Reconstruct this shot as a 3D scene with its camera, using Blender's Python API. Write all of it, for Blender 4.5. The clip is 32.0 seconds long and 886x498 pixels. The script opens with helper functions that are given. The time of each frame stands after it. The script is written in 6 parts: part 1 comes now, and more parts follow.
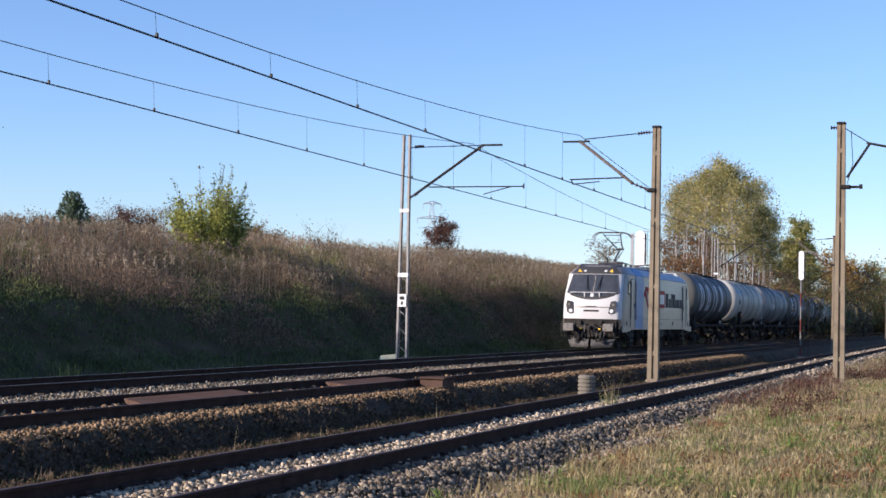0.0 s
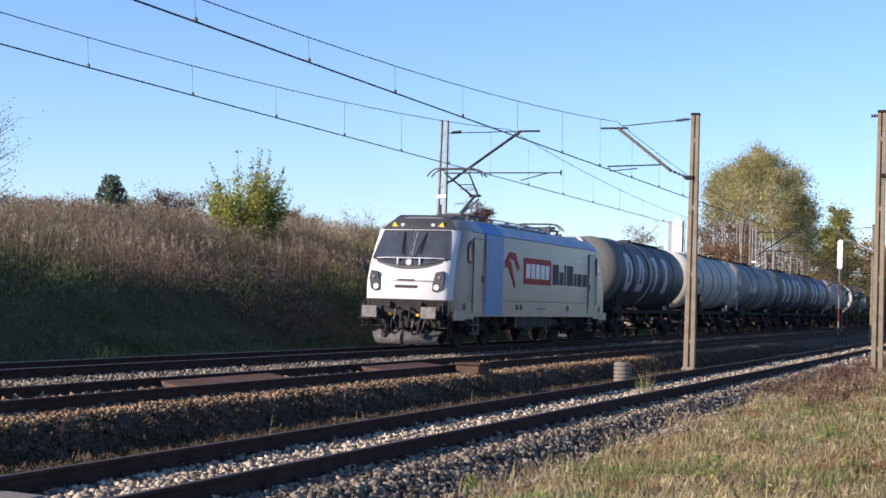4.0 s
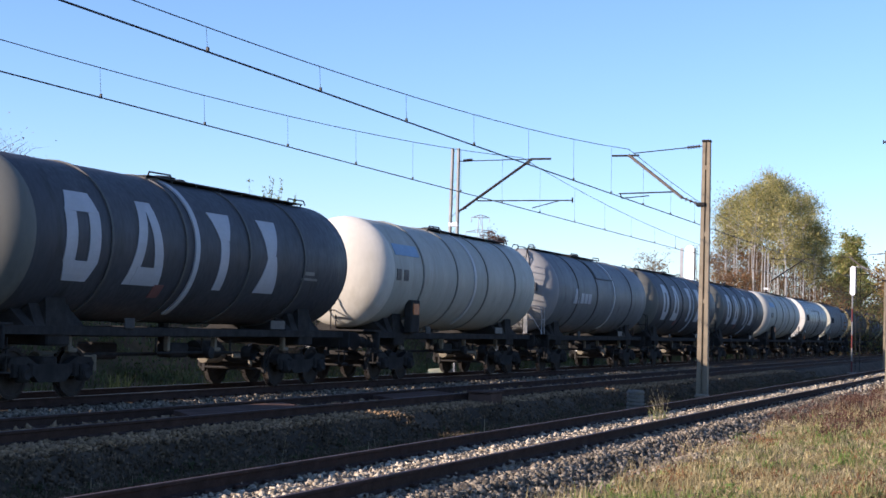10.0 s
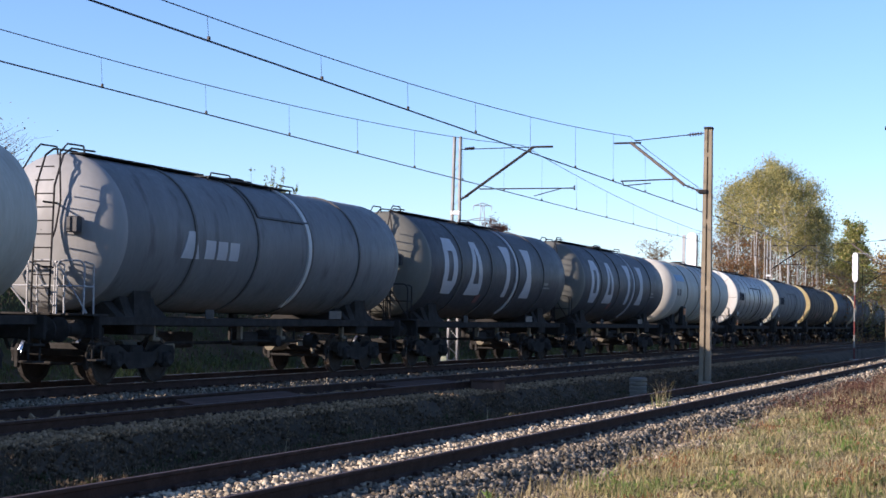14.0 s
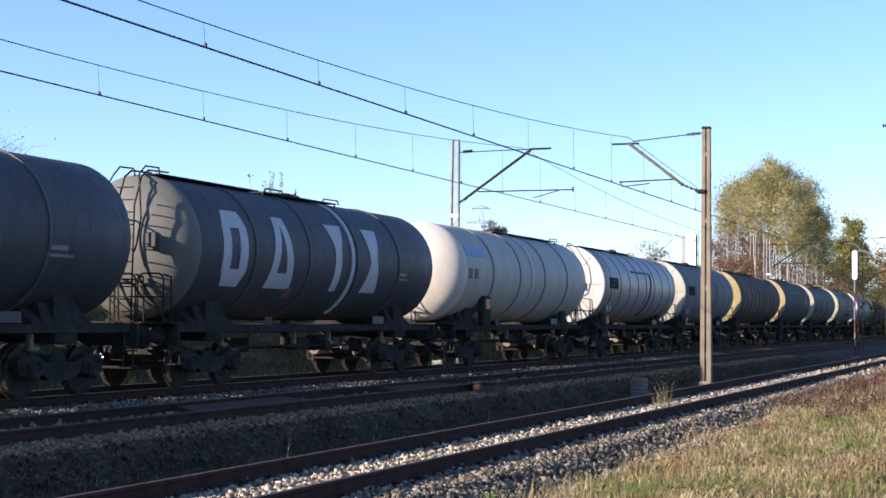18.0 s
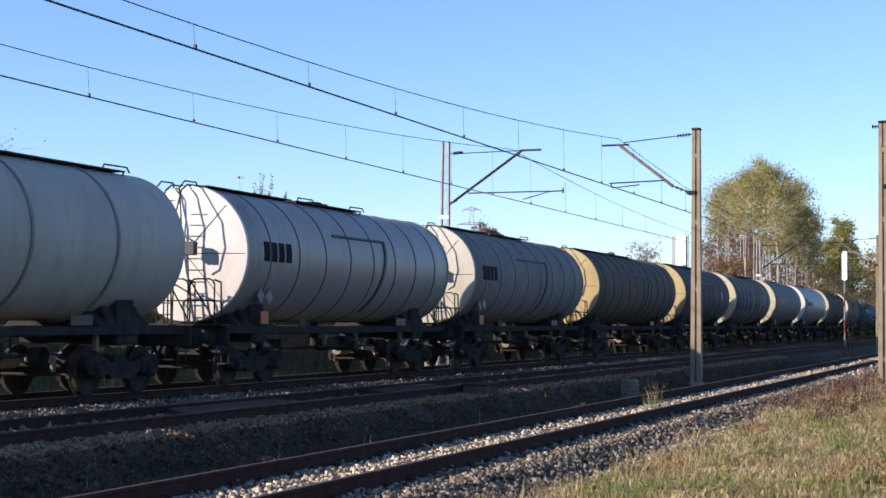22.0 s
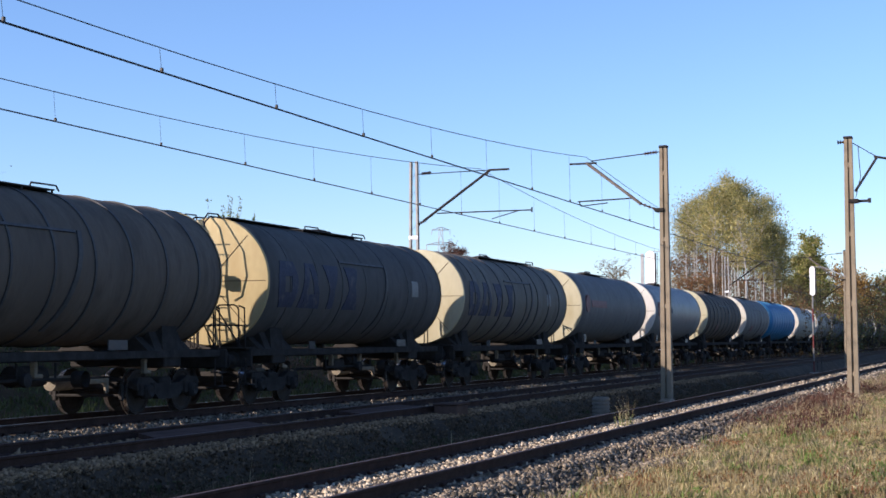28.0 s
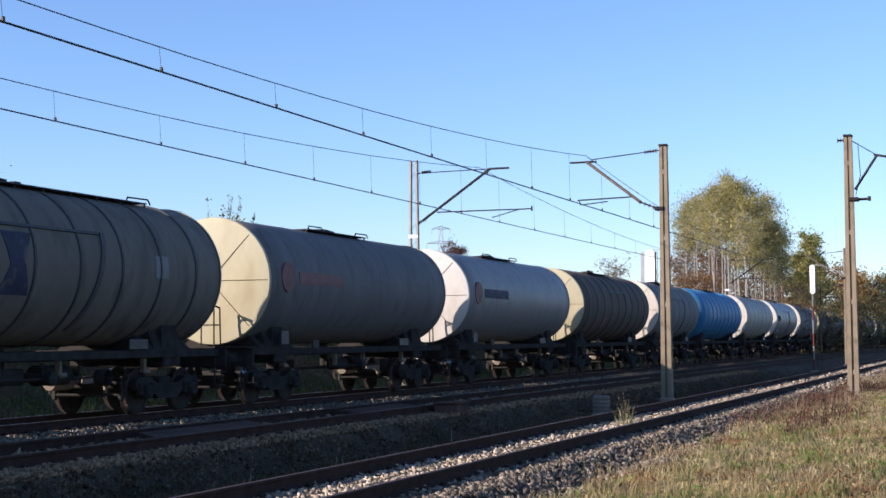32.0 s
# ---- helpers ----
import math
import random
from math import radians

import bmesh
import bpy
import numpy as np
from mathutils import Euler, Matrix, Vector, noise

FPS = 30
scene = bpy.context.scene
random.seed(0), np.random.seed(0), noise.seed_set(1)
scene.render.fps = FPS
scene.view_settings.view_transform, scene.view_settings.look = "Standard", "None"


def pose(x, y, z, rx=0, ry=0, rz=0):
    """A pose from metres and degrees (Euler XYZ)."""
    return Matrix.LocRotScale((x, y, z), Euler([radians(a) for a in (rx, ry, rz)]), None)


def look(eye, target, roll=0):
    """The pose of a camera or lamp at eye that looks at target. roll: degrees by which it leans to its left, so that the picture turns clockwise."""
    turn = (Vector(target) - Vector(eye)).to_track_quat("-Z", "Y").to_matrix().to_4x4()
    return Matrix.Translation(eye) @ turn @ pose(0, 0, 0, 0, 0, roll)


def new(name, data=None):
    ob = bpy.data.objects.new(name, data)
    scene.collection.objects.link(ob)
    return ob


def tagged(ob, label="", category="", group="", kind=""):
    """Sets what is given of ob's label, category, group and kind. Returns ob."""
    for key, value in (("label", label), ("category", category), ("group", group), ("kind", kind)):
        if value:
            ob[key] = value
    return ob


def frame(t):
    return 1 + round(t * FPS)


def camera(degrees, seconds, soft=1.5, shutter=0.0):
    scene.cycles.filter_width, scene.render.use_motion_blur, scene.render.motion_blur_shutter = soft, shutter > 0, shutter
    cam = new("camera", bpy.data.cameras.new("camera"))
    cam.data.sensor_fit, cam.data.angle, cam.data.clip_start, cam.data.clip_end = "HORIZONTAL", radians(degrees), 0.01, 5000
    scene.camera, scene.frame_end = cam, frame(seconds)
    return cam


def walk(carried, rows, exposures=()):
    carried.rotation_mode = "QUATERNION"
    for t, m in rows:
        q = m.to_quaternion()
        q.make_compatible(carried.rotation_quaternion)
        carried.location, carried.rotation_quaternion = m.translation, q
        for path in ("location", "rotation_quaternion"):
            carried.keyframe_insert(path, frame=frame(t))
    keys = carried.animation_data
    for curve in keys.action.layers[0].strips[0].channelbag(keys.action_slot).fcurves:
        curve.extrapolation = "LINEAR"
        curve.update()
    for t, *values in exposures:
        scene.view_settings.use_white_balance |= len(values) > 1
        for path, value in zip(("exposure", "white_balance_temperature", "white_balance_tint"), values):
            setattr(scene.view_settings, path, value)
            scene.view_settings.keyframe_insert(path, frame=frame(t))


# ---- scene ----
EYE = (0.0, 0.0, 1.45)
# seconds, heading left of the line, tilt up, lean
PATH = [
    (0, 19.55, 2.50, 1.28), (0.5, 19.75, 2.29, 1.41), (1, 19.90, 2.13, 1.26), (1.5, 20.13, 2.18, 1.39), (2, 20.33, 2.08, 1.55),
    (2.5, 20.42, 1.99, 1.43), (3, 20.51, 1.99, 1.61), (3.5, 20.74, 2.02, 1.78), (4, 20.91, 1.93, 1.79), (4.5, 20.98, 1.69, 1.60),
    (6.5, 21.37, 1.52, 1.85), (7, 21.59, 1.78, 1.59), (7.5, 21.78, 2.14, 1.44), (8, 22.06, 2.29, 1.82), (8.5, 21.85, 2.49, 1.49),
    (9, 21.61, 2.78, 1.32), (9.5, 21.41, 2.92, 1.21), (10, 21.38, 2.97, 1.57), (10.5, 21.29, 3.00, 1.21), (11, 21.12, 3.00, 0.73),
    (11.5, 20.98, 3.08, 0.55), (12, 21.02, 3.14, 1.01), (12.5, 21.09, 3.00, 1.63), (13, 21.22, 2.79, 1.44), (13.5, 21.32, 2.65, 1.27),
    (14, 21.45, 2.53, 1.32), (14.5, 21.52, 2.46, 1.47), (16.5, 21.47, 2.54, 0.83), (17, 21.32, 2.50, 0.58), (17.5, 21.34, 2.52, 0.64),
    (18, 21.43, 2.65, 0.56), (18.5, 21.46, 2.78, 0.52), (19, 21.32, 2.76, 0.50), (19.5, 21.36, 2.68, 0.51), (20, 21.34, 2.69, 0.40),
    (20.5, 21.35, 2.81, 0.43), (21, 21.32, 2.85, 0.27), (21.5, 21.30, 2.85, 0.28), (22, 21.07, 2.71, 0.45), (22.5, 20.94, 2.69, 0.07),
    (23, 20.78, 2.72, 0.43), (23.5, 20.79, 2.86, 0.22), (24, 20.63, 2.88, 0.13), (24.5, 20.57, 2.91, 0.21), (25, 20.52, 3.01, 0.06),
    (25.5, 20.50, 3.10, 0.10), (27.5, 19.87, 3.56, -0.48), (28, 19.92, 3.47, -0.35), (28.5, 19.99, 3.34, -0.70), (29, 19.97, 3.32, -0.50),
    (29.5, 19.95, 3.36, -0.43), (30, 19.90, 3.38, -0.30), (30.5, 19.84, 3.37, -0.37), (31, 19.87, 3.44, -0.35), (31.5, 19.88, 3.47, -0.37),
    (32, 19.92, 3.43, -0.45)]


def gaze(yaw, tilt, lean):
    y, p = radians(yaw), radians(tilt)
    way = Vector((-math.sin(y) * math.cos(p), math.cos(y) * math.cos(p), math.sin(p)))
    return look(EYE, Vector(EYE) + way * 50, lean)


cam = camera(32.37, 32.0, soft=1.6)
walk(cam, [(t, gaze(a, b, c)) for t, a, b, c in PATH], exposures=[(t, e, 5950, 22) for t, e in ((0, 1.06), (2, 1.2), (4.5, 1.24), (7, 1.48), (9, 1.4), (12, 1.26), (17, 1.48), (18.5, 1.5), (20, 1.38), (22.5, 1.28), (25, 1.3), (28, 1.18), (32, 1.16))])

# how far the train has come, in metres, every half second
RUN = [0.0, 3.42, 6.85, 10.28, 13.71, 17.15, 20.6, 24.05, 27.51, 30.97, 34.43, 37.88, 41.33, 44.77, 48.19, 51.6, 55.01, 58.44, 61.89, 65.35, 68.81, 72.28, 75.74, 79.2, 82.67, 86.13, 89.6, 93.08, 96.56, 100.05, 103.55, 107.05, 110.56, 114.07, 117.59, 121.11, 124.65, 128.21, 131.77, 135.34, 138.9, 142.46, 146.02, 149.57, 153.12, 156.68, 160.24, 163.81, 167.38, 170.95, 174.52, 178.09, 181.65, 185.22, 188.78, 192.35, 195.91, 199.48, 203.05, 206.61, 210.18, 213.74, 217.31, 220.87, 224.44]
# ---- light ----
SUN_WAY = Vector((0.688, 0.626, -0.366))      # the way the sunlight travels
SUN_UP = math.asin(0.366)
world = bpy.data.worlds.new("sky")
scene.world = world
world.use_nodes = True
nodes, links = world.node_tree.nodes, world.node_tree.links
sky = nodes.new("ShaderNodeTexSky")
sky.sky_type, sky.sun_disc = "NISHITA", False
sky.sun_elevation = SUN_UP
sky.sun_rotation = math.atan2(-SUN_WAY.x, -SUN_WAY.y)
sky.air_density, sky.dust_density, sky.ozone_density = 1.0, 0.1, 4.6
nodes["Background"].inputs["Strength"].default_value = 0.084
links.new(sky.outputs["Color"], nodes["Background"].inputs["Color"])
sun = new("sun", bpy.data.lights.new("sun", "SUN"))
sun.data.energy, sun.data.angle, sun.data.color = 3.7, radians(0.6), (1.0, 0.86, 0.66)
sun.matrix_world = look((-40, -40, 30), Vector((-40, -40, 30)) + SUN_WAY)


# ---- materials ----
def surf(name, col, rough=0.6, metal=0.0, var=0.2, scale=2.0, fine=25.0, bump=0.15, dirt=None, dirt_amount=0.5,
         stretch=(1, 1, 1), island=0.0, each=0.0, spec=0.3, see=0.0, sheen_rough=0.1):
    """A node material: a base colour that varies at two scales, with stains, fine relief and uneven gloss."""
    m = bpy.data.materials.new(name)
    m.use_nodes = True
    n, l = m.node_tree.nodes, m.node_tree.links
    bsdf = n["Principled BSDF"]
    coord = n.new("ShaderNodeTexCoord")
    mapping = n.new("ShaderNodeMapping")
    mapping.inputs["Scale"].default_value = stretch
    l.new(coord.outputs["Object"], mapping.inputs["Vector"])

    def noise_tex(sc, detail):
        t = n.new("ShaderNodeTexNoise")
        t.inputs["Scale"].default_value, t.inputs["Detail"].default_value = sc, detail
        l.new(mapping.outputs["Vector"], t.inputs["Vector"])
        return t.outputs["Fac"]

    def mixed(fac, a, b, mode="MIX"):
        x = n.new("ShaderNodeMix")
        x.data_type, x.blend_type = "RGBA", mode
        for sock, v in ((x.inputs[0], fac), (x.inputs[6], a), (x.inputs[7], b)):
            if isinstance(v, bpy.types.NodeSocket):
                l.new(v, sock)
            else:
                sock.default_value = v
        return x.outputs[2]

    def ramp(v, lo, hi, a=0.0, b=1.0):
        x = n.new("ShaderNodeMapRange")
        x.inputs[1].default_value, x.inputs[2].default_value = lo, hi
        x.inputs[3].default_value, x.inputs[4].default_value = a, b
        l.new(v, x.inputs[0])
        return x.outputs[0]

    big, small = noise_tex(scale, 3.0), noise_tex(fine, 2.0)
    dark = tuple(max(c * (1 - var), 0) for c in col) + (1,)
    light = tuple(min(c * (1 + var), 1) for c in col) + (1,)
    colour = mixed(ramp(big, 0.3, 0.7), dark, light)
    colour = mixed(ramp(small, 0.3, 0.7, 0.0, 0.5), colour, dark)
    if dirt:
        colour = mixed(ramp(noise_tex(scale * 1.7, 6.0), 0.62 - 0.25 * dirt_amount, 0.72, 0.0, 0.85), colour, (*dirt, 1))
    if island or each:
        info = n.new("ShaderNodeNewGeometry" if island else "ShaderNodeObjectInfo")
        amount = island or each
        v = ramp(info.outputs["Random Per Island" if island else "Random"], 0, 1, 1 - amount, 1 + amount)
        hsv = n.new("ShaderNodeHueSaturation")
        l.new(colour, hsv.inputs["Color"])
        l.new(v, hsv.inputs["Value"])
        colour = hsv.outputs["Color"]
    l.new(colour, bsdf.inputs["Base Color"])
    bsdf.inputs["Metallic"].default_value = metal
    bsdf.inputs["Specular IOR Level"].default_value = spec
    l.new(ramp(small, 0.3, 0.7, max(rough - sheen_rough, 0.02), min(rough + sheen_rough, 1)), bsdf.inputs["Roughness"])
    if see:
        bsdf.inputs["Transmission Weight"].default_value = see
    if bump:
        b = n.new("ShaderNodeBump")
        b.inputs["Strength"].default_value, b.inputs["Distance"].default_value = bump, 0.02
        l.new(small, b.inputs["Height"])
        l.new(b.outputs["Normal"], bsdf.inputs["Normal"])
    return m


M = {}
M["soil"] = surf("soil", (0.095, 0.075, 0.045), 1.0, spec=0.05, var=0.4, scale=0.6, fine=12, bump=0.6, dirt=(0.045, 0.06, 0.018), dirt_amount=0.6)
M["stonebed"] = surf("ballast_bed", (0.085, 0.065, 0.046), 1.0, spec=0.05, var=0.4, scale=1.2, fine=22, bump=1.0, dirt=(0.05, 0.038, 0.027))
M["stone"] = surf("ballast_stone", (0.39, 0.325, 0.235), 0.95, spec=0.05, var=0.25, scale=1.5, fine=30, bump=0.3, island=0.62)
M["stone_rusty"] = surf("rusty_ballast_stone", (0.235, 0.16, 0.092), 1.0, spec=0.05, var=0.25, scale=1.5, fine=30, bump=0.3, island=0.5)
# slope stones: black soil and the slope's shade are both put into the colour
M["stone_dark"] = surf("grimy_shaded_slope_stone", (0.12, 0.086, 0.055), 1.0, spec=0.03, var=0.3, scale=1.5, fine=30, bump=0.3, island=0.6)
M["stone_grimy"] = surf("grimy_ballast_stone", (0.225, 0.187, 0.138), 1.0, spec=0.05, var=0.3, scale=1.5, fine=30, bump=0.3, island=0.6)
M["stone_mid"] = surf("dusty_ballast_stone", (0.2, 0.172, 0.13), 1.0, spec=0.05, var=0.3, scale=1.5, fine=30, bump=0.3, island=0.6)
M["rail"] = surf("rusty_rail", (0.05, 0.03, 0.023), 0.9, spec=0.1, metal=0.0, var=0.3, scale=4, fine=40)
M["rail_top"] = surf("worn_rail_head", (0.3, 0.28, 0.26), 0.35, metal=0.9, var=0.15, scale=4, fine=30)
M["rail_dull"] = surf("dull_rail_head", (0.09, 0.06, 0.05), 0.6, metal=0.3, var=0.2, scale=4, fine=30)
M["sleeper"] = surf("sleeper_concrete", (0.1, 0.082, 0.065), 1.0, spec=0.05, var=0.25, scale=3, fine=20, each=0.2)
M["board"] = surf("crossing_board", (0.1, 0.064, 0.05), 1.0, spec=0.02, var=0.25, scale=2, fine=15, bump=0.4, each=0.2)
M["concrete"] = surf("mast_concrete", (0.245, 0.2, 0.138), 0.9, var=0.2, scale=1.2, fine=18, bump=0.3, dirt=(0.15, 0.118, 0.083), dirt_amount=0.35)
M["concrete_pale"] = surf("pale_concrete", (0.19, 0.17, 0.135), 0.9, var=0.15, scale=3, fine=25, bump=0.3)
M["galv"] = surf("galvanised_steel", (0.36, 0.36, 0.36), 0.6, metal=0.3, var=0.15, scale=3, fine=20)
M["darksteel"] = surf("dark_steel", (0.03, 0.027, 0.026), 0.8, spec=0.15, metal=0.0, var=0.3, scale=5, fine=30)
M["ruststeel"] = surf("rusty_arm_steel", (0.16, 0.13, 0.108), 0.8, metal=0.1, var=0.3, scale=5, fine=30)
M["wire"] = surf("copper_wire", (0.06, 0.055, 0.05), 0.55, metal=0.5, var=0.1, scale=5, fine=30, bump=0)
M["insul"] = surf("insulator_brown", (0.06, 0.03, 0.02), 0.3, var=0.1, scale=5, fine=30, bump=0)
M["white"] = surf("white_enamel", (0.8, 0.8, 0.8), 0.5, var=0.05, scale=5, fine=30, bump=0.05)
M["orange"] = surf("orange_plate", (0.5, 0.15, 0.04), 0.5, var=0.12, scale=5, fine=30, bump=0.05)
M["yellow"] = surf("yellow_paint", (0.75, 0.5, 0.05), 0.5, var=0.1, scale=5, fine=30, bump=0.05)
M["black"] = surf("black_paint", (0.02, 0.02, 0.022), 0.5, var=0.2, scale=5, fine=30, bump=0.05)
M["under"] = surf("brake_dust_steel", (0.044, 0.041, 0.038), 1.0, spec=0.02, var=0.35, scale=2.5, fine=14, bump=0.3)
M["wheel"] = surf("wheel_steel", (0.048, 0.04, 0.034), 0.9, spec=0.05, metal=0.0, var=0.3, scale=4, fine=25)
M["tread"] = surf("bright_tread", (0.55, 0.54, 0.52), 0.3, metal=1.0, var=0.1, scale=4, fine=25)


# ---- geometry ----
class Geo:
    """Collects vertices and faces of one mesh."""

    def __init__(self):
        self.v, self.f = [], []

    def add(self, verts, faces):
        k = len(self.v)
        self.v += [tuple(p) for p in verts]
        self.f += [tuple(i + k for i in f) for f in faces]
        return self

    def box(self, c, size, bev=0.0, m=None):
        """A box with chamfered edges."""
        hx, hy, hz = (s / 2 for s in size)
        b = min(bev, 0.49 * min(size))
        vs, fs = [], []
        if b <= 0:
            vs = [Vector((x * hx, y * hy, z * hz)) for x in (-1, 1) for y in (-1, 1) for z in (-1, 1)]
            fs = [(0, 1, 3, 2), (4, 6, 7, 5), (0, 4, 5, 1), (2, 3, 7, 6), (0, 2, 6, 4), (1, 5, 7, 3)]
        else:
            idx = {}
            for x in (-1, 1):
                for y in (-1, 1):
                    for z in (-1, 1):
                        for a in range(3):
                            p = [x * hx, y * hy, z * hz]
                            for k, s in enumerate((x, y, z)):
                                if k != a:
                                    p[k] -= s * b
                            idx[x, y, z, a] = len(vs)
                            vs.append(Vector(p))
            q = [(-1, -1), (1, -1), (1, 1), (-1, 1)]
            for s in (-1, 1):
                fs.append([idx[s, y, z, 0] for y, z in q])
                fs.append([idx[x, s, z, 1] for x, z in q])
                fs.append([idx[x, y, s, 2] for x, y in q])
            for s in (-1, 1):
                for t in (-1, 1):
                    fs.append([idx[s, t, -1, 0], idx[s, t, 1, 0], idx[s, t, 1, 1], idx[s, t, -1, 1]])
                    fs.append([idx[s, -1, t, 0], idx[s, 1, t, 0], idx[s, 1, t, 2], idx[s, -1, t, 2]])
                    fs.append([idx[-1, s, t, 1], idx[1, s, t, 1], idx[1, s, t, 2], idx[-1, s, t, 2]])
                    fs += [[idx[x, s, t, a] for a in range(3)] for x in (-1, 1)]
        mm = Matrix.Translation(c) @ (m or Matrix())
        return self.add([mm @ p for p in vs], fs)

    def tube(self, a, b, r, r2=None, n=8, caps=True):
        """A round bar from a to b."""
        a, b = Vector(a), Vector(b)
        r2 = r if r2 is None else r2
        q = (b - a).to_track_quat("Z", "Y").to_matrix()
        vs = []
        for p, rr in ((a, r), (b, r2)):
            vs += [p + q @ Vector((rr * math.cos(2 * math.pi * i / n), rr * math.sin(2 * math.pi * i / n), 0)) for i in range(n)]
        fs = [(i, (i + 1) % n, n + (i + 1) % n, n + i) for i in range(n)]
        if caps:
            fs += [tuple(range(n))[::-1], tuple(range(n, 2 * n))]
        return self.add(vs, fs)

    def pipe(self, pts, r, n=6):
        for a, b in zip(pts[:-1], pts[1:]):
            self.tube(a, b, r, n=n)
        return self

    def spin(self, profile, axis="y", n=32, c=(0, 0, 0), arc=None):
        """Turns (along, radius) pairs about an axis through c."""
        full = arc is None
        a0, a1 = arc or (0, 2 * math.pi)
        k = n if full else n + 1
        vs = []
        for d, r in profile:
            for i in range(k):
                a = a0 + (a1 - a0) * i / n
                u, w = r * math.cos(a), r * math.sin(a)
                p = {"x": (d, u, w), "y": (u, d, w), "z": (u, w, d)}[axis]
                vs.append((p[0] + c[0], p[1] + c[1], p[2] + c[2]))
        fs = []
        for j in range(len(profile) - 1):
            for i in range(n):
                i2 = (i + 1) % k
                fs.append((j * k + i, j * k + i2, (j + 1) * k + i2, (j + 1) * k + i))
        return self.add(vs, fs)

    def prism(self, outline, lo, hi, axis="y"):
        """Extrudes a closed outline; axis y: outline in x, z; axis x: in y, z; axis z: in x, y."""
        n = len(outline)

        def at(p, d):
            return {"x": (d, p[0], p[1]), "y": (p[0], d, p[1]), "z": (p[0], p[1], d)}[axis]
        vs = [at(p, lo) for p in outline] + [at(p, hi) for p in outline]
        fs = [(i, (i + 1) % n, n + (i + 1) % n, n + i) for i in range(n)] + [tuple(range(n))[::-1], tuple(range(n, 2 * n))]
        return self.add(vs, fs)

    def mesh(self, name, smooth=None):
        me = bpy.data.meshes.new(name)
        me.from_pydata(self.v, [], self.f)
        bm = bmesh.new()
        bm.from_mesh(me)
        bmesh.ops.recalc_face_normals(bm, faces=bm.faces)
        if smooth is not None:
            for f in bm.faces:
                f.smooth = True
            for e in bm.edges:
                if len(e.link_faces) == 2 and e.calc_face_angle(0) > radians(smooth):
                    e.smooth = False
        bm.to_mesh(me)
        bm.free()
        return me


def part(name, geo, material, parent=None, label="", at=None, smooth=None):
    """One mesh object under a thing or a part."""
    me = geo.mesh(name, smooth) if isinstance(geo, Geo) else geo
    if not me.materials:
        me.materials.append(material)
    ob = new(name, me)
    if me.materials[0] != material:              # a shared mesh in another colour
        ob.material_slots[0].link = "OBJECT"
        ob.material_slots[0].material = material
    if at is not None:
        ob.matrix_basis = at
    if parent is not None:
        ob.parent = parent
    return tagged(ob, label)


def empty(name, label, category, group="", at=None, kind=""):
    ob = new(name)
    ob.empty_display_size = 0.2
    if at is not None:
        ob.matrix_basis = at
    return tagged(ob, label, category, group, kind)


def bulk(name, verts, faces, material, smooth=False):
    """A mesh from arrays, for what nobody could count."""
    me = bpy.data.meshes.new(name)
    verts, faces = np.asarray(verts, dtype=np.float32), np.asarray(faces, dtype=np.int32)
    k = faces.shape[1]
    me.vertices.add(len(verts))
    me.vertices.foreach_set("co", verts.ravel())
    me.loops.add(faces.size)
    me.loops.foreach_set("vertex_index", faces.ravel())
    me.polygons.add(len(faces))
    me.polygons.foreach_set("loop_start", np.arange(0, faces.size, k, dtype=np.int32))
    me.update(calc_edges=True)
    me.materials.append(material)
    return new(name, me)


# ---- ground ----
X_TRAIN, X_MID, X_SIDING = -17.45, -12.45, -7.3
Z_MID, Z_SIDING = 0.05, -0.15


def lump(x, y, s, seed=0.0):
    return noise.noise(Vector((x * s, y * s, seed)))


def ground_z(x, y):
    """Height of the ground: a bank beyond the tracks, flat under them, a grassy verge on the near side."""
    pts = ((-400, 7), (-120, 5.2), (-60, 4.3), (-36, 3.75), (-29, 3.05), (-24.0, 1.5), (-22.4, 0.1), (-20.6, -0.25), (-19.9, -0.5),
           (-10.4, -0.62), (-9.3, -0.62), (-8.8, -0.6), (-5.6, -0.6), (-5.0, -0.46), (-3.5, -0.36), (0, -0.2), (6, -0.1), (60, 0.0), (4000, 0.0))
    z = pts[-1][1] if x > 0 else pts[0][1]
    for (x0, z0), (x1, z1) in zip(pts[:-1], pts[1:]):
        if x0 <= x <= x1:
            z = z0 + (z1 - z0) * (x - x0) / (x1 - x0)
    if x < -20.6:
        k = min(1, (-20.6 - x) / 6)
        z += k * (0.45 * lump(x, y, 0.07) + 0.15 * lump(x, y, 0.3, 4)) + min(1, max(0, (-22.0 - x) / 3.2)) * 1.3 * min(1, max(0, (y - 42) / 60))
    elif x > -5.3:
        z += 0.05 * lump(x, y, 0.5, 2) + 0.03 * lump(x, y, 1.7, 3)
    elif -10.6 < x < -8.8:
        z += 0.05 * lump(x, y, 0.9, 5)
    return z


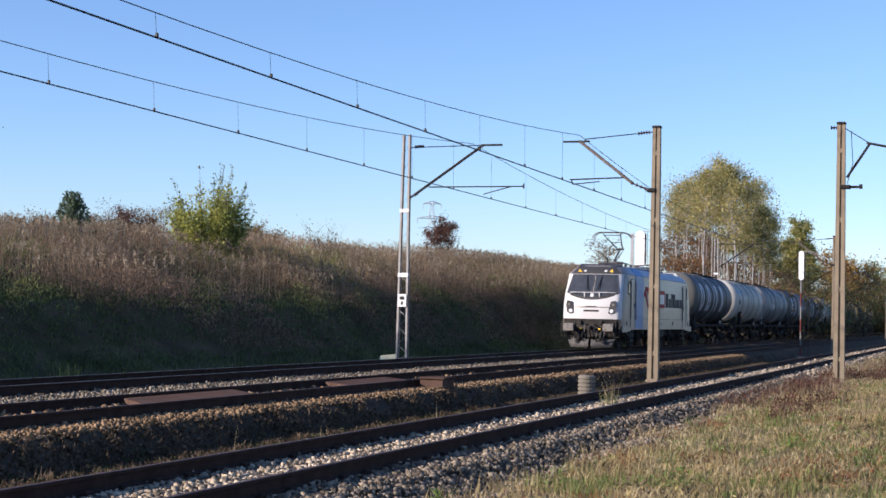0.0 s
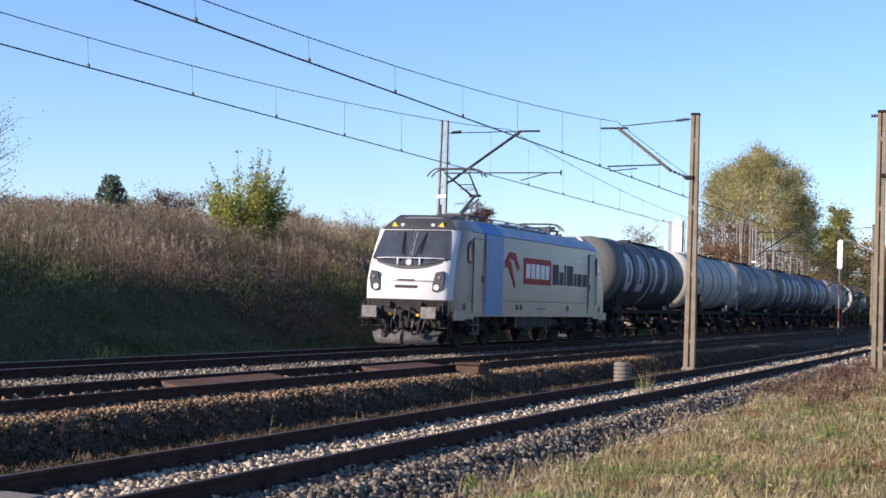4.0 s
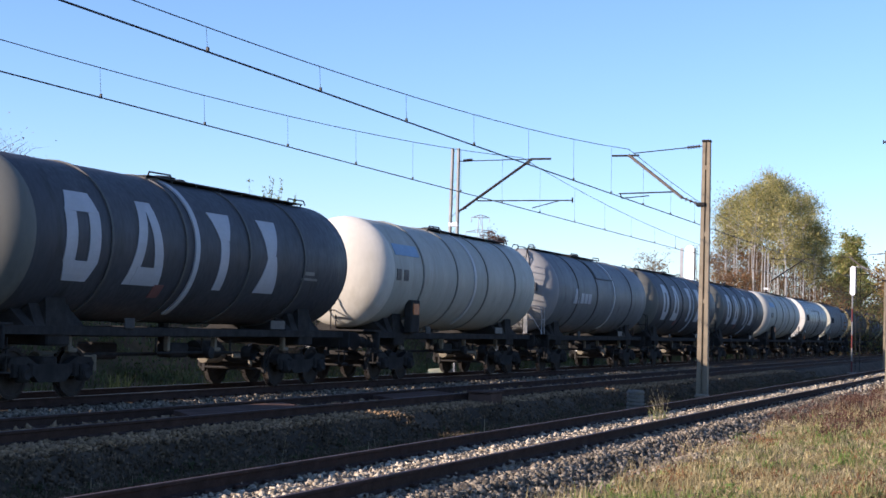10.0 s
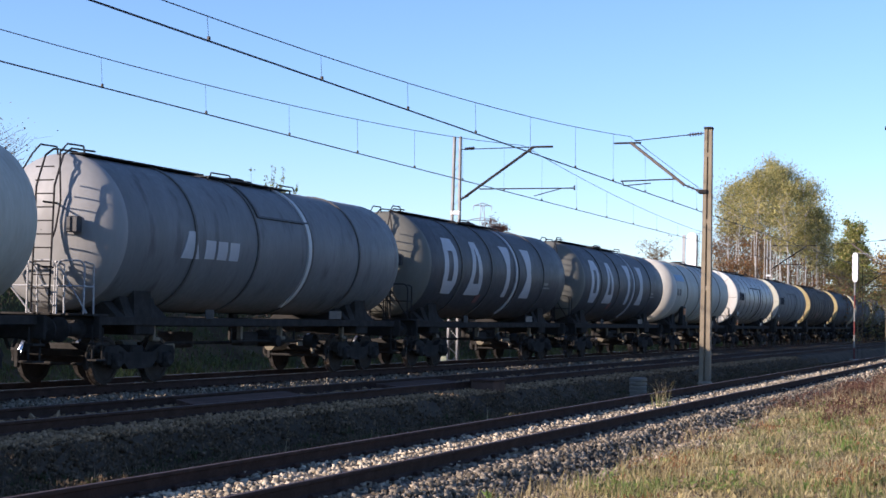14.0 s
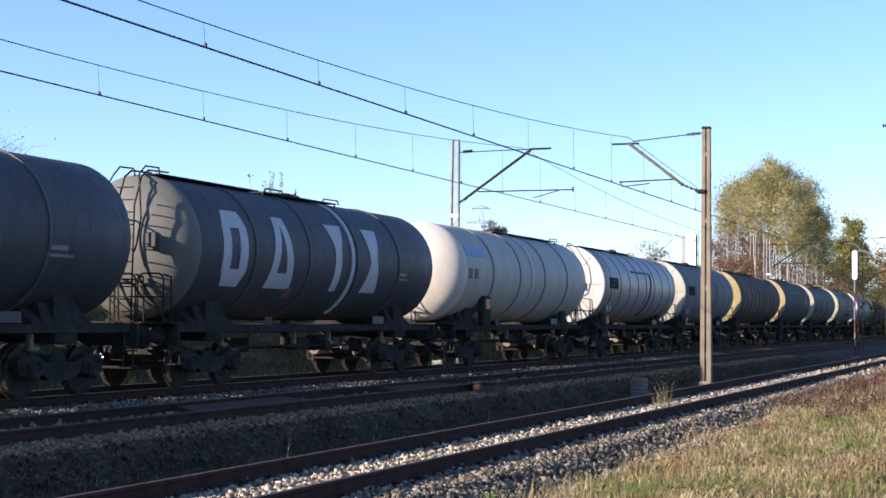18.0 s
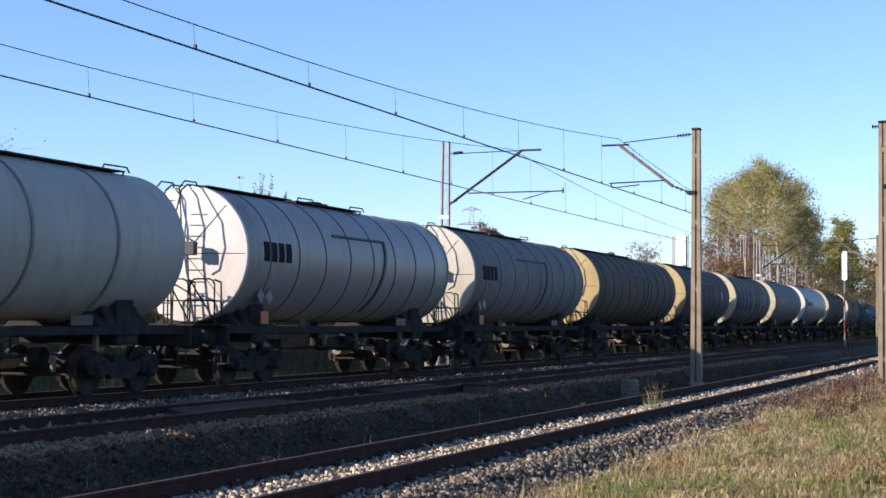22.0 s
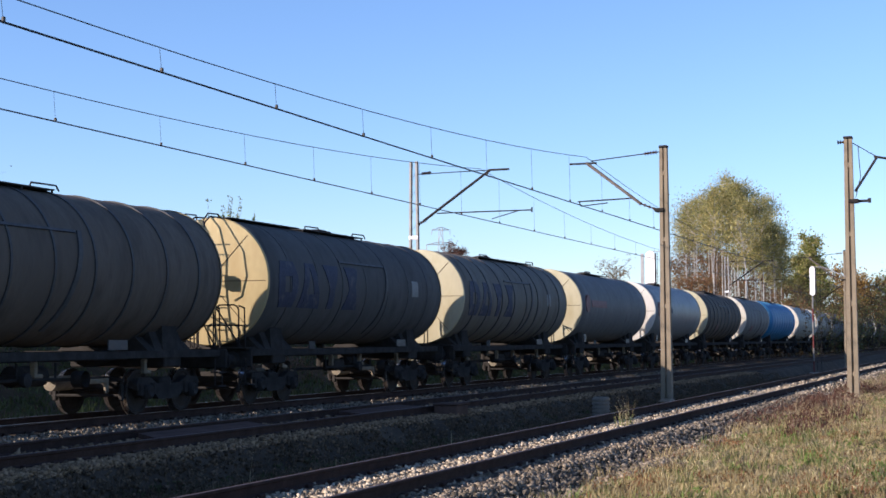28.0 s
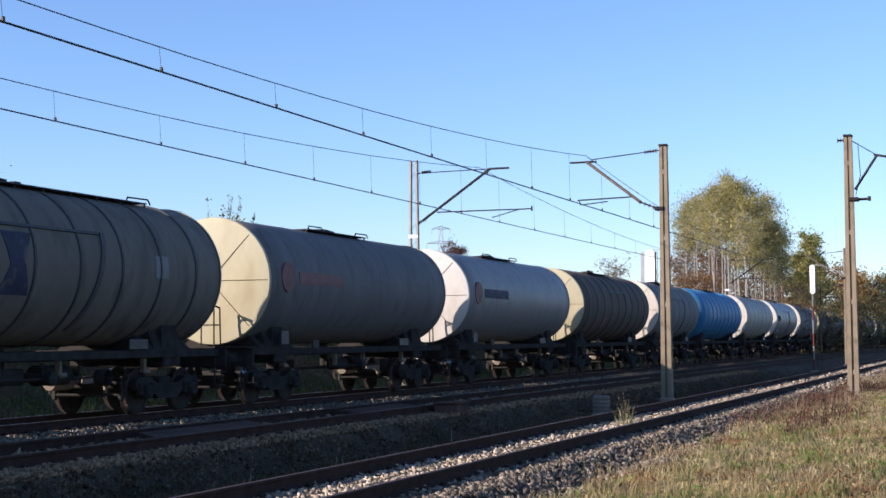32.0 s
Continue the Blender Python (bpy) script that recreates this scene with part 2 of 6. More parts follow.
def build_ground():
    xs = sorted(set([-4000, -1500, -700, -400, -250, -160] + list(np.arange(-120, -36, 6)) + list(np.arange(-36, -20, 1.0)) + list(np.arange(-20, 4, 0.5))
                    + list(np.arange(4, 30, 3)) + [40, 60, 100, 200, 500, 1200, 4000]))
    ys = sorted(set([-3000, -800, -200, -80, -40] + list(np.arange(-20, 4, 4)) + list(np.arange(4, 60, 0.8)) + list(np.arange(60, 140, 3)) + list(np.arange(140, 400, 12))
                    + [420, 500, 700, 1000, 1600, 2600, 4000]))
    g = Geo()
    g.v = [(x, y, ground_z(x, y)) for y in ys for x in xs]
    n = len(xs)
    g.f = [(j * n + i, j * n + i + 1, (j + 1) * n + i + 1, (j + 1) * n + i) for j in range(len(ys) - 1) for i in range(n - 1)]
    ob = part("ground", g, M["soil"], smooth=60)
    tagged(ob, "brown soil and short autumn grass beside the railway line", "ground", kind="structure")


build_ground()


def bed(name, outline, label):
    """A ballast bed with an uneven surface along the line."""
    g = Geo()
    ys = list(np.arange(-30, 8, 4)) + list(np.arange(8, 70, 0.5)) + list(np.arange(70, 160, 2)) + list(np.arange(160, 601, 20))
    cols = []
    for (x0, z0), (x1, z1) in zip(outline[:-1], outline[1:]):
        k = max(1, int(abs(x1 - x0) / 0.3))
        cols += [(x0 + (x1 - x0) * i / k, z0 + (z1 - z0) * i / k) for i in range(k)]
    cols.append(outline[-1])
    n = len(cols)
    for y in ys:
        for i, (x, z) in enumerate(cols):
            w = 0 if i in (0, n - 1) else 1
            g.v.append((x + w * 0.07 * lump(x, y, 1.1, 7), y, z + w * 0.045 * lump(x, y, 1.6, 8) + w * 0.03 * lump(x, y, 4.5, 9)))
    g.f = [(j * n + i, j * n + i + 1, (j + 1) * n + i + 1, (j + 1) * n + i) for j in range(len(ys) - 1) for i in range(n - 1)]
    return tagged(part(name, g, M["stonebed"], smooth=70), label, "ballast", kind="structure")


BED_MAIN = [(-20.4, -0.75), (-19.4, -0.22), (-15.2, -0.2), (-14.6, -0.16), (-11.05, -0.14), (-10.85, -0.2), (-10.3, -0.8)]
BED_SIDING = [(-9.2, -0.8), (-8.7, -0.36), (-5.9, -0.36), (-5.2, -0.62)]
bed("ballast_bed_main", BED_MAIN, "dusty brown crushed stone bed under the two main tracks")
bed("ballast_bed_siding", BED_SIDING, "grey crushed stone bed under the siding track")


def bed_z(x):
    for o in (BED_MAIN, BED_SIDING):
        for (x0, z0), (x1, z1) in zip(o[:-1], o[1:]):
            if x0 <= x <= x1:
                return z0 + (z1 - z0) * (x - x0) / (x1 - x0)
    return -0.6


RAIL_OUTLINE = [(-0.07, -0.17), (0.07, -0.17), (0.07, -0.155), (0.012, -0.13), (0.012, -0.045), (0.036, -0.032), (0.036, -0.006),
                (0.028, 0.0), (-0.028, 0.0), (-0.036, -0.006), (-0.036, -0.032), (-0.012, -0.045), (-0.012, -0.13), (-0.07, -0.155)]


def track(name, x, z, label, top):
    t = empty(name, label, "railway track", at=pose(x, 0, z), kind="structure")
    for s in (-1, 1):
        g = Geo().prism([(s * 0.7525 + px, pz) for px, pz in RAIL_OUTLINE], -60, 900)
        r = part("rail", g, M["rail"], t)
        part("rail_head", Geo().box((s * 0.7525, 420, 0.001), (0.05, 960, 0.004)), top, r, "worn running surface")
    sl = Geo().prism([(-1.3, -0.3), (1.3, -0.3), (1.3, -0.19), (1.2, -0.172), (-1.2, -0.172), (-1.3, -0.19)], -0.125, 0.125).mesh("sleeper")
    clip = Geo()
    for s in (-1, 1):
        for d in (-1, 1):
            clip.box((s * 0.7525 + d * 0.095, 0, -0.15), (0.06, 0.13, 0.05), 0.012)
    clip = clip.mesh("rail_clip")
    for i in range(95):
        y = 8 + i * 0.65
        s = part("sleeper", sl, M["sleeper"], t, at=pose(0, y, 0))
        part("rail_clip", clip, M["rail"], s)
    g = Geo()
    for i in range(110):
        g.box((0, 8 + (95 + i) * 0.65, -0.23), (2.6, 0.25, 0.12))
    tagged(part("sleepers_beyond", g, M["sleeper"], t), kind="stuff")
    return t


track("track_far", X_TRAIN, 0.0, "far main line track with shiny rails on ballast", M["rail_top"])
track("track_middle", X_MID, Z_MID, "middle main line track with brown rails on ballast", M["rail_dull"])
track("track_siding", X_SIDING, Z_SIDING, "rusty siding track on grey crushed stone", M["rail_dull"])
# ---- train ----
M["silver"] = surf("loco_silver_paint", (0.25, 0.222, 0.185), 0.36, spec=0.4, metal=0.15, var=0.05, scale=1.2, fine=12, bump=0.02, dirt=(0.245, 0.218, 0.192), dirt_amount=0.25, stretch=(1, 0.5, 1.6))
M["lowwhite"] = surf("loco_white_front", (0.58, 0.575, 0.56), 0.35, var=0.04, scale=2, fine=15, bump=0.03)
M["blue"] = surf("loco_blue_band", (0.012, 0.15, 0.4), 0.4, var=0.08, scale=2, fine=15, bump=0.03)
# bluish tone: the sky mirrored in the silver roof slope is put into the colour
M["roofslope"] = surf("loco_roof_sky_sheen", (0.3, 0.33, 0.4), 0.45, metal=0.3, var=0.04, scale=1.5, fine=3, bump=0)
M["sideglass"] = surf("tinted_side_glass", (0.05, 0.045, 0.025), 0.1, var=0.2, scale=3, fine=5, bump=0, spec=0.8)
M["roofgear"] = surf("grimy_roof_gear", (0.13, 0.115, 0.105), 0.6, metal=0.3, var=0.25, scale=5, fine=25)
M["roofgrey"] = surf("loco_roof_paint", (0.24, 0.26, 0.3), 0.4, metal=0.2, var=0.1, scale=2, fine=12, bump=0.05)
M["darkgrey"] = surf("dark_grey_paint", (0.05, 0.05, 0.052), 0.5, var=0.15, scale=2, fine=15, bump=0.05)
M["lettergrey"] = surf("grey_lettering", (0.055, 0.053, 0.052), 0.6, spec=0.1, var=0.1, scale=3, fine=20, bump=0)
M["glass"] = surf("dark_cab_glass", (0.05, 0.055, 0.06), 0.08, var=0.2, scale=3, fine=5, bump=0, spec=0.8, sheen_rough=0.02)
M["lamp"] = surf("headlamp_glass", (0.75, 0.75, 0.75), 0.12, var=0.1, scale=8, fine=30, bump=0.1)
M["panto"] = surf("pantograph_steel", (0.13, 0.125, 0.12), 0.5, metal=0.4, var=0.2, scale=5, fine=25, bump=0)


def wheelset(parent, y, r, z):
    """Axle with two flanged wheels, turning about its own x axis."""
    g = Geo()
    for s in (-1, 1):
        x = s * 0.75
        prof = [(x - s * 0.03, r + 0.028), (x - s * 0.006, r + 0.026), (x, r + 0.004), (x + s * 0.095, r - 0.003), (x + s * 0.1, r - 0.015), (x + s * 0.1, r - 0.07),
                (x + s * 0.075, r - 0.085), (x + s * 0.045, r * 0.5), (x + s * 0.06, r * 0.3), (x + s * 0.11, r * 0.27), (x + s * 0.115, 0.02)]
        g.spin(prof, "x", 28)
        back = [(x - s * 0.03, r + 0.028), (x - s * 0.035, r - 0.06), (x + s * 0.01, r - 0.085), (x - s * 0.005, r * 0.3), (x - s * 0.04, 0.1)]
        g.spin(back, "x", 28)
    g.spin([(-0.75, 0.09), (0.75, 0.09)], "x", 12)
    key = ("wheelset", r)
    if key not in SHARED:
        me = SHARED[key] = g.mesh("wheelset", 40)
        me.materials.append(M["wheel"])
        me.materials.append(M["tread"])
        for p in me.polygons:                        # polished running surface and flange
            if abs(p.normal.x) < 0.6 and min(math.hypot(me.vertices[i].co.y, me.vertices[i].co.z) for i in p.vertices) > r - 0.03:
                p.material_index = 1
    w = part("wheelset", SHARED[key], M["wheel"], parent, at=pose(0, y, z))
    TURNING.append((w, y, z, r))
    return w


SHARED, TURNING, MOVING = {}, [], []


def shared(key, make, smooth=None):
    if key not in SHARED:
        SHARED[key] = make().mesh(str(key[0]), smooth)
    return SHARED[key]


def bogie(parent, y):
    """Two-axle freight bogie: two side frames, bolster, axle boxes, springs."""
    def frame_geo():
        g = Geo()
        for s in (-1, 1):
            x = s * 0.98
            side = [(-1.28, 0.62), (-1.2, 0.74), (-0.75, 0.76), (-0.45, 0.62), (0.45, 0.62), (0.75, 0.76), (1.2, 0.74), (1.28, 0.62), (1.22, 0.5), (0.62, 0.48), (0.4, 0.3),
                    (-0.4, 0.3), (-0.62, 0.48), (-1.22, 0.5)]
            g.prism(side, x - 0.07, x + 0.07, "x")
        g.box((0, 0, 0.62), (2.0, 0.45, 0.26), 0.04)
        for d in (-1.22, 1.22):
            g.box((0, d, 0.6), (1.9, 0.1, 0.14), 0.02)
        return g

    def axlebox_geo():
        g = Geo().box((0, 0, 0.46), (0.2, 0.3, 0.3), 0.05)
        g.spin([(0.09, 0.001), (0.13, 0.1), (0.1, 0.13), (0.0, 0.13)], "x", 12, (0, 0, 0.46))
        for d in (-0.22, 0.22):
            g.spin([(0.4, 0.075), (0.44, 0.085), (0.48, 0.075), (0.52, 0.085), (0.56, 0.075), (0.6, 0.085), (0.64, 0.075)], "z", 8, (-0.02, d, 0))
        return g
    b = part("bogie", shared(("bogie",), frame_geo), M["under"], parent, at=pose(0, y, 0))
    for d in (-0.9, 0.9):
        wheelset(b, d, 0.46, 0.46)
        for s in (-1, 1):
            part("axle_box", shared(("axle_box",), axlebox_geo, 40), M["under"], b, at=pose(s * 1.06, d, 0, 0, 0, 0 if s > 0 else 180))

    def beam_geo():
        g = Geo().tube((-0.8, 0, 0.4), (0.8, 0, 0.4), 0.03, n=6)
        for s in (-1, 1):
            g.box((s * 0.78, 0, 0.46), (0.1, 0.08, 0.34), 0.02)
        return g
    for d in (-1.42, -0.38, 0.38, 1.42):
        part("brake_beam", shared(("brake_beam",), beam_geo), M["under"], b, at=pose(0, d, 0))
    return b


def buffer_pair(parent, y, way):
    def geo():
        g = Geo().spin([(0, 0.19), (0.06, 0.19), (0.08, 0.13), (0.34, 0.12), (0.36, 0.085), (0.56, 0.085), (0.57, 0.2), (0.585, 0.235), (0.605, 0.235), (0.62, 0.16), (0.625, 0.001)], "y", 16)
        return g
    me = shared(("buffer",), geo, 35)
    for s in (-1, 1):
        part("buffer", me, M["under"], parent, at=pose(s * 0.875, y, 1.05, 0, 0, 0 if way > 0 else 180))


def coupling(parent, y, way):
    def hook():
        g = Geo().box((0, 0.1, 0), (0.12, 0.3, 0.12), 0.02)
        for i, z in enumerate((-0.06, -0.2, -0.33)):
            g.box((0, 0.24 + 0.05 * i, z), (0.1, 0.1, 0.18), 0.02)
        return g

    def hose():
        return Geo().pipe([(0.3, 0, 0), (0.31, 0.16, -0.06), (0.34, 0.3, -0.35)], 0.035, 6)
    at = pose(0, y, 1.05, 0, 0, 0 if way > 0 else 180)
    part("coupling", shared(("coupling",), hook), M["under"], parent, at=at)
    part("air_hose", shared(("air_hose",), hose), M["under"], parent, at=at)


R_TANK, Z_TANK = 1.5, 2.9


def on_tank(y0, y1, z0, z1, lean=0.0, taper=1.0, lift=0.012, n=8, side=1, r=R_TANK):
    """A painted patch that lies on the tank's round side, from y0 to y1 and z0 to z1."""
    g = Geo()
    for k in range(n + 1):
        f = k / n
        z = z0 + (z1 - z0) * f
        a = math.asin(max(-1, min(1, (z - Z_TANK) / r)))
        c, h = (y0 + y1) / 2 + lean * (f - 0.5), (y1 - y0) / 2 * (1 + (taper - 1) * f)
        for rr in (r - 0.01, r + lift):
            for y in (c - h, c + h):
                g.v.append((side * rr * math.cos(a), y, Z_TANK + rr * math.sin(a)))
    for k in range(n):
        a, b = 4 * k, 4 * k + 4
        g.f += [(a + 2, a + 3, b + 3, b + 2), (a, a + 2, b + 2, b), (a + 1, b + 1, b + 3, a + 3)]
    g.f += [(0, 1, 3, 2), (4 * n, 4 * n + 2, 4 * n + 3, 4 * n + 1)]
    return g


def ring(y, w, r0, r1, arc=None, n=40):
    prof = [(y - w / 2, r0), (y - w / 2, r1), (y + w / 2, r1), (y + w / 2, r0)]
    return Geo().spin(prof, "y", n, (0, 0, Z_TANK), arc)


def tank_material(name, col, dirt, amount, metal=0.0, rough=0.55, var=0.12, spec=0.2):
    return surf(name, col, rough, metal, spec=spec, var=var, scale=0.9, fine=9, bump=0.06, dirt=dirt, dirt_amount=amount, stretch=(1, 1.8, 0.45))


# the end tones carry the sunlight on the tank ends in their colour
T = {
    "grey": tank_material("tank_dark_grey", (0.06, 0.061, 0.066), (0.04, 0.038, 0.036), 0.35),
    "greyend": tank_material("tank_end_sunlit_grey", (0.155, 0.152, 0.13), (0.12, 0.116, 0.1), 0.3),
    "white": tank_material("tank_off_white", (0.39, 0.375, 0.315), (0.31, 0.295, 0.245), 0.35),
    "whiteend": tank_material("tank_end_sunlit_white", (0.6, 0.56, 0.475), (0.47, 0.43, 0.345), 0.3),
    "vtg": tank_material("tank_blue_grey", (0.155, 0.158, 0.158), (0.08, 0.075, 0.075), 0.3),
    "vtgend": tank_material("tank_end_sunlit_light_grey", (0.29, 0.285, 0.275), (0.235, 0.23, 0.22), 0.3),
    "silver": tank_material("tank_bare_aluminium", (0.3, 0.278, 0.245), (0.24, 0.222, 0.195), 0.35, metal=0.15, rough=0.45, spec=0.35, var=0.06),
    "silverend": tank_material("tank_end_sunlit_metal", (0.6, 0.58, 0.53), (0.48, 0.44, 0.38), 0.3),
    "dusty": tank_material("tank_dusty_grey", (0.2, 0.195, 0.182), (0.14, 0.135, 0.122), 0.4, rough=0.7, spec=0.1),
    "cream": tank_material("tank_end_sunlit_cream", (0.47, 0.43, 0.29), (0.38, 0.33, 0.2), 0.35),
    "paleend": tank_material("tank_end_sunlit_pale", (0.48, 0.465, 0.38), (0.4, 0.375, 0.29), 0.3),
    "ochre": tank_material("tank_end_sunlit_ochre", (0.42, 0.335, 0.17), (0.36, 0.265, 0.12), 0.4),
    "brown": tank_material("tank_grimy_brown", (0.13, 0.106, 0.083), (0.08, 0.066, 0.054), 0.5, rough=0.75, spec=0.08),
    "charcoal": tank_material("tank_grimy_charcoal", (0.1, 0.096, 0.09), (0.066, 0.062, 0.058), 0.5, rough=0.75, spec=0.08),
    "taupe": tank_material("tank_grimy_taupe", (0.165, 0.148, 0.12), (0.09, 0.08, 0.066), 0.5, rough=0.7, spec=0.1),
    "slate": tank_material("tank_slate_grey", (0.15, 0.147, 0.14), (0.1, 0.095, 0.09), 0.4, rough=0.65, spec=0.12),
    "pewter": tank_material("tank_dull_metal", (0.235, 0.23, 0.22), (0.17, 0.165, 0.155), 0.4, metal=0.15, rough=0.5, var=0.06),
    "blue": tank_material("tank_bright_blue", (0.045, 0.195, 0.36), (0.12, 0.22, 0.32), 0.3),
}
M["markwhite"] = surf("white_tank_marking", (0.42, 0.42, 0.43), 0.55, var=0.08, scale=2, fine=14, bump=0.02, dirt=(0.4, 0.4, 0.4), dirt_amount=0.2)
M["strappale"] = surf("pale_strap_paint", (0.5, 0.49, 0.47), 0.55, var=0.1, scale=2, fine=14, bump=0.02)
M["markblue"] = surf("faded_blue_marking", (0.03, 0.034, 0.062), 0.7, var=0.15, scale=2, fine=14, bump=0.02, dirt=(0.11, 0.105, 0.1), dirt_amount=0.3)
M["markdark"] = surf("dark_tank_lettering", (0.022, 0.022, 0.028), 0.8, var=0.1, scale=2, fine=14, bump=0.02, spec=0.05)
M["markfade"] = surf("faded_grey_marking", (0.21, 0.205, 0.19), 0.6, var=0.15, scale=2, fine=14, bump=0.02)
M["marklight"] = surf("pale_blue_marking", (0.22, 0.33, 0.45), 0.6, var=0.1, scale=2, fine=14, bump=0.02)
M["markred"] = surf("faded_red_marking", (0.19, 0.085, 0.075), 0.6, var=0.15, scale=2, fine=14, bump=0.02)
M["boardgrey"] = surf("grimy_board", (0.07, 0.066, 0.06), 0.8, var=0.2, scale=3, fine=20, spec=0.1)
# pale gear tone: sunlight reaching under the wagons is put into the colour
M["beigesteel"] = surf("pale_sunlit_gear", (0.22, 0.19, 0.14), 0.9, var=0.25, scale=5, fine=25, spec=0.1)
M["endseam"] = surf("dirty_weld_seam", (0.13, 0.1, 0.065), 0.9, var=0.3, scale=6, fine=25, spec=0.05)
M["decksteel"] = surf("grimy_walkway_grating", (0.09, 0.085, 0.08), 0.8, var=0.3, scale=5, fine=30, spec=0.1)
M["hoopgrey"] = surf("grey_weld_line", (0.1, 0.095, 0.088), 0.7, var=0.2, scale=3, fine=20)
M["hooppale"] = surf("pale_weld_line", (0.22, 0.21, 0.18), 0.7, var=0.2, scale=3, fine=20)
M["seam"] = surf("dark_tank_strap", (0.065, 0.062, 0.06), 0.6, var=0.2, scale=3, fine=20)
WAGON_GROUP = "tank wagons of the train"


def wagon(front, rear, body, end, label, old=False, ribs=4, ladder=True, marks="", strap=None, deck=(-1.9, 2.0)):
    """A bogie tank wagon whose tank's straight part reaches from front to rear, in metres along the train."""
    mid, half = (front + rear) / 2, (rear - front) / 2
    wgn = empty("tank_wagon", label, "tank wagon", WAGON_GROUP)
    MOVING.append((wgn, mid))
    L = half + 0.6                                   # to the buffer beam
    key = (round(half, 2), old, ribs, deck)

    # the tank shell
    def shell():
        n, prof = 48, []
        if not old:
            dome = [(half + 0.3 * math.sin(radians(a)), R_TANK * math.cos(radians(a))) for a in (0, 12, 25, 38, 50, 62, 74, 84, 89.5)]
        else:
            dome = [(half, R_TANK), (half + 0.02, R_TANK - 0.02), (half + 0.03, R_TANK - 0.05), (half + 0.07, R_TANK * 0.7), (half + 0.1, R_TANK * 0.35), (half + 0.11, 0.01)]
        lead = dome if old else [(half + (d - half) * 2.03, r) for d, r in dome]
        prof = [(-d, r) for d, r in lead[::-1]][:-1] + [(-half + 2 * half * i / 12, R_TANK) for i in range(13)] + dome[1:]
        return Geo().spin(prof, "y", n, (0, 0, Z_TANK))
    tank = part("tank", shared(("tank", *key), shell, 50), T[body], wgn)
    # dished end caps, both ends on old wagons; sunlight is put into their colour
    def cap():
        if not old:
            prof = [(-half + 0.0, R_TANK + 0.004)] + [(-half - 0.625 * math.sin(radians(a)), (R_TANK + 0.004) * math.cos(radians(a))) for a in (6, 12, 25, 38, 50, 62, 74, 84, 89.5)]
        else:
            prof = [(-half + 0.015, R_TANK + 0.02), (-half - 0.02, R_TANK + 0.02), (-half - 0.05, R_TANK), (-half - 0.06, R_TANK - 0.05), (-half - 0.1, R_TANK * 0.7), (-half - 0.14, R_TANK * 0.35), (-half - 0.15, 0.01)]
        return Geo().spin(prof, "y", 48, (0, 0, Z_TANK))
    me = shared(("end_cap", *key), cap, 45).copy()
    part("end_cap", me, T[end], wgn, "dished tank end, sunlight in its colour")
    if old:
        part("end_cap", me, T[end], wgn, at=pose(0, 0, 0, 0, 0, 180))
    if old:                                          # seams on the flat end
        g = Geo()
        y = -half - 0.155
        for a in (48, 228, 132, 312, 0, 180):
            u, w = math.cos(radians(a)), math.sin(radians(a))
            g.pipe([(0.03 * u, y, Z_TANK + 0.03 * w), (0.52 * u, y + 0.008, Z_TANK + 0.52 * w), (1.05 * u, y + 0.05, Z_TANK + 1.05 * w), (1.44 * u, y + 0.092, Z_TANK + 1.44 * w)], 0.009, 5)
        part("end_seams", shared(("end_seams", *key), lambda: g), M["endseam"], wgn)
    # hoops round the shell
    for i in range(ribs):
        y = -half + 2 * half * (i + 0.75) / (ribs + 0.5) if old or ribs > 5 else (-4.0, -1.35, 1.3, 3.95)[i]
        w, h = (0.07, 0.03) if not old else (0.06, 0.028) if body in ("brown", "taupe") else (0.04, 0.014)
        part("hoop", shared(("hoop", w), lambda: ring(0, w, R_TANK - 0.01, R_TANK + h)), T[body] if body == "blue" else M["hooppale"] if body == "white" else M["hoopgrey"] if body in ("silver", "dusty", "pewter", "vtg", "grey") else M["seam"], tank, at=pose(0, y, 0))
    if strap is not None:
        part("strap", shared(("strap",), lambda: ring(0, 0.16, R_TANK - 0.01, R_TANK + 0.034, (radians(-60), radians(84)))), M["strappale"] if body in ("white", "vtg") else M["markwhite"], tank, "pale painted strap", at=pose(0, strap, 0))
    # saddles under the belly
    def saddle(start, y):
        pts = [(1.512 * math.cos(a), Z_TANK + 1.512 * math.sin(a)) for a in [radians(start + (540 - 2 * start) * k / 14) for k in range(15)]]
        return Geo().prism(pts + [(1.08, 1.3), (-1.08, 1.3)], -y, y)
    for d in (-half + 1.25, half - 1.45):
        for start, y in ((226, 0.3), (233, 0.6), (240, 0.9)):
            part("saddle_plate", shared(("saddle_plate", start), lambda: saddle(start, y)), M["under"], wgn, at=pose(0, d, 0))
    # underframe
    def frame_geo():
        g = Geo()
        for s in (-1, 1):
            g.prism([(s * 1.2, 1.3), (s * 1.05, 1.3), (s * 1.05, 1.27), (s * 1.17, 1.27), (s * 1.17, 1.18), (s * 1.05, 1.18), (s * 1.05, 1.15), (s * 1.2, 1.15)], -L, L)
        for d in (-L + 0.04, L - 0.04):
            g.box((0, d, 1.1), (2.7, 0.08, 0.42), 0.02)
        for d in (-half + 1.25, half - 1.45):
            g.box((0, d, 1.1), (2.3, 0.7, 0.3), 0.03)
        for d in (-half + 0.6, -half / 2, 0, half / 2, half - 0.6):
            g.box((0, d, 1.24), (2.2, 0.16, 0.14), 0.02)
        g.box((0, 0, 1.2), (0.5, 2 * L - 0.3, 0.2), 0.02)
        return g
    part("underframe", shared(("underframe", *key), frame_geo), M["under"], wgn)

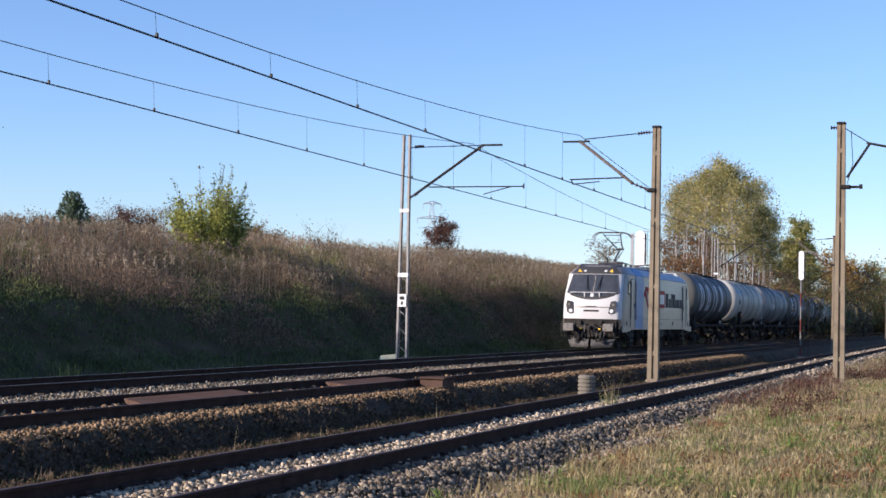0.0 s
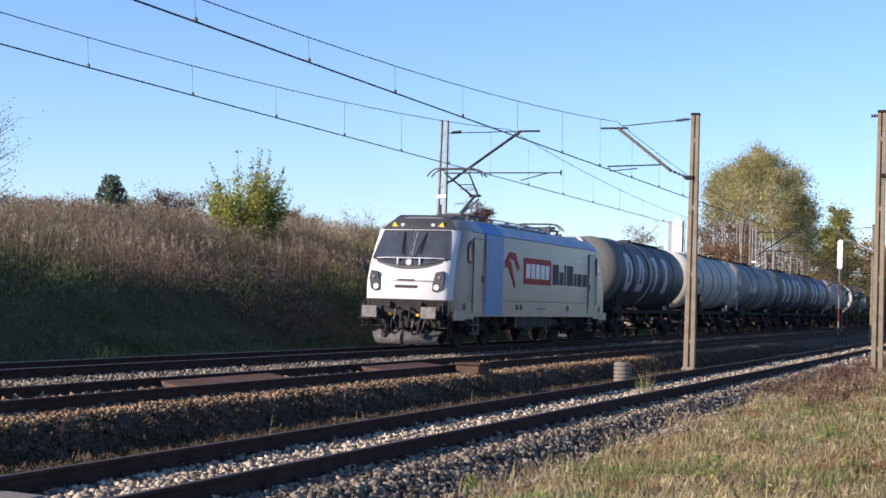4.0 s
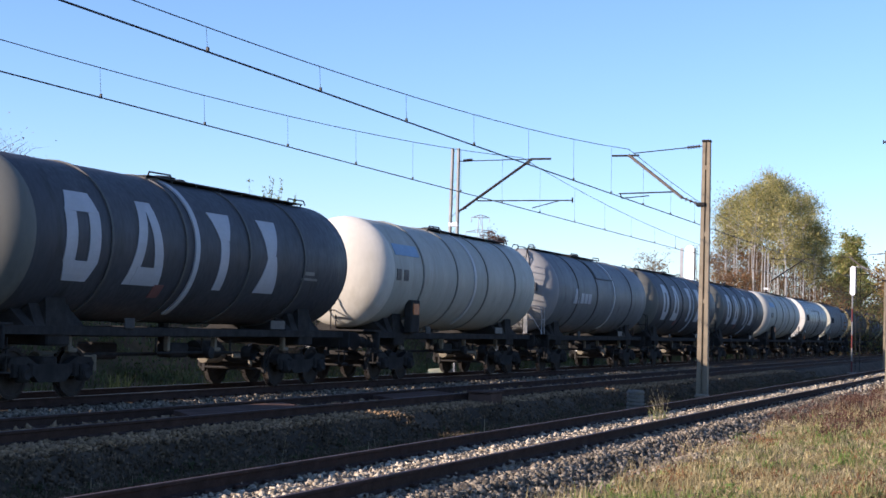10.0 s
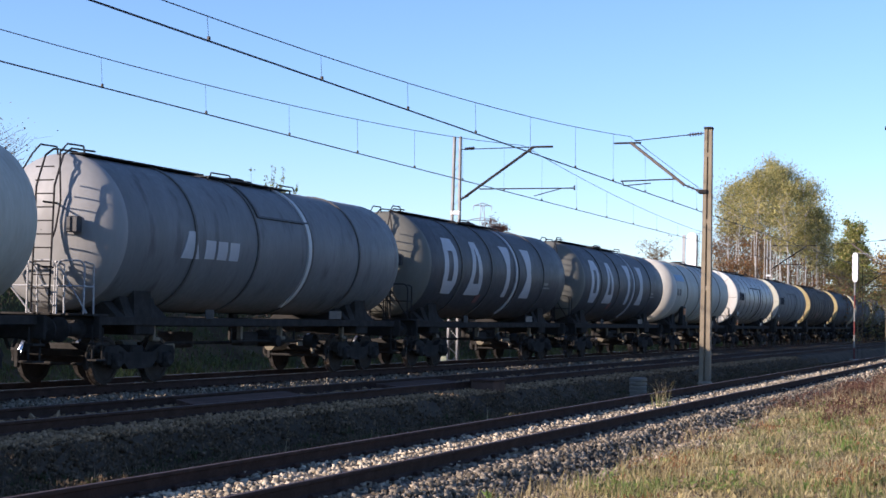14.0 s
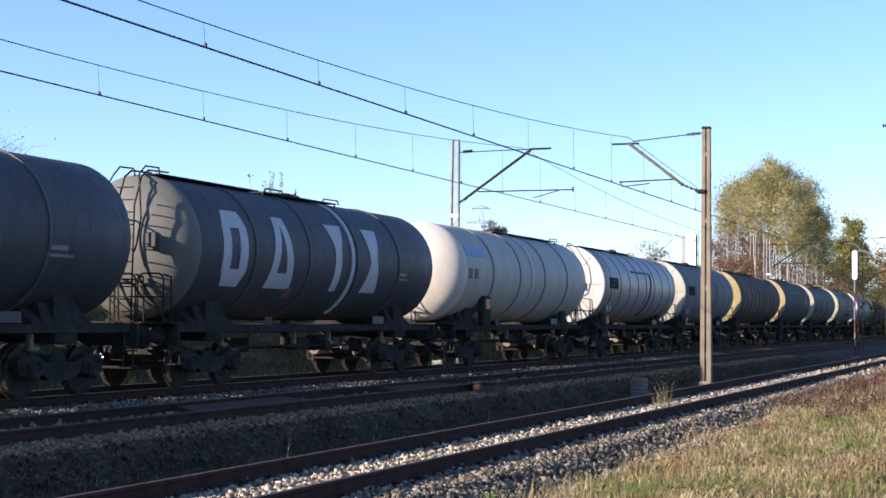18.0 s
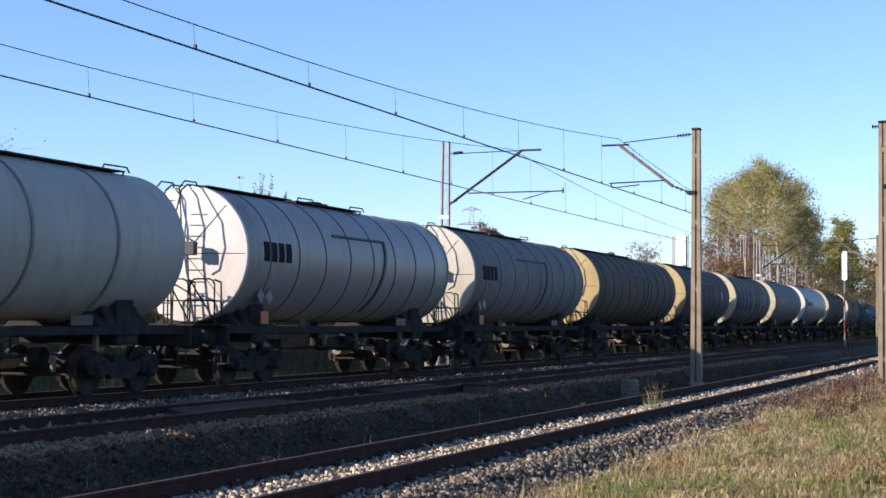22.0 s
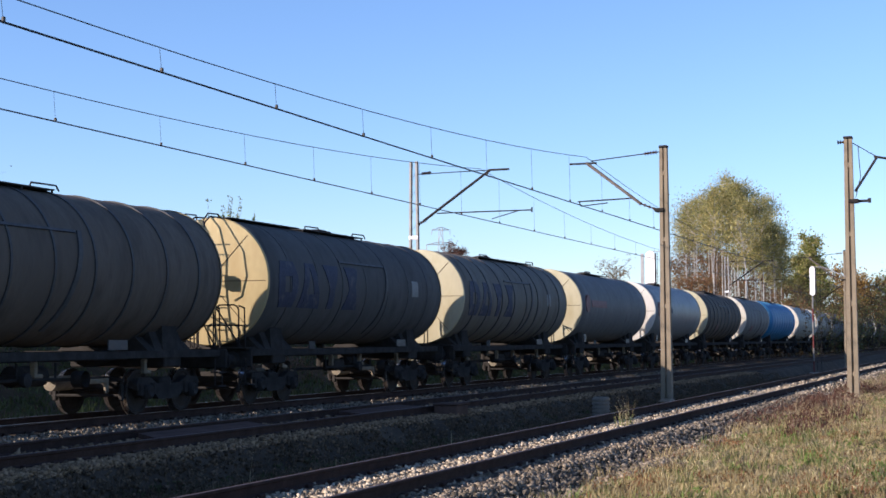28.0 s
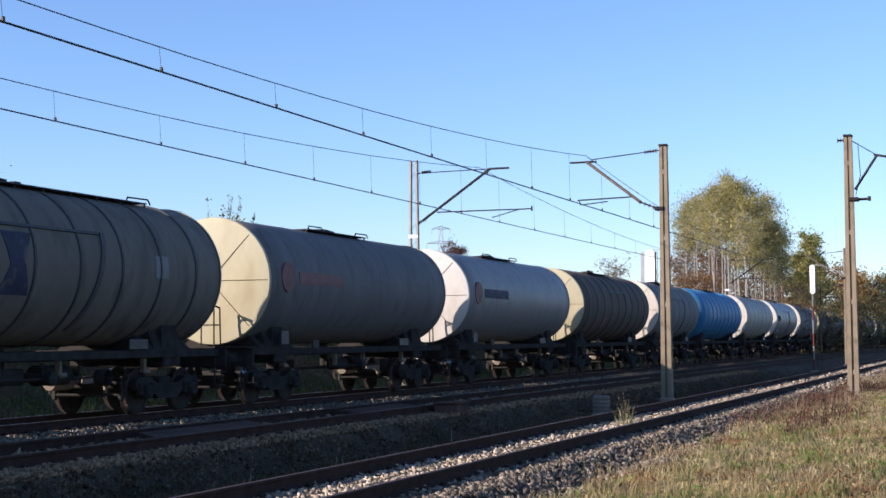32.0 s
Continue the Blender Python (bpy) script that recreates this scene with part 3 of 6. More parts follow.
    def gear():
        g = Geo().spin([(-0.5, 0.01), (-0.48, 0.2), (0.48, 0.2), (0.5, 0.01)], "y", 14, (0.5, 1.2, 0.85))
        g.box((0.8, -0.6, 0.85), (0.35, 0.7, 0.3), 0.04).box((-0.5, -1.4, 0.8), (0.4, 0.9, 0.35), 0.04)
        g.tube((0.2, -half + 2.5, 0.75), (0.2, half - 2.5, 0.75), 0.04, n=6)
        g.tube((1.02, -1.6, 0.8), (1.02, 1.4, 0.8), 0.03, n=6)
        for d in (-1.6, 0.2, 1.4):
            g.tube((1.02, d, 0.8), (1.02, d, 1.1), 0.025, n=6)
        g.spin([(-0.12, 0.16), (0.12, 0.16)], "x", 12, (1.1, 2.1, 0.78))
        return g
    part("brake_gear", shared(("brake_gear", *key), gear), M["under"], wgn)

    for d in (-half + 3.0, half - 3.3):
        part("brake_cylinder", shared(("brake_cylinder",), lambda: Geo().spin([(-0.42, 0.01), (-0.4, 0.15), (0.3, 0.15), (0.32, 0.06), (0.6, 0.05), (0.62, 0.01)], "y", 12, (-0.35, 0, 0.66)), 40), M["beigesteel"], wgn, at=pose(0, d, 0))
        part("brake_lever", shared(("brake_lever",), lambda: Geo().box((0.45, 0, 0.7), (0.06, 0.9, 0.1), 0.02).box((0.45, 0.4, 0.6), (0.08, 0.1, 0.32), 0.02)), M["beigesteel"], wgn, at=pose(0, d, 0))

    def valve():
        g = Geo().tube((0, 0.3, 1.45), (0, 0.3, 0.8), 0.11, n=10).tube((0, 0.3, 0.85), (1.15, 0.3, 0.8), 0.09, n=10)
        g.spin([(1.1, 0.13), (1.2, 0.13), (1.22, 0.01)], "x", 12, (0, 0.3, 0.8))
        return g
    for d in (-half + 1.9, -1.0, 0.9, half - 2.2):
        part("pipe_bracket", shared(("pipe_bracket",), lambda: Geo().box((0.9, 0, 0.98), (0.12, 0.1, 0.3), 0.02).box((0.9, 0.14, 0.86), (0.08, 0.22, 0.08), 0.02)), M["beigesteel"], wgn, at=pose(0, d, 0))
    part("outlet_valve", shared(("outlet_valve",), valve, 40), M["under"], wgn)
    for d in (-half + 1.25, half - 1.45):
        bogie(wgn, d)
    for d, way in ((-L, -1), (L, 1)):
        buffer_pair(wgn, d, way)
        coupling(wgn, d, way)

    # walkway on top
    def walkway():
        g = Geo()
        y0, y1 = deck
        z = Z_TANK + R_TANK - 0.07
        for s in (-0.32, 0.32):
            g.box((s, (y0 + y1) / 2, z + 0.06), (0.5, y1 - y0, 0.025), 0.008)
        k = int((y1 - y0) / 0.9)
        for i in range(k + 1):
            y = y0 + (y1 - y0) * i / k
            for s in (-0.5, 0.5):
                g.tube((s, y, z - 0.12), (s, y, z + 0.06), 0.022, n=5)
        return g
    part("walkway", shared(("walkway", *key), walkway), M["decksteel"], wgn)

    def rail_top(e):
        z = Z_TANK + R_TANK - 0.02
        y = deck[0] if e else deck[1] - 0.8
        return Geo().pipe([(0.55, y, z), (0.55, y + 0.05, z + 0.09), (0.55, y + 0.85, z + 0.1), (0.55, y + 0.95, z)], 0.018, 5)
    for e in (0, 1):
        part("hand_rail", shared(("hand_rail", e, deck), lambda: rail_top(e)), M["darksteel"], wgn)

    def manhole():
        z = Z_TANK + R_TANK
        g = Geo().spin([(z - 0.1, 0.26), (z + 0.06, 0.26), (z + 0.06, 0.3), (z + 0.09, 0.3), (z + 0.12, 0.18), (z + 0.13, 0.01)], "z", 16)
        return g
    part("manhole", shared(("manhole",), manhole, 40), M["darksteel"], wgn)
    part("vent_valve", shared(("vent_valve",), lambda: Geo().box((0.0, 0.75, Z_TANK + R_TANK + 0.04), (0.2, 0.26, 0.16), 0.04)), M["darksteel"], wgn)

    # ladder and railing on the front platform
    def platform():
        return Geo().box((0, -half - 0.5, 1.33), (2.6, 0.5, 0.04), 0.008)
    part("end_platform", shared(("end_platform", *key), platform), M["under"], wgn)

    def railing(x0, x1):
        g, y = Geo(), -half - (0.85 if ladder else 0.68)
        g.pipe([(x0, y, 1.34), (x0, y, 2.2), (x0 + 0.04, y, 2.28), (x0 + 0.12, y, 2.32), (x1 - 0.12, y, 2.32), (x1 - 0.04, y, 2.28), (x1, y, 2.2), (x1, y, 1.34)], 0.02, 6)
        g.tube((x0, y, 1.85), (x1, y, 1.85), 0.018, n=6)
        g.pipe([(x1, y, 2.3), (x1, y + 0.28, 2.25), (x1, y + 0.32, 1.34)], 0.02, 6)
        g.tube((x1, y, 1.85), (x1, y + 0.3, 1.85), 0.018, n=6)
        if ladder:                                   # a slanting brace
            g.tube((x0, y, 2.28), (x1, y + 0.1, 1.36), 0.018, n=6)
        return g
    for x0, x1 in ((-0.9, -0.1), (0.0, 0.5), (0.55, 1.15)) if ladder else ((-0.45, -0.02),) if not old else ((0.05, 0.38),):
        part("railing", shared(("railing", round(half, 2), ladder, old, x0), lambda: railing(x0, x1)), M["galv"] if marks == "emblem" else M["darksteel"], wgn)
    if ladder:
        def ladder_geo():
            g = Geo()
            y, xl = -half - (1.0 if not old else 0.62), 0.1 if not old else -0.42
            for x in (xl, xl + 0.4):
                g.pipe([(x, y, 1.36), (x, y + 0.05, 3.7), (x, y + 0.3, 4.3), (x, y + 0.55, 4.44), (x, y + 1.3, 4.46)], 0.02, 6)
            for k in range(11):
                g.tube((xl, y + 0.02, 1.55 + 0.25 * k), (xl + 0.4, y + 0.02, 1.55 + 0.25 * k), 0.014, n=5)
            for x, lean in ((xl - 0.28, -0.16), (xl + 0.68, 0.2)):     # curved side rails of the ladder
                g.pipe([(x - lean, y - 0.05, 2.75), (x - lean * 0.5, y - 0.12, 2.9), (x, y - 0.14, 3.4), (x - lean * 0.3, y - 0.1, 3.95), (x - lean, y + 0.08, 4.32), (x - lean, y + 0.3, 4.5), (x - lean, y + 0.8, 4.51), (x - lean, y + 0.85, 4.36)], 0.018, 5)
            for z in (2.2, 3.4):
                g.tube((xl + 0.2, y, z), (xl + 0.2, y + 0.5, z), 0.02, n=5)
            return g
        part("ladder", shared(("ladder", *key), ladder_geo), M["darksteel"], wgn)

        def placard():
            return Geo().box((0.75 if not old else 0.3, -half - (0.66 if not old else 0.42), 3.0), (0.26, 0.16, 0.3), 0.02)
        part("catwalk", shared(("catwalk", *key), lambda: Geo().box((0.32, (-half - 0.2 + deck[0]) / 2, Z_TANK + R_TANK + 0.0), (0.34, half - 0.1 + deck[0], 0.03), 0.008)), M["darksteel"], wgn)
        part("end_box", shared(("end_box", *key), placard), M["darkgrey"], wgn)
    # foot steps under the corners
    def steps():
        g = Geo()
        for dd in (-0.16, 0.16):
            g.tube((1.2, dd, 1.1), (1.2, dd, 0.5), 0.018, n=5)
        for z in (0.5, 0.8):
            g.box((1.2, 0, z), (0.2, 0.34, 0.03))
        return g
    for d in (-half - 0.45, half + 0.45):
        part("foot_step", shared(("foot_step",), steps), M["under"], wgn, at=pose(0, d, 0))
    # number boards on the frame
    part("number_board", shared(("number_board",), lambda: Geo().box((1.225, -2.9, 1.38), (0.03, 0.34, 0.2), 0.006)), M["boardgrey"], wgn, "grimy painted data board")
    part("number_board", shared(("number_board_dark",), lambda: Geo().box((1.225, 3.2, 1.42), (0.03, 0.7, 0.2), 0.006)), M["darkgrey"], wgn)
    mark(wgn, tank, marks, half)
    return wgn


def block_shape(kind, y, z0, z1):
    """Plain shapes in place of lettering: a hollow block, a hollow triangle, a wedge and an hourglass."""
    g, h, m = Geo(), z1 - z0, (z0 + z1) / 2
    if kind == 0:
        for c, lean in ((-0.36, 0.0), (0.36, 0.0)):
            g.add(*geo_of(on_tank(y + c - 0.17, y + c + 0.17, z0 + 0.32, z1 - 0.32, lean)))
        for a, b, w, tp in ((z0, z0 + 0.36, 0.36, 1.47), (z1 - 0.36, z1, 0.53, 0.68)):
            g.add(*geo_of(on_tank(y - w, y + w, a, b, 0, tp, 0.014, 3)))
    elif kind == 1:
        for c in (-1, 1):
            g.add(*geo_of(on_tank(y + c * 0.29 - 0.16, y + c * 0.29 + 0.16, z0, z1, -c * 0.36, 0.9)))
        g.add(*geo_of(on_tank(y - 0.4, y + 0.4, z0, z0 + 0.34, 0, 0.85, 0.014, 3)))
    elif kind == 2:
        g.add(*geo_of(on_tank(y - 0.17, y + 0.17, z0, z1 - 0.5, 0.0, 1.05)))
        g.add(*geo_of(on_tank(y - 0.2, y + 0.2, z1 - 0.55, z1, 0.0, 2.3, 0.014, 4)))
    else:
        g.add(*geo_of(on_tank(y - 0.46, y + 0.46, z0, m + 0.02, 0.05, 0.42)))
        g.add(*geo_of(on_tank(y - 0.18, y + 0.18, m - 0.02, z1, 0.05, 2.4, 0.014)))
    return g


def mark(wgn, tank, marks, half):
    """Painted markings: lettering stands as plain bars and shapes."""
    if marks == "big":
        for i, y in enumerate((-4.9, -2.7, 0.2, 2.3)):
            part("letter_shape", shared(("letter_shape", i), lambda: block_shape(i, y, 2.12, 3.72)), M["markwhite"], tank, "large plain white painted shape")
        part("warning_patch", shared(("warning_patch",), lambda: on_tank(-2.2, -1.85, 1.9, 2.15)), M["markred"], tank)
        part("data_bars", shared(("data_bars",), lambda: on_tank(3.9, 4.7, 2.48, 2.53).add(*geo_of(on_tank(4.0, 4.5, 2.6, 2.68)))), M["markfade"], tank)
    elif marks == "emblem":
        part("emblem", shared(("emblem",), lambda: on_tank(-4.5, -3.8, 2.5, 3.05, 0, 0.35)), M["markwhite"], tank, "white triangular emblem")
        for i in range(3):
            part("letter_bar", shared(("letter_bar", "e", i), lambda: on_tank(-3.6 + 0.5 * i, -3.2 + 0.5 * i, 2.52, 2.9)), M["markwhite"], tank, "white lettering bar")
        part("hatch_edge", shared(("hatch_edge",), lambda: on_tank(-1.2, 1.3, 3.52, 3.56, lift=0.035).add(*geo_of(on_tank(-1.22, -1.16, 3.54, 4.2, 0.0, lift=0.035))).add(*geo_of(on_tank(1.24, 1.3, 3.54, 4.2, 0.0, lift=0.035)))), M["seam"], tank)
        part("hazard_mark", shared(("hazard_mark",), lambda: Geo().box((0.85, -half - 0.25, 3.75), (0.3, 0.04, 0.3), 0.01, Matrix.Rotation(radians(45), 4, "Y"))), M["orange"], wgn)
    elif marks == "small":
        for i in range(4):
            y = -half + 0.75 + i * 0.36
            part("letter_bar", shared(("letter_bar", "s", i, half), lambda: on_tank(y, y + 0.26, 2.76, 3.2)), M["markdark"], tank)
        for i in range(2):
            y = -half + 0.75 + 0.4 * i
            part("hazard_diamond", shared(("hazard_diamond", i, half), lambda: Geo().box((1.33, y + 0.15, 1.98), (0.03, 0.26, 0.26), 0.004, Matrix.Rotation(radians(45), 4, "X"))), M["markfade"], wgn, "dull white hazard diamond plate")
        part("orange_plate", shared(("orange_plate", half), lambda: Geo().box((1.28, -half + 1.2, 1.5), (0.03, 0.36, 0.28), 0.008)), M["orange"], wgn)
        part("plate_panel", shared(("plate_panel", half), lambda: on_tank(-1.6, 1.45, 3.5, 3.55, lift=0.035)), M["seam"], tank)
        part("drip_pipe", shared(("drip_pipe", half), lambda: on_tank(1.27, 1.4, 1.7, 3.55, 0.5, lift=0.035)), M["seam"], tank)
    elif marks == "blueletters":
        for i in range(4):
            y = -half + 1.05 + i * 1.28
            part("letter_shape", shared(("letter_shape", "b", i, half), lambda: block_shape(i, y, 2.3, 3.4)), M["markblue"], tank, "faded blue plain painted shape")
        part("data_panel", shared(("data_panel", half), lambda: on_tank(3.4, 3.9, 2.75, 3.2)), M["markfade"], tank)
        part("plate_panel", shared(("plate_panel", half), lambda: on_tank(-1.6, 1.45, 3.5, 3.55, lift=0.035)), M["seam"], tank)
        part("drip_pipe", shared(("drip_pipe", half), lambda: on_tank(1.27, 1.4, 1.7, 3.55, 0.5, lift=0.035)), M["seam"], tank)
    elif marks == "roundlogo":
        part("round_emblem", shared(("round_emblem", half), lambda: Geo().spin([(1.35, 0.01), (R_TANK + 0.02, 0.01), (R_TANK + 0.02, 0.36), (1.35, 0.36)], "x", 20, (0, -half + 0.95, 3.0))), M["markred"], tank)
        part("letter_bar", shared(("letter_bar", "r", half), lambda: on_tank(-half + 1.6, -half + 4.2, 2.85, 3.15)), M["markred"] if round(half, 1) == 6.0 else M["markblue"], tank)
        part("orange_plate", shared(("orange_plate", half), lambda: Geo().box((1.28, -half + 1.2, 1.55), (0.03, 0.42, 0.32), 0.008)), M["darkgrey"], wgn)
    elif marks == "cistern":
        part("letter_bar", shared(("letter_bar", "c", half), lambda: on_tank(-half + 0.15, -half + 1.85, 3.38, 3.68)), M["marklight"], tank, "pale blue lettering bar")
        for i in range(2):
            part("hazard_diamond", shared(("hazard_diamond", "c", i, half), lambda: on_tank(-half + 0.15 + 0.5 * i, -half + 0.45 + 0.5 * i, 2.7, 3.0)), M["darkgrey"], tank)
        part("side_box", shared(("side_box",), lambda: Geo().box((1.32, -4.35, 1.75), (0.22, 0.62, 0.9), 0.03)), M["under"], wgn)
        part("orange_plate", shared(("orange_plate", "c"), lambda: Geo().box((1.44, -4.35, 1.95), (0.03, 0.4, 0.3), 0.008)), M["orange"], wgn)
    elif marks == "plain":
        part("plate_panel", shared(("plate_panel", half), lambda: on_tank(-1.6, 1.45, 3.5, 3.55, lift=0.035)), M["seam"], tank)
        part("drip_pipe", shared(("drip_pipe", half), lambda: on_tank(1.27, 1.4, 1.7, 3.55, 0.5, lift=0.035)), M["seam"], tank)
        part("warning_patch", shared(("warning_patch", half), lambda: on_tank(-2.6, -2.0, 2.0, 2.4)), M["markred"], tank)


def geo_of(g):
    return g.v, g.f


GREY = "dark grey tank wagon with large white painted shapes, sunlit round ends"
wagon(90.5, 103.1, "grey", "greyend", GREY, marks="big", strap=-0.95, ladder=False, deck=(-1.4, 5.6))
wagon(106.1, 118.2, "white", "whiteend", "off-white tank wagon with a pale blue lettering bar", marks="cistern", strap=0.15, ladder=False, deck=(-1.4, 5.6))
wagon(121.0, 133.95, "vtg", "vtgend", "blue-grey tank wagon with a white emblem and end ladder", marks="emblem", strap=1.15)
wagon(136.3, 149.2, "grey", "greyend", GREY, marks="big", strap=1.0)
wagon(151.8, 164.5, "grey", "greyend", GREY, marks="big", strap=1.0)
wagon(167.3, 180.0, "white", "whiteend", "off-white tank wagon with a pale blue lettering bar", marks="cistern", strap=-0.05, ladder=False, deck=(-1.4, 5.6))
wagon(182.7, 194.95, "silver", "silverend", "bare metal tank wagon with small dark lettering and sunlit end", True, 8, True, "small")
wagon(197.3, 209.4, "dusty", "paleend", "dusty grey tank wagon with a sunlit pale end and orange plate", True, 8, True, "small")
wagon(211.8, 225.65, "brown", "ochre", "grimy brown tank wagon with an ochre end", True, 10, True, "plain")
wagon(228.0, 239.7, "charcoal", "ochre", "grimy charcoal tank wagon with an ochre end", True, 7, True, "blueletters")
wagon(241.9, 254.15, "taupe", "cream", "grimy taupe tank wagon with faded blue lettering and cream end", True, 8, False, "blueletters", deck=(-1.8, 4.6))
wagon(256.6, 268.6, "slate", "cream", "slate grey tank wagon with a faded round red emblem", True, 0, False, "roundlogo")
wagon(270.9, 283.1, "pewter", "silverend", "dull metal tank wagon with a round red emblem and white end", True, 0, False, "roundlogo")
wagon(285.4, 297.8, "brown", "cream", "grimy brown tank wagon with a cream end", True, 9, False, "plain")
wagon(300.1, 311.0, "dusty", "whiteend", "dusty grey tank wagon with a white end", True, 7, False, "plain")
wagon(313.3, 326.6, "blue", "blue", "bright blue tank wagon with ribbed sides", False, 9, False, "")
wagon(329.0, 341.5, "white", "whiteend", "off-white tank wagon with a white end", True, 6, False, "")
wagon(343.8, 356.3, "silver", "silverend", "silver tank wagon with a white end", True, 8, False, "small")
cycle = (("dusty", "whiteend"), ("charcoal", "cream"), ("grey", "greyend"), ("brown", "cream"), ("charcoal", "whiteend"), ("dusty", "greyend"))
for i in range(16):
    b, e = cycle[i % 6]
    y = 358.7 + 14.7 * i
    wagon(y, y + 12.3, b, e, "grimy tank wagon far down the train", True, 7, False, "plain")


# ---- locomotive ----
M["undergrey"] = surf("grimy_grey_box", (0.075, 0.07, 0.066), 0.9, var=0.35, scale=3, fine=20, spec=0.1, dirt=(0.035, 0.03, 0.027), dirt_amount=0.5)
M["locored"] = surf("loco_red_paint", (0.36, 0.03, 0.03), 0.55, spec=0.1, var=0.1, scale=3, fine=20, bump=0.02)
M["ploughgrey"] = surf("grimy_plough_steel", (0.09, 0.087, 0.085), 0.75, var=0.3, scale=5, fine=25, dirt=(0.06, 0.055, 0.05), dirt_amount=0.45)
M["buffergrey"] = surf("worn_buffer_steel", (0.2, 0.19, 0.17), 0.6, var=0.25, scale=6, fine=30, dirt=(0.05, 0.045, 0.04), dirt_amount=0.3)
FRONT = ((0.9, -8.88), (1.5, -8.93), (2.0, -8.9), (2.65, -8.7), (3.62, -8.16), (3.8, -8.03), (3.97, -7.8))


def front_y(z):
    for (z0, y0), (z1, y1) in zip(FRONT[:-1], FRONT[1:]):
        if z0 <= z <= z1:
            return y0 + (y1 - y0) * (z - z0) / (z1 - z0)
    return FRONT[0][1] if z < 0.9 else FRONT[-1][1]


def half_width(z):
    if z < 3.6:
        return 1.49 - 0.02 * max(0, z - 2.6)
    return 1.47 - 0.9 * (z - 3.6)


def nose(z, off=0.0):
    """Plan of one cab end at a height, from one side round the front to the other."""
    yf, w = front_y(z) - off, half_width(z) + off
    k = 0.75 + 0.32 * max(0.0, min(1.3, z - 2.1))
    q = [(w, yf + 0.85), (w - 0.03 * k, yf + 0.55), (w - 0.11 * k, yf + 0.28), (w - 0.22 * k, yf + 0.1), (w - 0.4 * k, yf + 0.02), (0.4, yf - 0.02)]
    return q + [(-x, y) for x, y in q[::-1]]


def nose_y(z, x):
    """How far forward the cab end stands at a height and a distance from the middle."""
    q = nose(z)[:6][::-1]
    if abs(x) <= q[0][0]:
        return q[0][1]
    for (x0, y0), (x1, y1) in zip(q[:-1], q[1:]):
        if x0 <= abs(x) <= x1:
            return y0 + (y1 - y0) * (abs(x) - x0) / max(x1 - x0, 1e-6)
    return q[-1][1]


def loft(rings, closed=True):
    g = Geo()
    n = len(rings[0])
    for r in rings:
        g.v += r
    m = n if closed else n - 1
    for j in range(len(rings) - 1):
        for i in range(m):
            g.f.append((j * n + i, j * n + (i + 1) % n, (j + 1) * n + (i + 1) % n, (j + 1) * n + i))
    return g


def nose_panel(z0, z1, off, lo, hi, k=6):
    """A sheet on the cab end, over a run of the plan's points."""
    rings = []
    for i in range(k + 1):
        z = z0 + (z1 - z0) * i / k
        rings.append([(x, y, z) for x, y in nose(z, off)[lo:hi]])
    return loft(rings, False)


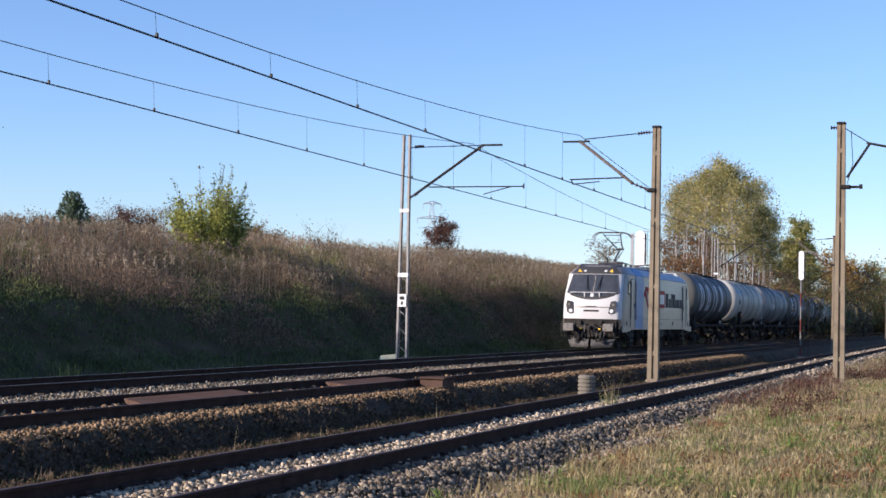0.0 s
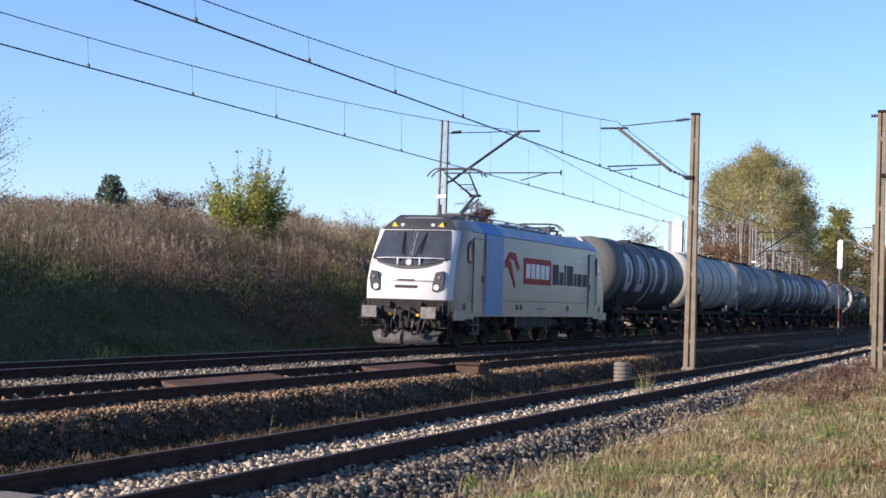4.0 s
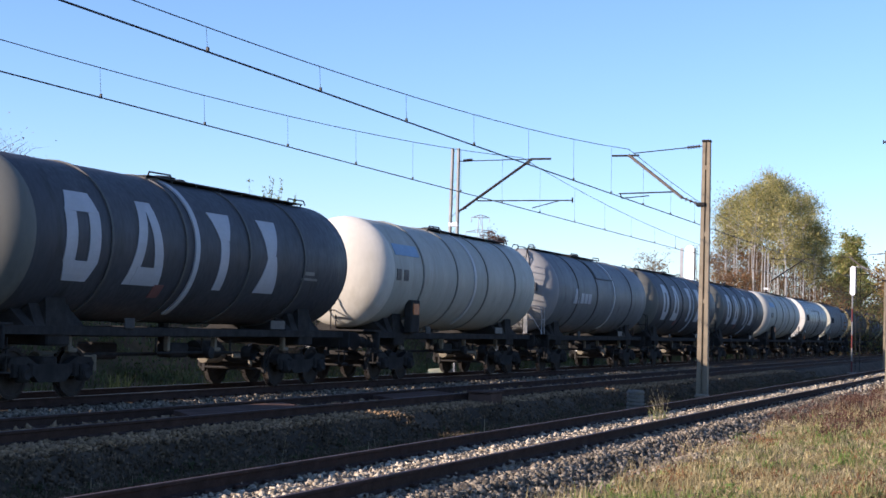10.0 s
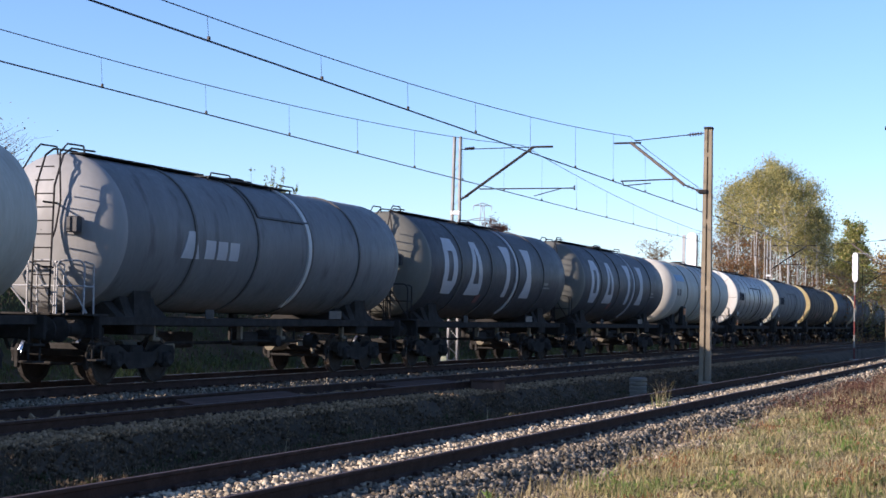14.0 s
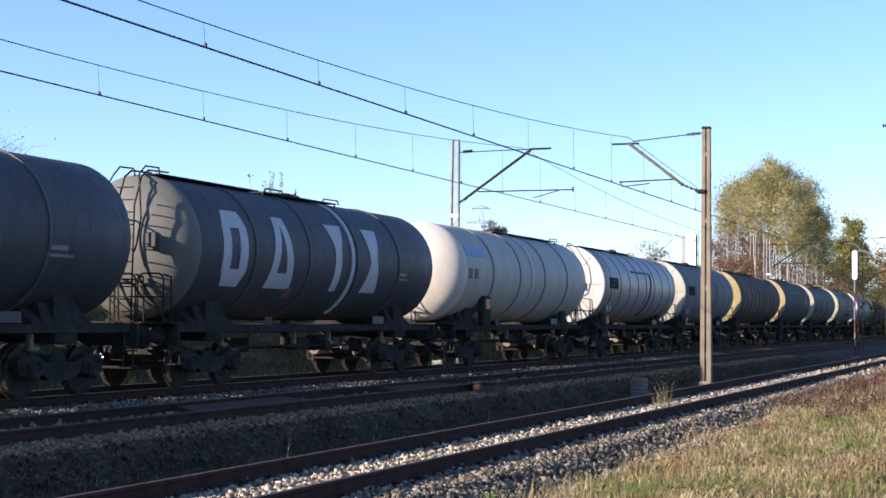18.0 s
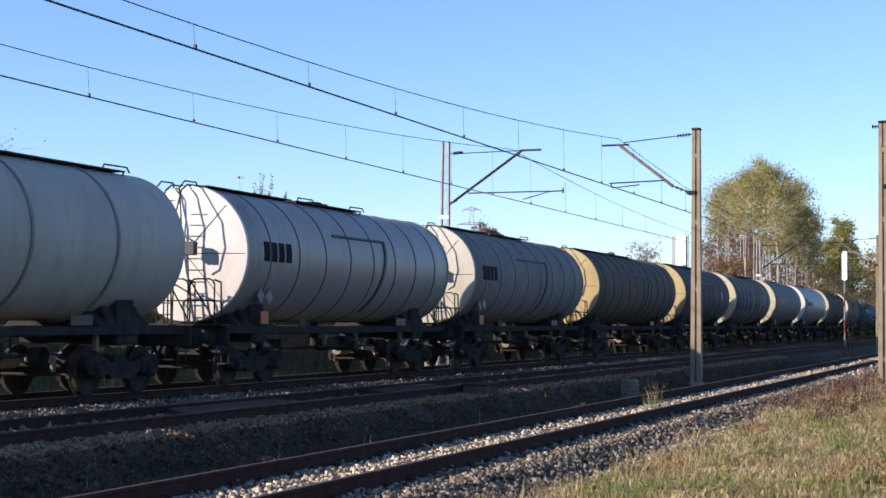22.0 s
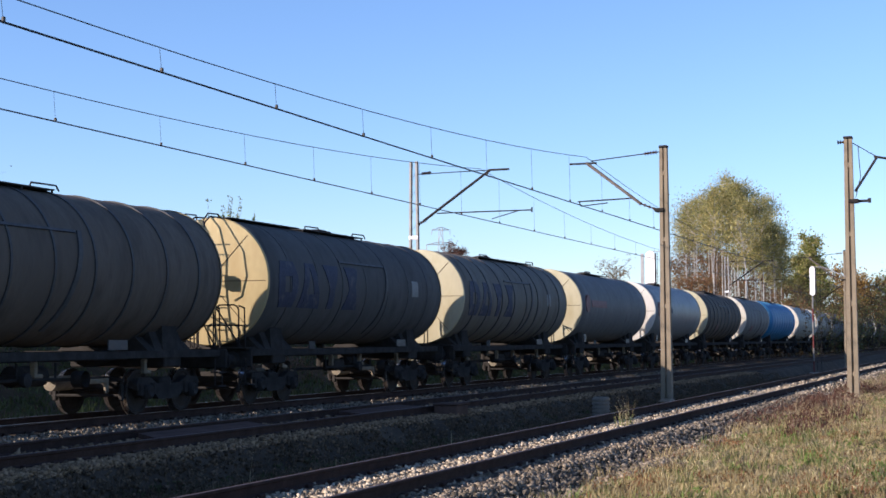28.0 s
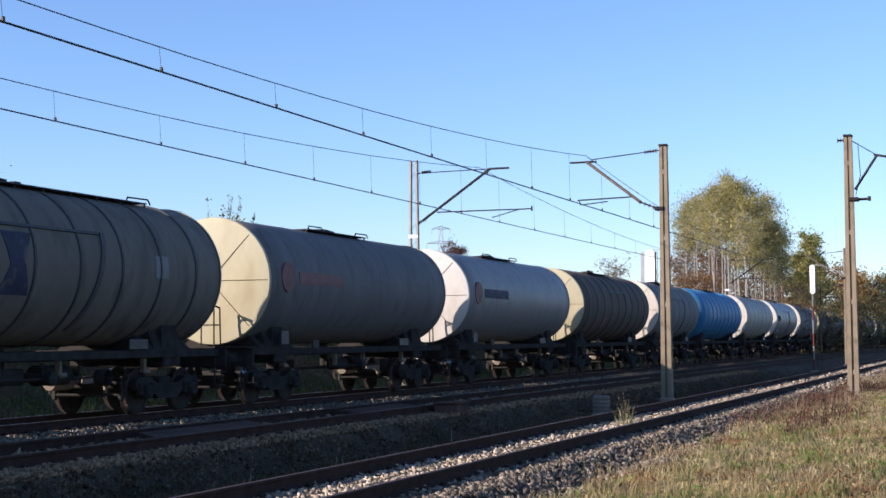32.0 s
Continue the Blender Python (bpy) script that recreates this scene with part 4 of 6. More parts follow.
def build_loco():
    loco = empty("locomotive", "silver electric locomotive with a blue band and raised pantograph", "locomotive")
    MOVING.append((loco, 79.1))
    rings = []
    for z in (0.98, 1.5, 2.0, 2.3, 2.65, 3.0, 3.3, 3.6, 3.75, 3.85, 3.95):
        a = nose(z)
        rings.append([(x, y, z) for x, y in a] + [(-x, 0.2 - y, z) for x, y in a])
    g = loft(rings)
    n = len(rings[0])
    g.f.append(tuple(range(n))[::-1])
    k = len(rings) * n
    g.v += [(x * 0.55, y * 0.985, 4.02) for x, y, z in rings[-1]]
    for i in range(n):
        g.f.append((k - n + i, k - n + (i + 1) % n, k + (i + 1) % n, k + i))
    g.f.append(tuple(range(k, k + n)))
    body = part("body", g, M["silver"], loco, smooth=35)
    for e, turn in ((-1, 0), (1, 180)):
        at = pose(0, 0.2 if turn else 0, 0, 0, 0, turn)
        # white runs on over the silver corners, putting their sunlit brightness into the colour
        part("front_panel", nose_panel(1.46, 2.42, 0.006, 2, 10, 6), M["lowwhite"], body, "white cab front, sunlit corners in its colour", at=at, smooth=35)
        part("window_panel", nose_panel(2.42, 3.6, 0.006, 2, 10, 6), M["lowwhite"], body, "white windscreen surround, sunlit corners in its colour", at=at, smooth=35)
        part("cab_hood", nose_panel(3.6, 3.96, 0.012, 3, 9), M["darkgrey"], body, "dark grey roof hood", at=at, smooth=35)
        part("bumper_panel", nose_panel(0.98, 1.45, 0.012, 3, 9, 3), M["under"], body, "grimy black bumper", at=at, smooth=35)
        for s in (-1, 1):
            part("corner_skirt", Geo().box((s * 1.475, -8.25, 1.0), (0.05, 1.1, 0.3), 0.015), M["silver"], body, at=at)
        for s in (-1, 1):
            # windscreen halves: bowed lower edge, slanting outer edge
            rows, low, fr = [], [], Geo()

            def glass_point(f, i):
                top, z0 = 3.56, 2.5 + 0.2 * f ** 2
                z = z0 + (top - z0) * i / 5
                u = 0.05 + (1.2 - 0.17 * i / 5) * f
                return (s * u, nose_y(z, u) - 0.02, z)
            for i in range(6):
                rows.append([glass_point(f / 9, i) for f in range(10)])
            band = [[(s * (0.0 + 1.2 * f / 9), nose_y(z, 1.2 * f / 9) - 0.012, z) for f in range(10) for z in (2.36 + 0.26 * (f / 9) ** 2 + (0.16 - 0.05 * f / 9) * i,)] for i in range(3)]
            part("lamp_band", loft(band, False), M["darkgrey"], body, "dark band under the windscreen", at=at, smooth=40)
            part("windscreen", loft(rows, False), M["glass"], body, "dark windscreen glass", at=at, smooth=40)
            edge = rows[0] + [r[-1] for r in rows[1:]] + rows[-1][::-1][1:]
            part("windscreen_frame", Geo().pipe(edge, 0.022, 5), M["darkgrey"], body, at=at)
            part("wiper", Geo().tube((s * 0.15, front_y(2.72) - 0.05, 2.72), (s * 0.32, front_y(3.4) - 0.06, 3.4), 0.014, n=5).tube((s * 0.28, front_y(2.8) - 0.07, 2.85), (s * 0.36, front_y(3.5) - 0.07, 3.5), 0.02, n=5), M["black"], body, at=at)
            # headlamp cluster
            y = front_y(2.0) - 0.035
            house = Geo().prism([(s * 0.95, 2.28), (s * 1.16, 2.32), (s * 1.22, 2.1), (s * 1.16, 1.76), (s * 1.0, 1.68), (s * 0.84, 1.72), (s * 0.85, 1.92)], y, y + 0.3)
            hl = part("headlight", house, M["darkgrey"], body, "dark lamp cluster", at=at)
            part("lamp_glass", Geo().spin([(y - 0.03, 0.005), (y - 0.025, 0.085), (y + 0.05, 0.095)], "y", 16, (s * 0.98, 0, 1.83)), M["lamp"], hl)
            part("lamp_glass", Geo().spin([(y - 0.03, 0.005), (y - 0.025, 0.05), (y + 0.05, 0.06)], "y", 14, (s * 1.07, 0, 2.13)), M["buffergrey"], hl)
            yt = front_y(3.74) - 0.04
            part("marker_lamp", Geo().prism([(s * 0.64, 3.69), (s * 0.86, 3.69), (s * 0.8, 3.84)], yt, yt + 0.12), M["yellow"], body, "yellow warning triangle", at=at)
            part("top_lamp", Geo().box((s * 0.5, front_y(3.74) - 0.01, 3.74), (0.12, 0.1, 0.1), 0.02), M["lamp"], body, at=at)
            # buffers with broad rectangular heads
            b = Geo().box((s * 0.95, -9.45, 1.06), (0.5, 0.05, 0.36), 0.024)
            part("buffer_housing", Geo().tube((s * 0.93, -8.9, 1.08), (s * 0.93, -9.42, 1.08), 0.12, n=14).box((s * 0.93, -8.95, 1.08), (0.38, 0.06, 0.38), 0.03), M["under"], loco, at=at)
            part("buffer", b, M["buffergrey"], loco, "pale grey buffer with rectangular head", at=at)
            part("air_hose", Geo().pipe([(s * 0.35, -8.92, 0.98), (s * 0.36, -9.1, 0.9), (s * 0.34, -9.2, 0.6), (s * 0.3, -9.1, 0.42)], 0.03, 6), M["black"], loco, at=at)
            part("air_hose", Geo().pipe([(s * 0.55, -8.92, 0.98), (s * 0.56, -9.08, 0.9), (s * 0.52, -9.15, 0.55), (s * 0.5, -9.05, 0.4)], 0.03, 6), M["black"], loco, at=at)
            part("hose_cock", Geo().box((s * 0.45, -9.0, 0.98), (0.12, 0.14, 0.08), 0.02), M["yellow"], loco, at=at)
            part("front_step", Geo().box((s * 1.25, -9.05, 0.85), (0.4, 0.25, 0.04), 0.01).tube((s * 1.1, -8.95, 1.3), (s * 1.1, -9.05, 0.86), 0.02, n=5).tube((s * 1.42, -8.95, 1.3), (s * 1.42, -9.05, 0.86), 0.02, n=5), M["under"], loco, at=at)
        part("windscreen_pillar", Geo().box((0, -8.46, 3.1), (0.09, 0.05, 1.12), 0.02, Matrix.Rotation(radians(-29), 4, "X")), M["lettergrey"], body, at=at)
        part("middle_lamp", Geo().spin([(front_y(2.58) - 0.09, 0.005), (front_y(2.58) - 0.08, 0.09), (front_y(2.58) + 0.05, 0.11)], "y", 16, (0, 0, 2.58)), M["lamp"], body, at=at)
        part("wiper_rail", Geo().pipe([(-1.1, front_y(2.7) + 0.0, 2.7), (-0.75, front_y(2.7) - 0.1, 2.71), (0.75, front_y(2.7) - 0.1, 2.71), (1.1, front_y(2.7), 2.7)], 0.018, 6), M["lowwhite"], body, at=at)
        for sx in (-0.36, 0.36):
            part("rail_bracket", Geo().box((sx, front_y(2.6) - 0.06, 2.6), (0.06, 0.08, 0.22), 0.015), M["lowwhite"], body, at=at)
        part("number_bar", Geo().box((0.0, -8.935, 1.84), (0.74, 0.02, 0.09), 0.004), M["lettergrey"], body, "grey number bars", at=at)
        part("name_bar", Geo().box((-0.02, -8.93, 2.04), (0.55, 0.02, 0.045), 0.004), M["lettergrey"], body, at=at)
        hook = Geo().box((0, -9.05, 1.05), (0.14, 0.4, 0.16), 0.03).box((0, -9.25, 0.95), (0.1, 0.08, 0.3), 0.03).box((0, -9.2, 0.72), (0.16, 0.1, 0.3), 0.03)
        part("coupling", hook, M["under"], loco, at=at)
        beam = Geo().box((0, -8.7, 0.85), (2.3, 0.35, 0.5), 0.04).box((0.5, -8.9, 0.62), (0.25, 0.2, 0.3), 0.03).box((-0.5, -8.9, 0.62), (0.25, 0.2, 0.3), 0.03)
        part("buffer_beam", beam, M["under"], loco, at=at)
        for sx in (-1, 1):
            rows = []
            for z, out, w in ((0.11, 0.0, 0.98), (0.2, -0.07, 1.0), (0.3, -0.06, 1.04), (0.42, 0.0, 1.1), (0.52, 0.08, 1.17)):
                rows.append([(sx * (0.06 + (w - 0.06) * f), -9.1 + out + 0.28 * f ** 1.6, z) for f in (0, 0.2, 0.4, 0.6, 0.8, 1.0)])
            back = [[(x, y + 0.04, z) for x, y, z in r[::-1]] for r in rows]
            part("snow_plough", loft([r + q for r, q in zip(rows, back)]), M["ploughgrey"], loco, "curved grimy grey snow plough blade", at=at, smooth=50)
            part("plough_stay", Geo().box((sx * 0.5, -9.0, 0.62), (0.14, 0.24, 0.4), 0.03), M["under"], loco, at=at)
            part("plough_hole", Geo().spin([(-9.2, 0.005), (-9.195, 0.09), (-9.1, 0.1)], "y", 12, (sx * 0.62, 0.08, 0.4)), M["black"], loco, at=at)
            part("air_hose", Geo().pipe([(sx * 0.72, -8.92, 0.95), (sx * 0.73, -9.12, 0.9), (sx * 0.7, -9.2, 0.62), (sx * 0.6, -9.14, 0.45)], 0.028, 6), M["black"], loco, at=at)
            part("air_hose", Geo().pipe([(sx * 0.2, -8.92, 1.2), (sx * 0.22, -9.14, 1.15), (sx * 0.24, -9.22, 0.85), (sx * 0.16, -9.14, 0.6)], 0.032, 6), M["black"], loco, at=at)
            part("socket_box", Geo().box((sx * 0.5, -8.98, 1.3), (0.16, 0.16, 0.18), 0.03), M["under"], loco, at=at)
            part("corner_post", Geo().tube((sx * 1.38, -8.85, 1.4), (sx * 1.38, -8.95, 0.6), 0.03, n=6).tube((sx * 1.2, -8.9, 1.4), (sx * 1.2, -9.0, 0.6), 0.025, n=6).box((sx * 1.29, -8.98, 0.62), (0.24, 0.2, 0.03), 0.008), M["under"], loco, at=at)

    # side details, on both sides
    for s in (-1, 1):
        x = s * 1.49
        at = Matrix()

        def slab(y0, y1, z0, z1, t=0.012):
            return Geo().box((s * (half_width((z0 + z1) / 2) + t / 2 - 0.01), (y0 + y1) / 2, (z0 + z1) / 2), (t + 0.02, y1 - y0, z1 - z0), 0.004)
        for e in (-1, 1):
            y0, y1 = sorted((e * 7.15, e * 6.2))
            d = part("cab_door", slab(y0, y1, 1.1, 3.4, 0.014), M["silver"], body)
            part("door_seam", Geo().pipe([(x + s * 0.008, y0, 1.1), (x + s * 0.008, y0, 3.4), (x + s * 0.008, y1, 3.4), (x + s * 0.008, y1, 1.1)], 0.014, 4), M["black"], d)
            part("door_handle", Geo().tube((x + s * 0.04, e * 6.35, 2.05), (x + s * 0.04, e * 6.35, 2.25), 0.02, n=6), M["black"], d)
            for yy in (7.24, 6.1):
                part("grab_rail", Geo().pipe([(x, e * yy, 1.45), (x + s * 0.06, e * yy, 1.5), (x + s * 0.06, e * yy, 3.25), (x, e * yy, 3.3)], 0.018, 6), M["galv"], body)
            a, b = sorted((e * 7.95, e * 7.35))
            wd = Geo().prism([(e * 7.3, 2.62), (e * 7.62, 2.62), (e * 7.72, 2.75), (e * 7.66, 3.1), (e * 7.5, 3.3), (e * 7.3, 3.3)], min(x, x + s * 0.02), max(x, x + s * 0.02), "x")
            w = part("side_window", wd, M["black"], body)
            part("pane", Geo().prism([(e * 7.36, 2.68), (e * 7.58, 2.68), (e * 7.65, 2.78), (e * 7.6, 3.08), (e * 7.47, 3.24), (e * 7.36, 3.24)], min(x, x + s * 0.026), max(x, x + s * 0.026), "x"), M["sideglass"], w)
            part("step_recess", slab(*sorted((e * 6.95, e * 6.4)), 1.18, 1.36), M["black"], body)
            st = Geo()
            for z in (0.45, 0.72, 0.98):
                st.box((x - s * 0.08, e * 6.68, z), (0.22, 0.42, 0.035), 0.008)
            for yy in (6.47, 6.89):
                st.tube((x - s * 0.04, e * yy, 0.43), (x - s * 0.04, e * yy, 1.1), 0.02, n=5)
            part("cab_steps", st, M["buffergrey"], loco)
            sk = slab(*sorted((e * 8.0, e * 7.0)), 0.9, 1.0)
            part("skirt_end", sk, M["silver"], body)
            part("lamp_recess", slab(*sorted((e * 8.0, e * 7.75)), 1.17, 1.38), M["black"], body)
        bl = part("blue_band", slab(-6.05, -4.25, 1.02, 3.59), M["blue"], body, "bright blue painted band")
        part("name_bar", slab(-5.6, -4.5, 2.98, 3.16, 0.02), M["markfade"], bl, "pale lettering bar")
        roofband = Geo().prism([(s * 1.47, 3.6), (s * 1.155, 3.945), (s * 1.17, 3.957), (s * 1.485, 3.61)], -6.05, -4.25)
        part("roof_band", roofband, M["blue"], body)
        for y0, y1 in ((-7.0, -6.06), (-4.24, 6.42), (6.5, 7.2)):
            part("roof_slope", Geo().prism([(s * 1.47, 3.6), (s * 1.155, 3.945), (s * 1.165, 3.953), (s * 1.48, 3.606)], y0, y1), M["roofslope"], body, "smooth roof edge, the sky's blue in its colour")
        eb = Geo()
        x0, x1 = min(x - s * 0.01, x + s * 0.012), max(x - s * 0.01, x + s * 0.012)
        eb.prism([(-4.1, 2.75), (-3.6, 3.12), (-3.0, 3.1), (-2.5, 2.62), (-2.75, 2.52), (-3.1, 2.85), (-3.55, 2.9)], x0, x1, "x")
        x0, x1 = x0 - 0.006, x1 + 0.006
        eb.prism([(-4.05, 2.85), (-3.8, 2.9), (-3.45, 2.78), (-2.95, 1.98), (-3.0, 1.95), (-3.75, 2.62), (-4.05, 2.6)], x0, x1, "x")
        part("emblem", eb, M["locored"], body, "plain red emblem shape")
        rb = part("red_panel", slab(-2.05, 1.13, 2.1, 3.0), M["locored"], body, "red rectangular panel")
        for i in range(5):
            part("lettering_bar", slab(-1.82 + 0.56 * i, -1.36 + 0.56 * i, 2.3, 2.8, 0.02), M["lowwhite"], rb, "white lettering bar")
        for y0, y1, z1 in ((1.4, 2.0, 2.88), (2.08, 2.5, 2.62), (2.58, 2.74, 2.9), (2.84, 3.5, 2.88), (3.58, 3.88, 2.62), (3.95, 4.45, 2.62), (4.54, 5.04, 2.62), (5.12, 5.5, 2.62)):
            k = 1.27
            part("lettering_bar", slab(1.4 + (y0 - 1.4) * k, 1.4 + (y1 - 1.4) * k - 0.06, 2.14, z1 if y0 != 1.4 else 2.88), M["lettergrey"], body)
        part("panel_line", slab(-4.2, 6.0, 1.5, 1.515, 0.006), M["lettergrey"], body)
        part("panel_line", slab(-7.2, 7.2, 3.585, 3.6, 0.012), M["lettergrey"], body)
        for y in (-2.7, -2.25, 3.4):
            part("socket", slab(y - 0.1, y + 0.1, 1.2, 1.38, 0.02), M["black"], body)
        part("data_bar", slab(-0.4, 0.6, 1.22, 1.3), M["markfade"], body)
    # undercarriage
    for e in (-1, 1):
        fr = Geo()
        for s in (-1, 1):
            fr.prism([(-2.1, 0.95), (2.1, 0.95), (2.15, 0.7), (1.75, 0.62), (0.8, 0.75), (0.5, 0.55), (-0.5, 0.55), (-0.8, 0.75), (-1.75, 0.62), (-2.15, 0.7)], s * 1.06 - 0.08, s * 1.06 + 0.08, "x")
        fr.box((0, 0, 0.75), (2.0, 0.7, 0.3), 0.05)
        b = part("bogie", fr, M["under"], loco, at=pose(0, e * 5.25, 0))
        for d in (-1.3, 1.3):
            wheelset(b, d, 0.6, 0.6)
            for s in (-1, 1):
                part("axle_box", Geo().box((s * 1.12, d, 0.6), (0.22, 0.36, 0.34), 0.06).spin([(s * 1.2, 0.14), (s * 1.27, 0.12), (s * 1.28, 0.01)], "x", 14, (0, d, 0.6)), M["under"], b)
        for s in (-1, 1):
            part("spring", Geo().spin([(0.8 + 0.02 * i, 0.12 + 0.02 * (i % 2)) for i in range(12)], "z", 12, (s * 1.08, 0.0, 0)), M["under"], b)
            part("damper", Geo().tube((s * 1.2, 0.5, 0.7), (s * 1.2, 1.15, 0.95), 0.05, n=8), M["under"], b)
            part("sand_pipe", Geo().pipe([(s * 0.85, -2.2, 1.0), (s * 0.85, -2.15, 0.5), (s * 0.78, -1.95, 0.15)], 0.03, 6), M["under"], b)
    for s in (-1, 1):
        for y, ln, h in ((-1.75, 0.7, 0.42), (-0.75, 0.9, 0.5), (0.35, 0.8, 0.38), (1.25, 0.6, 0.46)):
            part("equipment_box", Geo().box((s * 1.12, y, 0.98 - h / 2), (0.4, ln, h), 0.04), M["undergrey"], loco)
        for y in (-2.25, -1.3, -0.15, 0.85, 1.75):
            part("box_strut", Geo().box((s * 1.3, y, 0.8), (0.05, 0.08, 0.36), 0.01), M["beigesteel"], loco)
        part("air_tank", Geo().spin([(-0.6, 0.01), (-0.55, 0.17), (0.55, 0.17), (0.6, 0.01)], "y", 14, (s * 1.05, 2.45, 0.78)), M["undergrey"], loco)
        for e in (-1, 1):
            for d in (-1.3, 1.3):
                part("sand_box", Geo().box((s * 1.22, e * 5.25 + d * 1.42, 0.86), (0.24, 0.26, 0.24), 0.03), M["undergrey"], loco)
                part("brake_unit", Geo().box((s * 0.95, e * 5.25 + d * 0.55, 0.5), (0.14, 0.14, 0.36), 0.03), M["under"], loco)
    part("transformer_box", Geo().box((0, 0, 0.74), (1.5, 4.0, 0.48), 0.06), M["under"], loco)
    # roof
    part("roof_deck", Geo().box((0, 0, 4.03), (1.5, 11.6, 0.06), 0.02), M["roofgrey"], loco)
    for y, ln in ((-1.6, 1.5), (0.4, 1.6), (2.2, 1.2)):
        part("roof_hatch", Geo().box((0, y, 4.08), (1.7, ln, 0.12), 0.04), M["roofgrey"], loco)
    part("horn_cover", Geo().prism([(-7.75, 3.97), (-6.4, 3.97), (-6.4, 4.08), (-7.3, 4.1)], -0.92, 0.92, "x"), M["darkgrey"], loco)
    part("horn_cover", Geo().prism([(7.9, 3.98), (6.5, 3.96), (6.5, 4.14), (6.9, 4.16), (7.5, 4.08)], -0.95, 0.95, "x"), M["roofgrey"], loco)
    # white plate: sunlight on the rear hood's forward face is put into the colour
    part("hood_edge", Geo().prism([(-1.4, 3.72), (1.4, 3.72), (1.02, 4.12), (-1.02, 4.12)], 6.43, 6.49), M["lowwhite"], loco)
    part("aerial", Geo().tube((0.3, -7.0, 4.1), (0.3, -7.0, 4.45), 0.03, n=6), M["black"], loco)
    part("aerial", Geo().tube((0.3, 6.2, 4.0), (0.3, 6.2, 4.2), 0.05, n=8), M["black"], loco)
    for y in (-5.6, -4.7, -2.6, -0.9, 1.2, 2.9):
        for x in (0.45,):
            part("insulator", Geo().spin([(4.06, 0.05), (4.09, 0.085), (4.12, 0.05), (4.15, 0.085), (4.18, 0.05), (4.21, 0.085), (4.24, 0.04)], "z", 10, (x, y, 0)), M["roofgear"], loco)
    part("roof_cable", Geo().pipe([(0.45, -5.6, 4.25), (0.45, -4.7, 4.25), (0.45, -2.6, 4.24), (0.45, -0.9, 4.25), (0.45, 1.2, 4.24), (0.45, 2.9, 4.25)], 0.022, 6), M["roofgear"], loco)
    part("breaker", Geo().box((-0.3, -2.9, 4.2), (0.5, 0.9, 0.25), 0.05), M["darkgrey"], loco)
    part("handrail_roof", Geo().pipe([(0.95, -5.9, 4.02), (0.95, -3.9, 4.02)], 0.02, 6), M["galv"], loco)

    def pantograph(base, knee, head, flip):
        p = part("pantograph", Geo().pipe([(-0.55, base - 0.6, 4.25), (0.55, base - 0.6, 4.25), (0.55, base + 0.6, 4.25), (-0.55, base + 0.6, 4.25), (-0.55, base - 0.6, 4.25)], 0.035, 6).tube((-0.5, base, 4.28), (0.5, base, 4.28), 0.06, n=8), M["panto"], loco, "dark steel pantograph")
        for sx in (-0.5, 0.5):
            for sy in (-0.55, 0.55):
                part("insulator", Geo().spin([(4.03, 0.06), (4.08, 0.09), (4.11, 0.06), (4.14, 0.09), (4.17, 0.06), (4.22, 0.05)], "z", 10, (sx, base + sy, 0)), M["roofgear"], p)
        ky, kz = knee
        hy, hz = head
        part("lower_arm", Geo().tube((0, base, 4.28), (0, ky, kz), 0.06, 0.045, 8).tube((0.12, base - 0.25 * flip, 4.26), (0.1, ky + 0.12 * flip, kz - 0.1), 0.025, n=6), M["panto"], p)
        up = Geo()
        for sx in (-1, 1):
            up.tube((sx * 0.12, ky, kz), (sx * 0.42, hy, hz - 0.14), 0.035, 0.025, 7)
        up.tube((-0.2, ky, kz), (0.2, ky, kz), 0.05, n=8).tube((-0.42, hy, hz - 0.14), (0.42, hy, hz - 0.14), 0.025, n=6).tube((-0.25, (ky + hy) / 2, (kz + hz) / 2 - 0.07), (0.25, (ky + hy) / 2, (kz + hz) / 2 - 0.07), 0.02, n=6)
        part("upper_arm", up, M["panto"], p)
        for d in (-0.19, 0.19):
            part("collector_strip", Geo().pipe([(-0.97, hy + d, hz - 0.26), (-0.86, hy + d, hz - 0.12), (-0.7, hy + d, hz - 0.02), (-0.55, hy + d, hz), (0.55, hy + d, hz), (0.7, hy + d, hz - 0.02), (0.86, hy + d, hz - 0.12), (0.97, hy + d, hz - 0.26)], 0.027, 6), M["panto"], p)
        fr = Geo()
        for sx in (-0.5, 0.5):
            fr.tube((sx, hy - 0.19, hz - 0.02), (sx, hy + 0.19, hz - 0.02), 0.018, n=5).tube((sx * 0.8, hy, hz - 0.14), (sx, hy, hz - 0.02), 0.018, n=5)
        part("head_frame", fr, M["panto"], p)
    pantograph(-4.5, (-3.05, 5.02), (-4.85, 5.77), 1)
    pantograph(4.5, (5.8, 4.42), (4.2, 4.48), 1)
    return loco


build_loco()
# ---- masts, wires and signals ----
def insulators(g, a, b, n=5, r=0.07):
    a, b = Vector(a), Vector(b)
    for i in range(n):
        p = a.lerp(b, i / (n - 1))
        d = (b - a).normalized() * 0.018
        g.tube(p - d, p + d, r, r * 0.6, 8)
    return g.tube(a, b, 0.025, n=6)


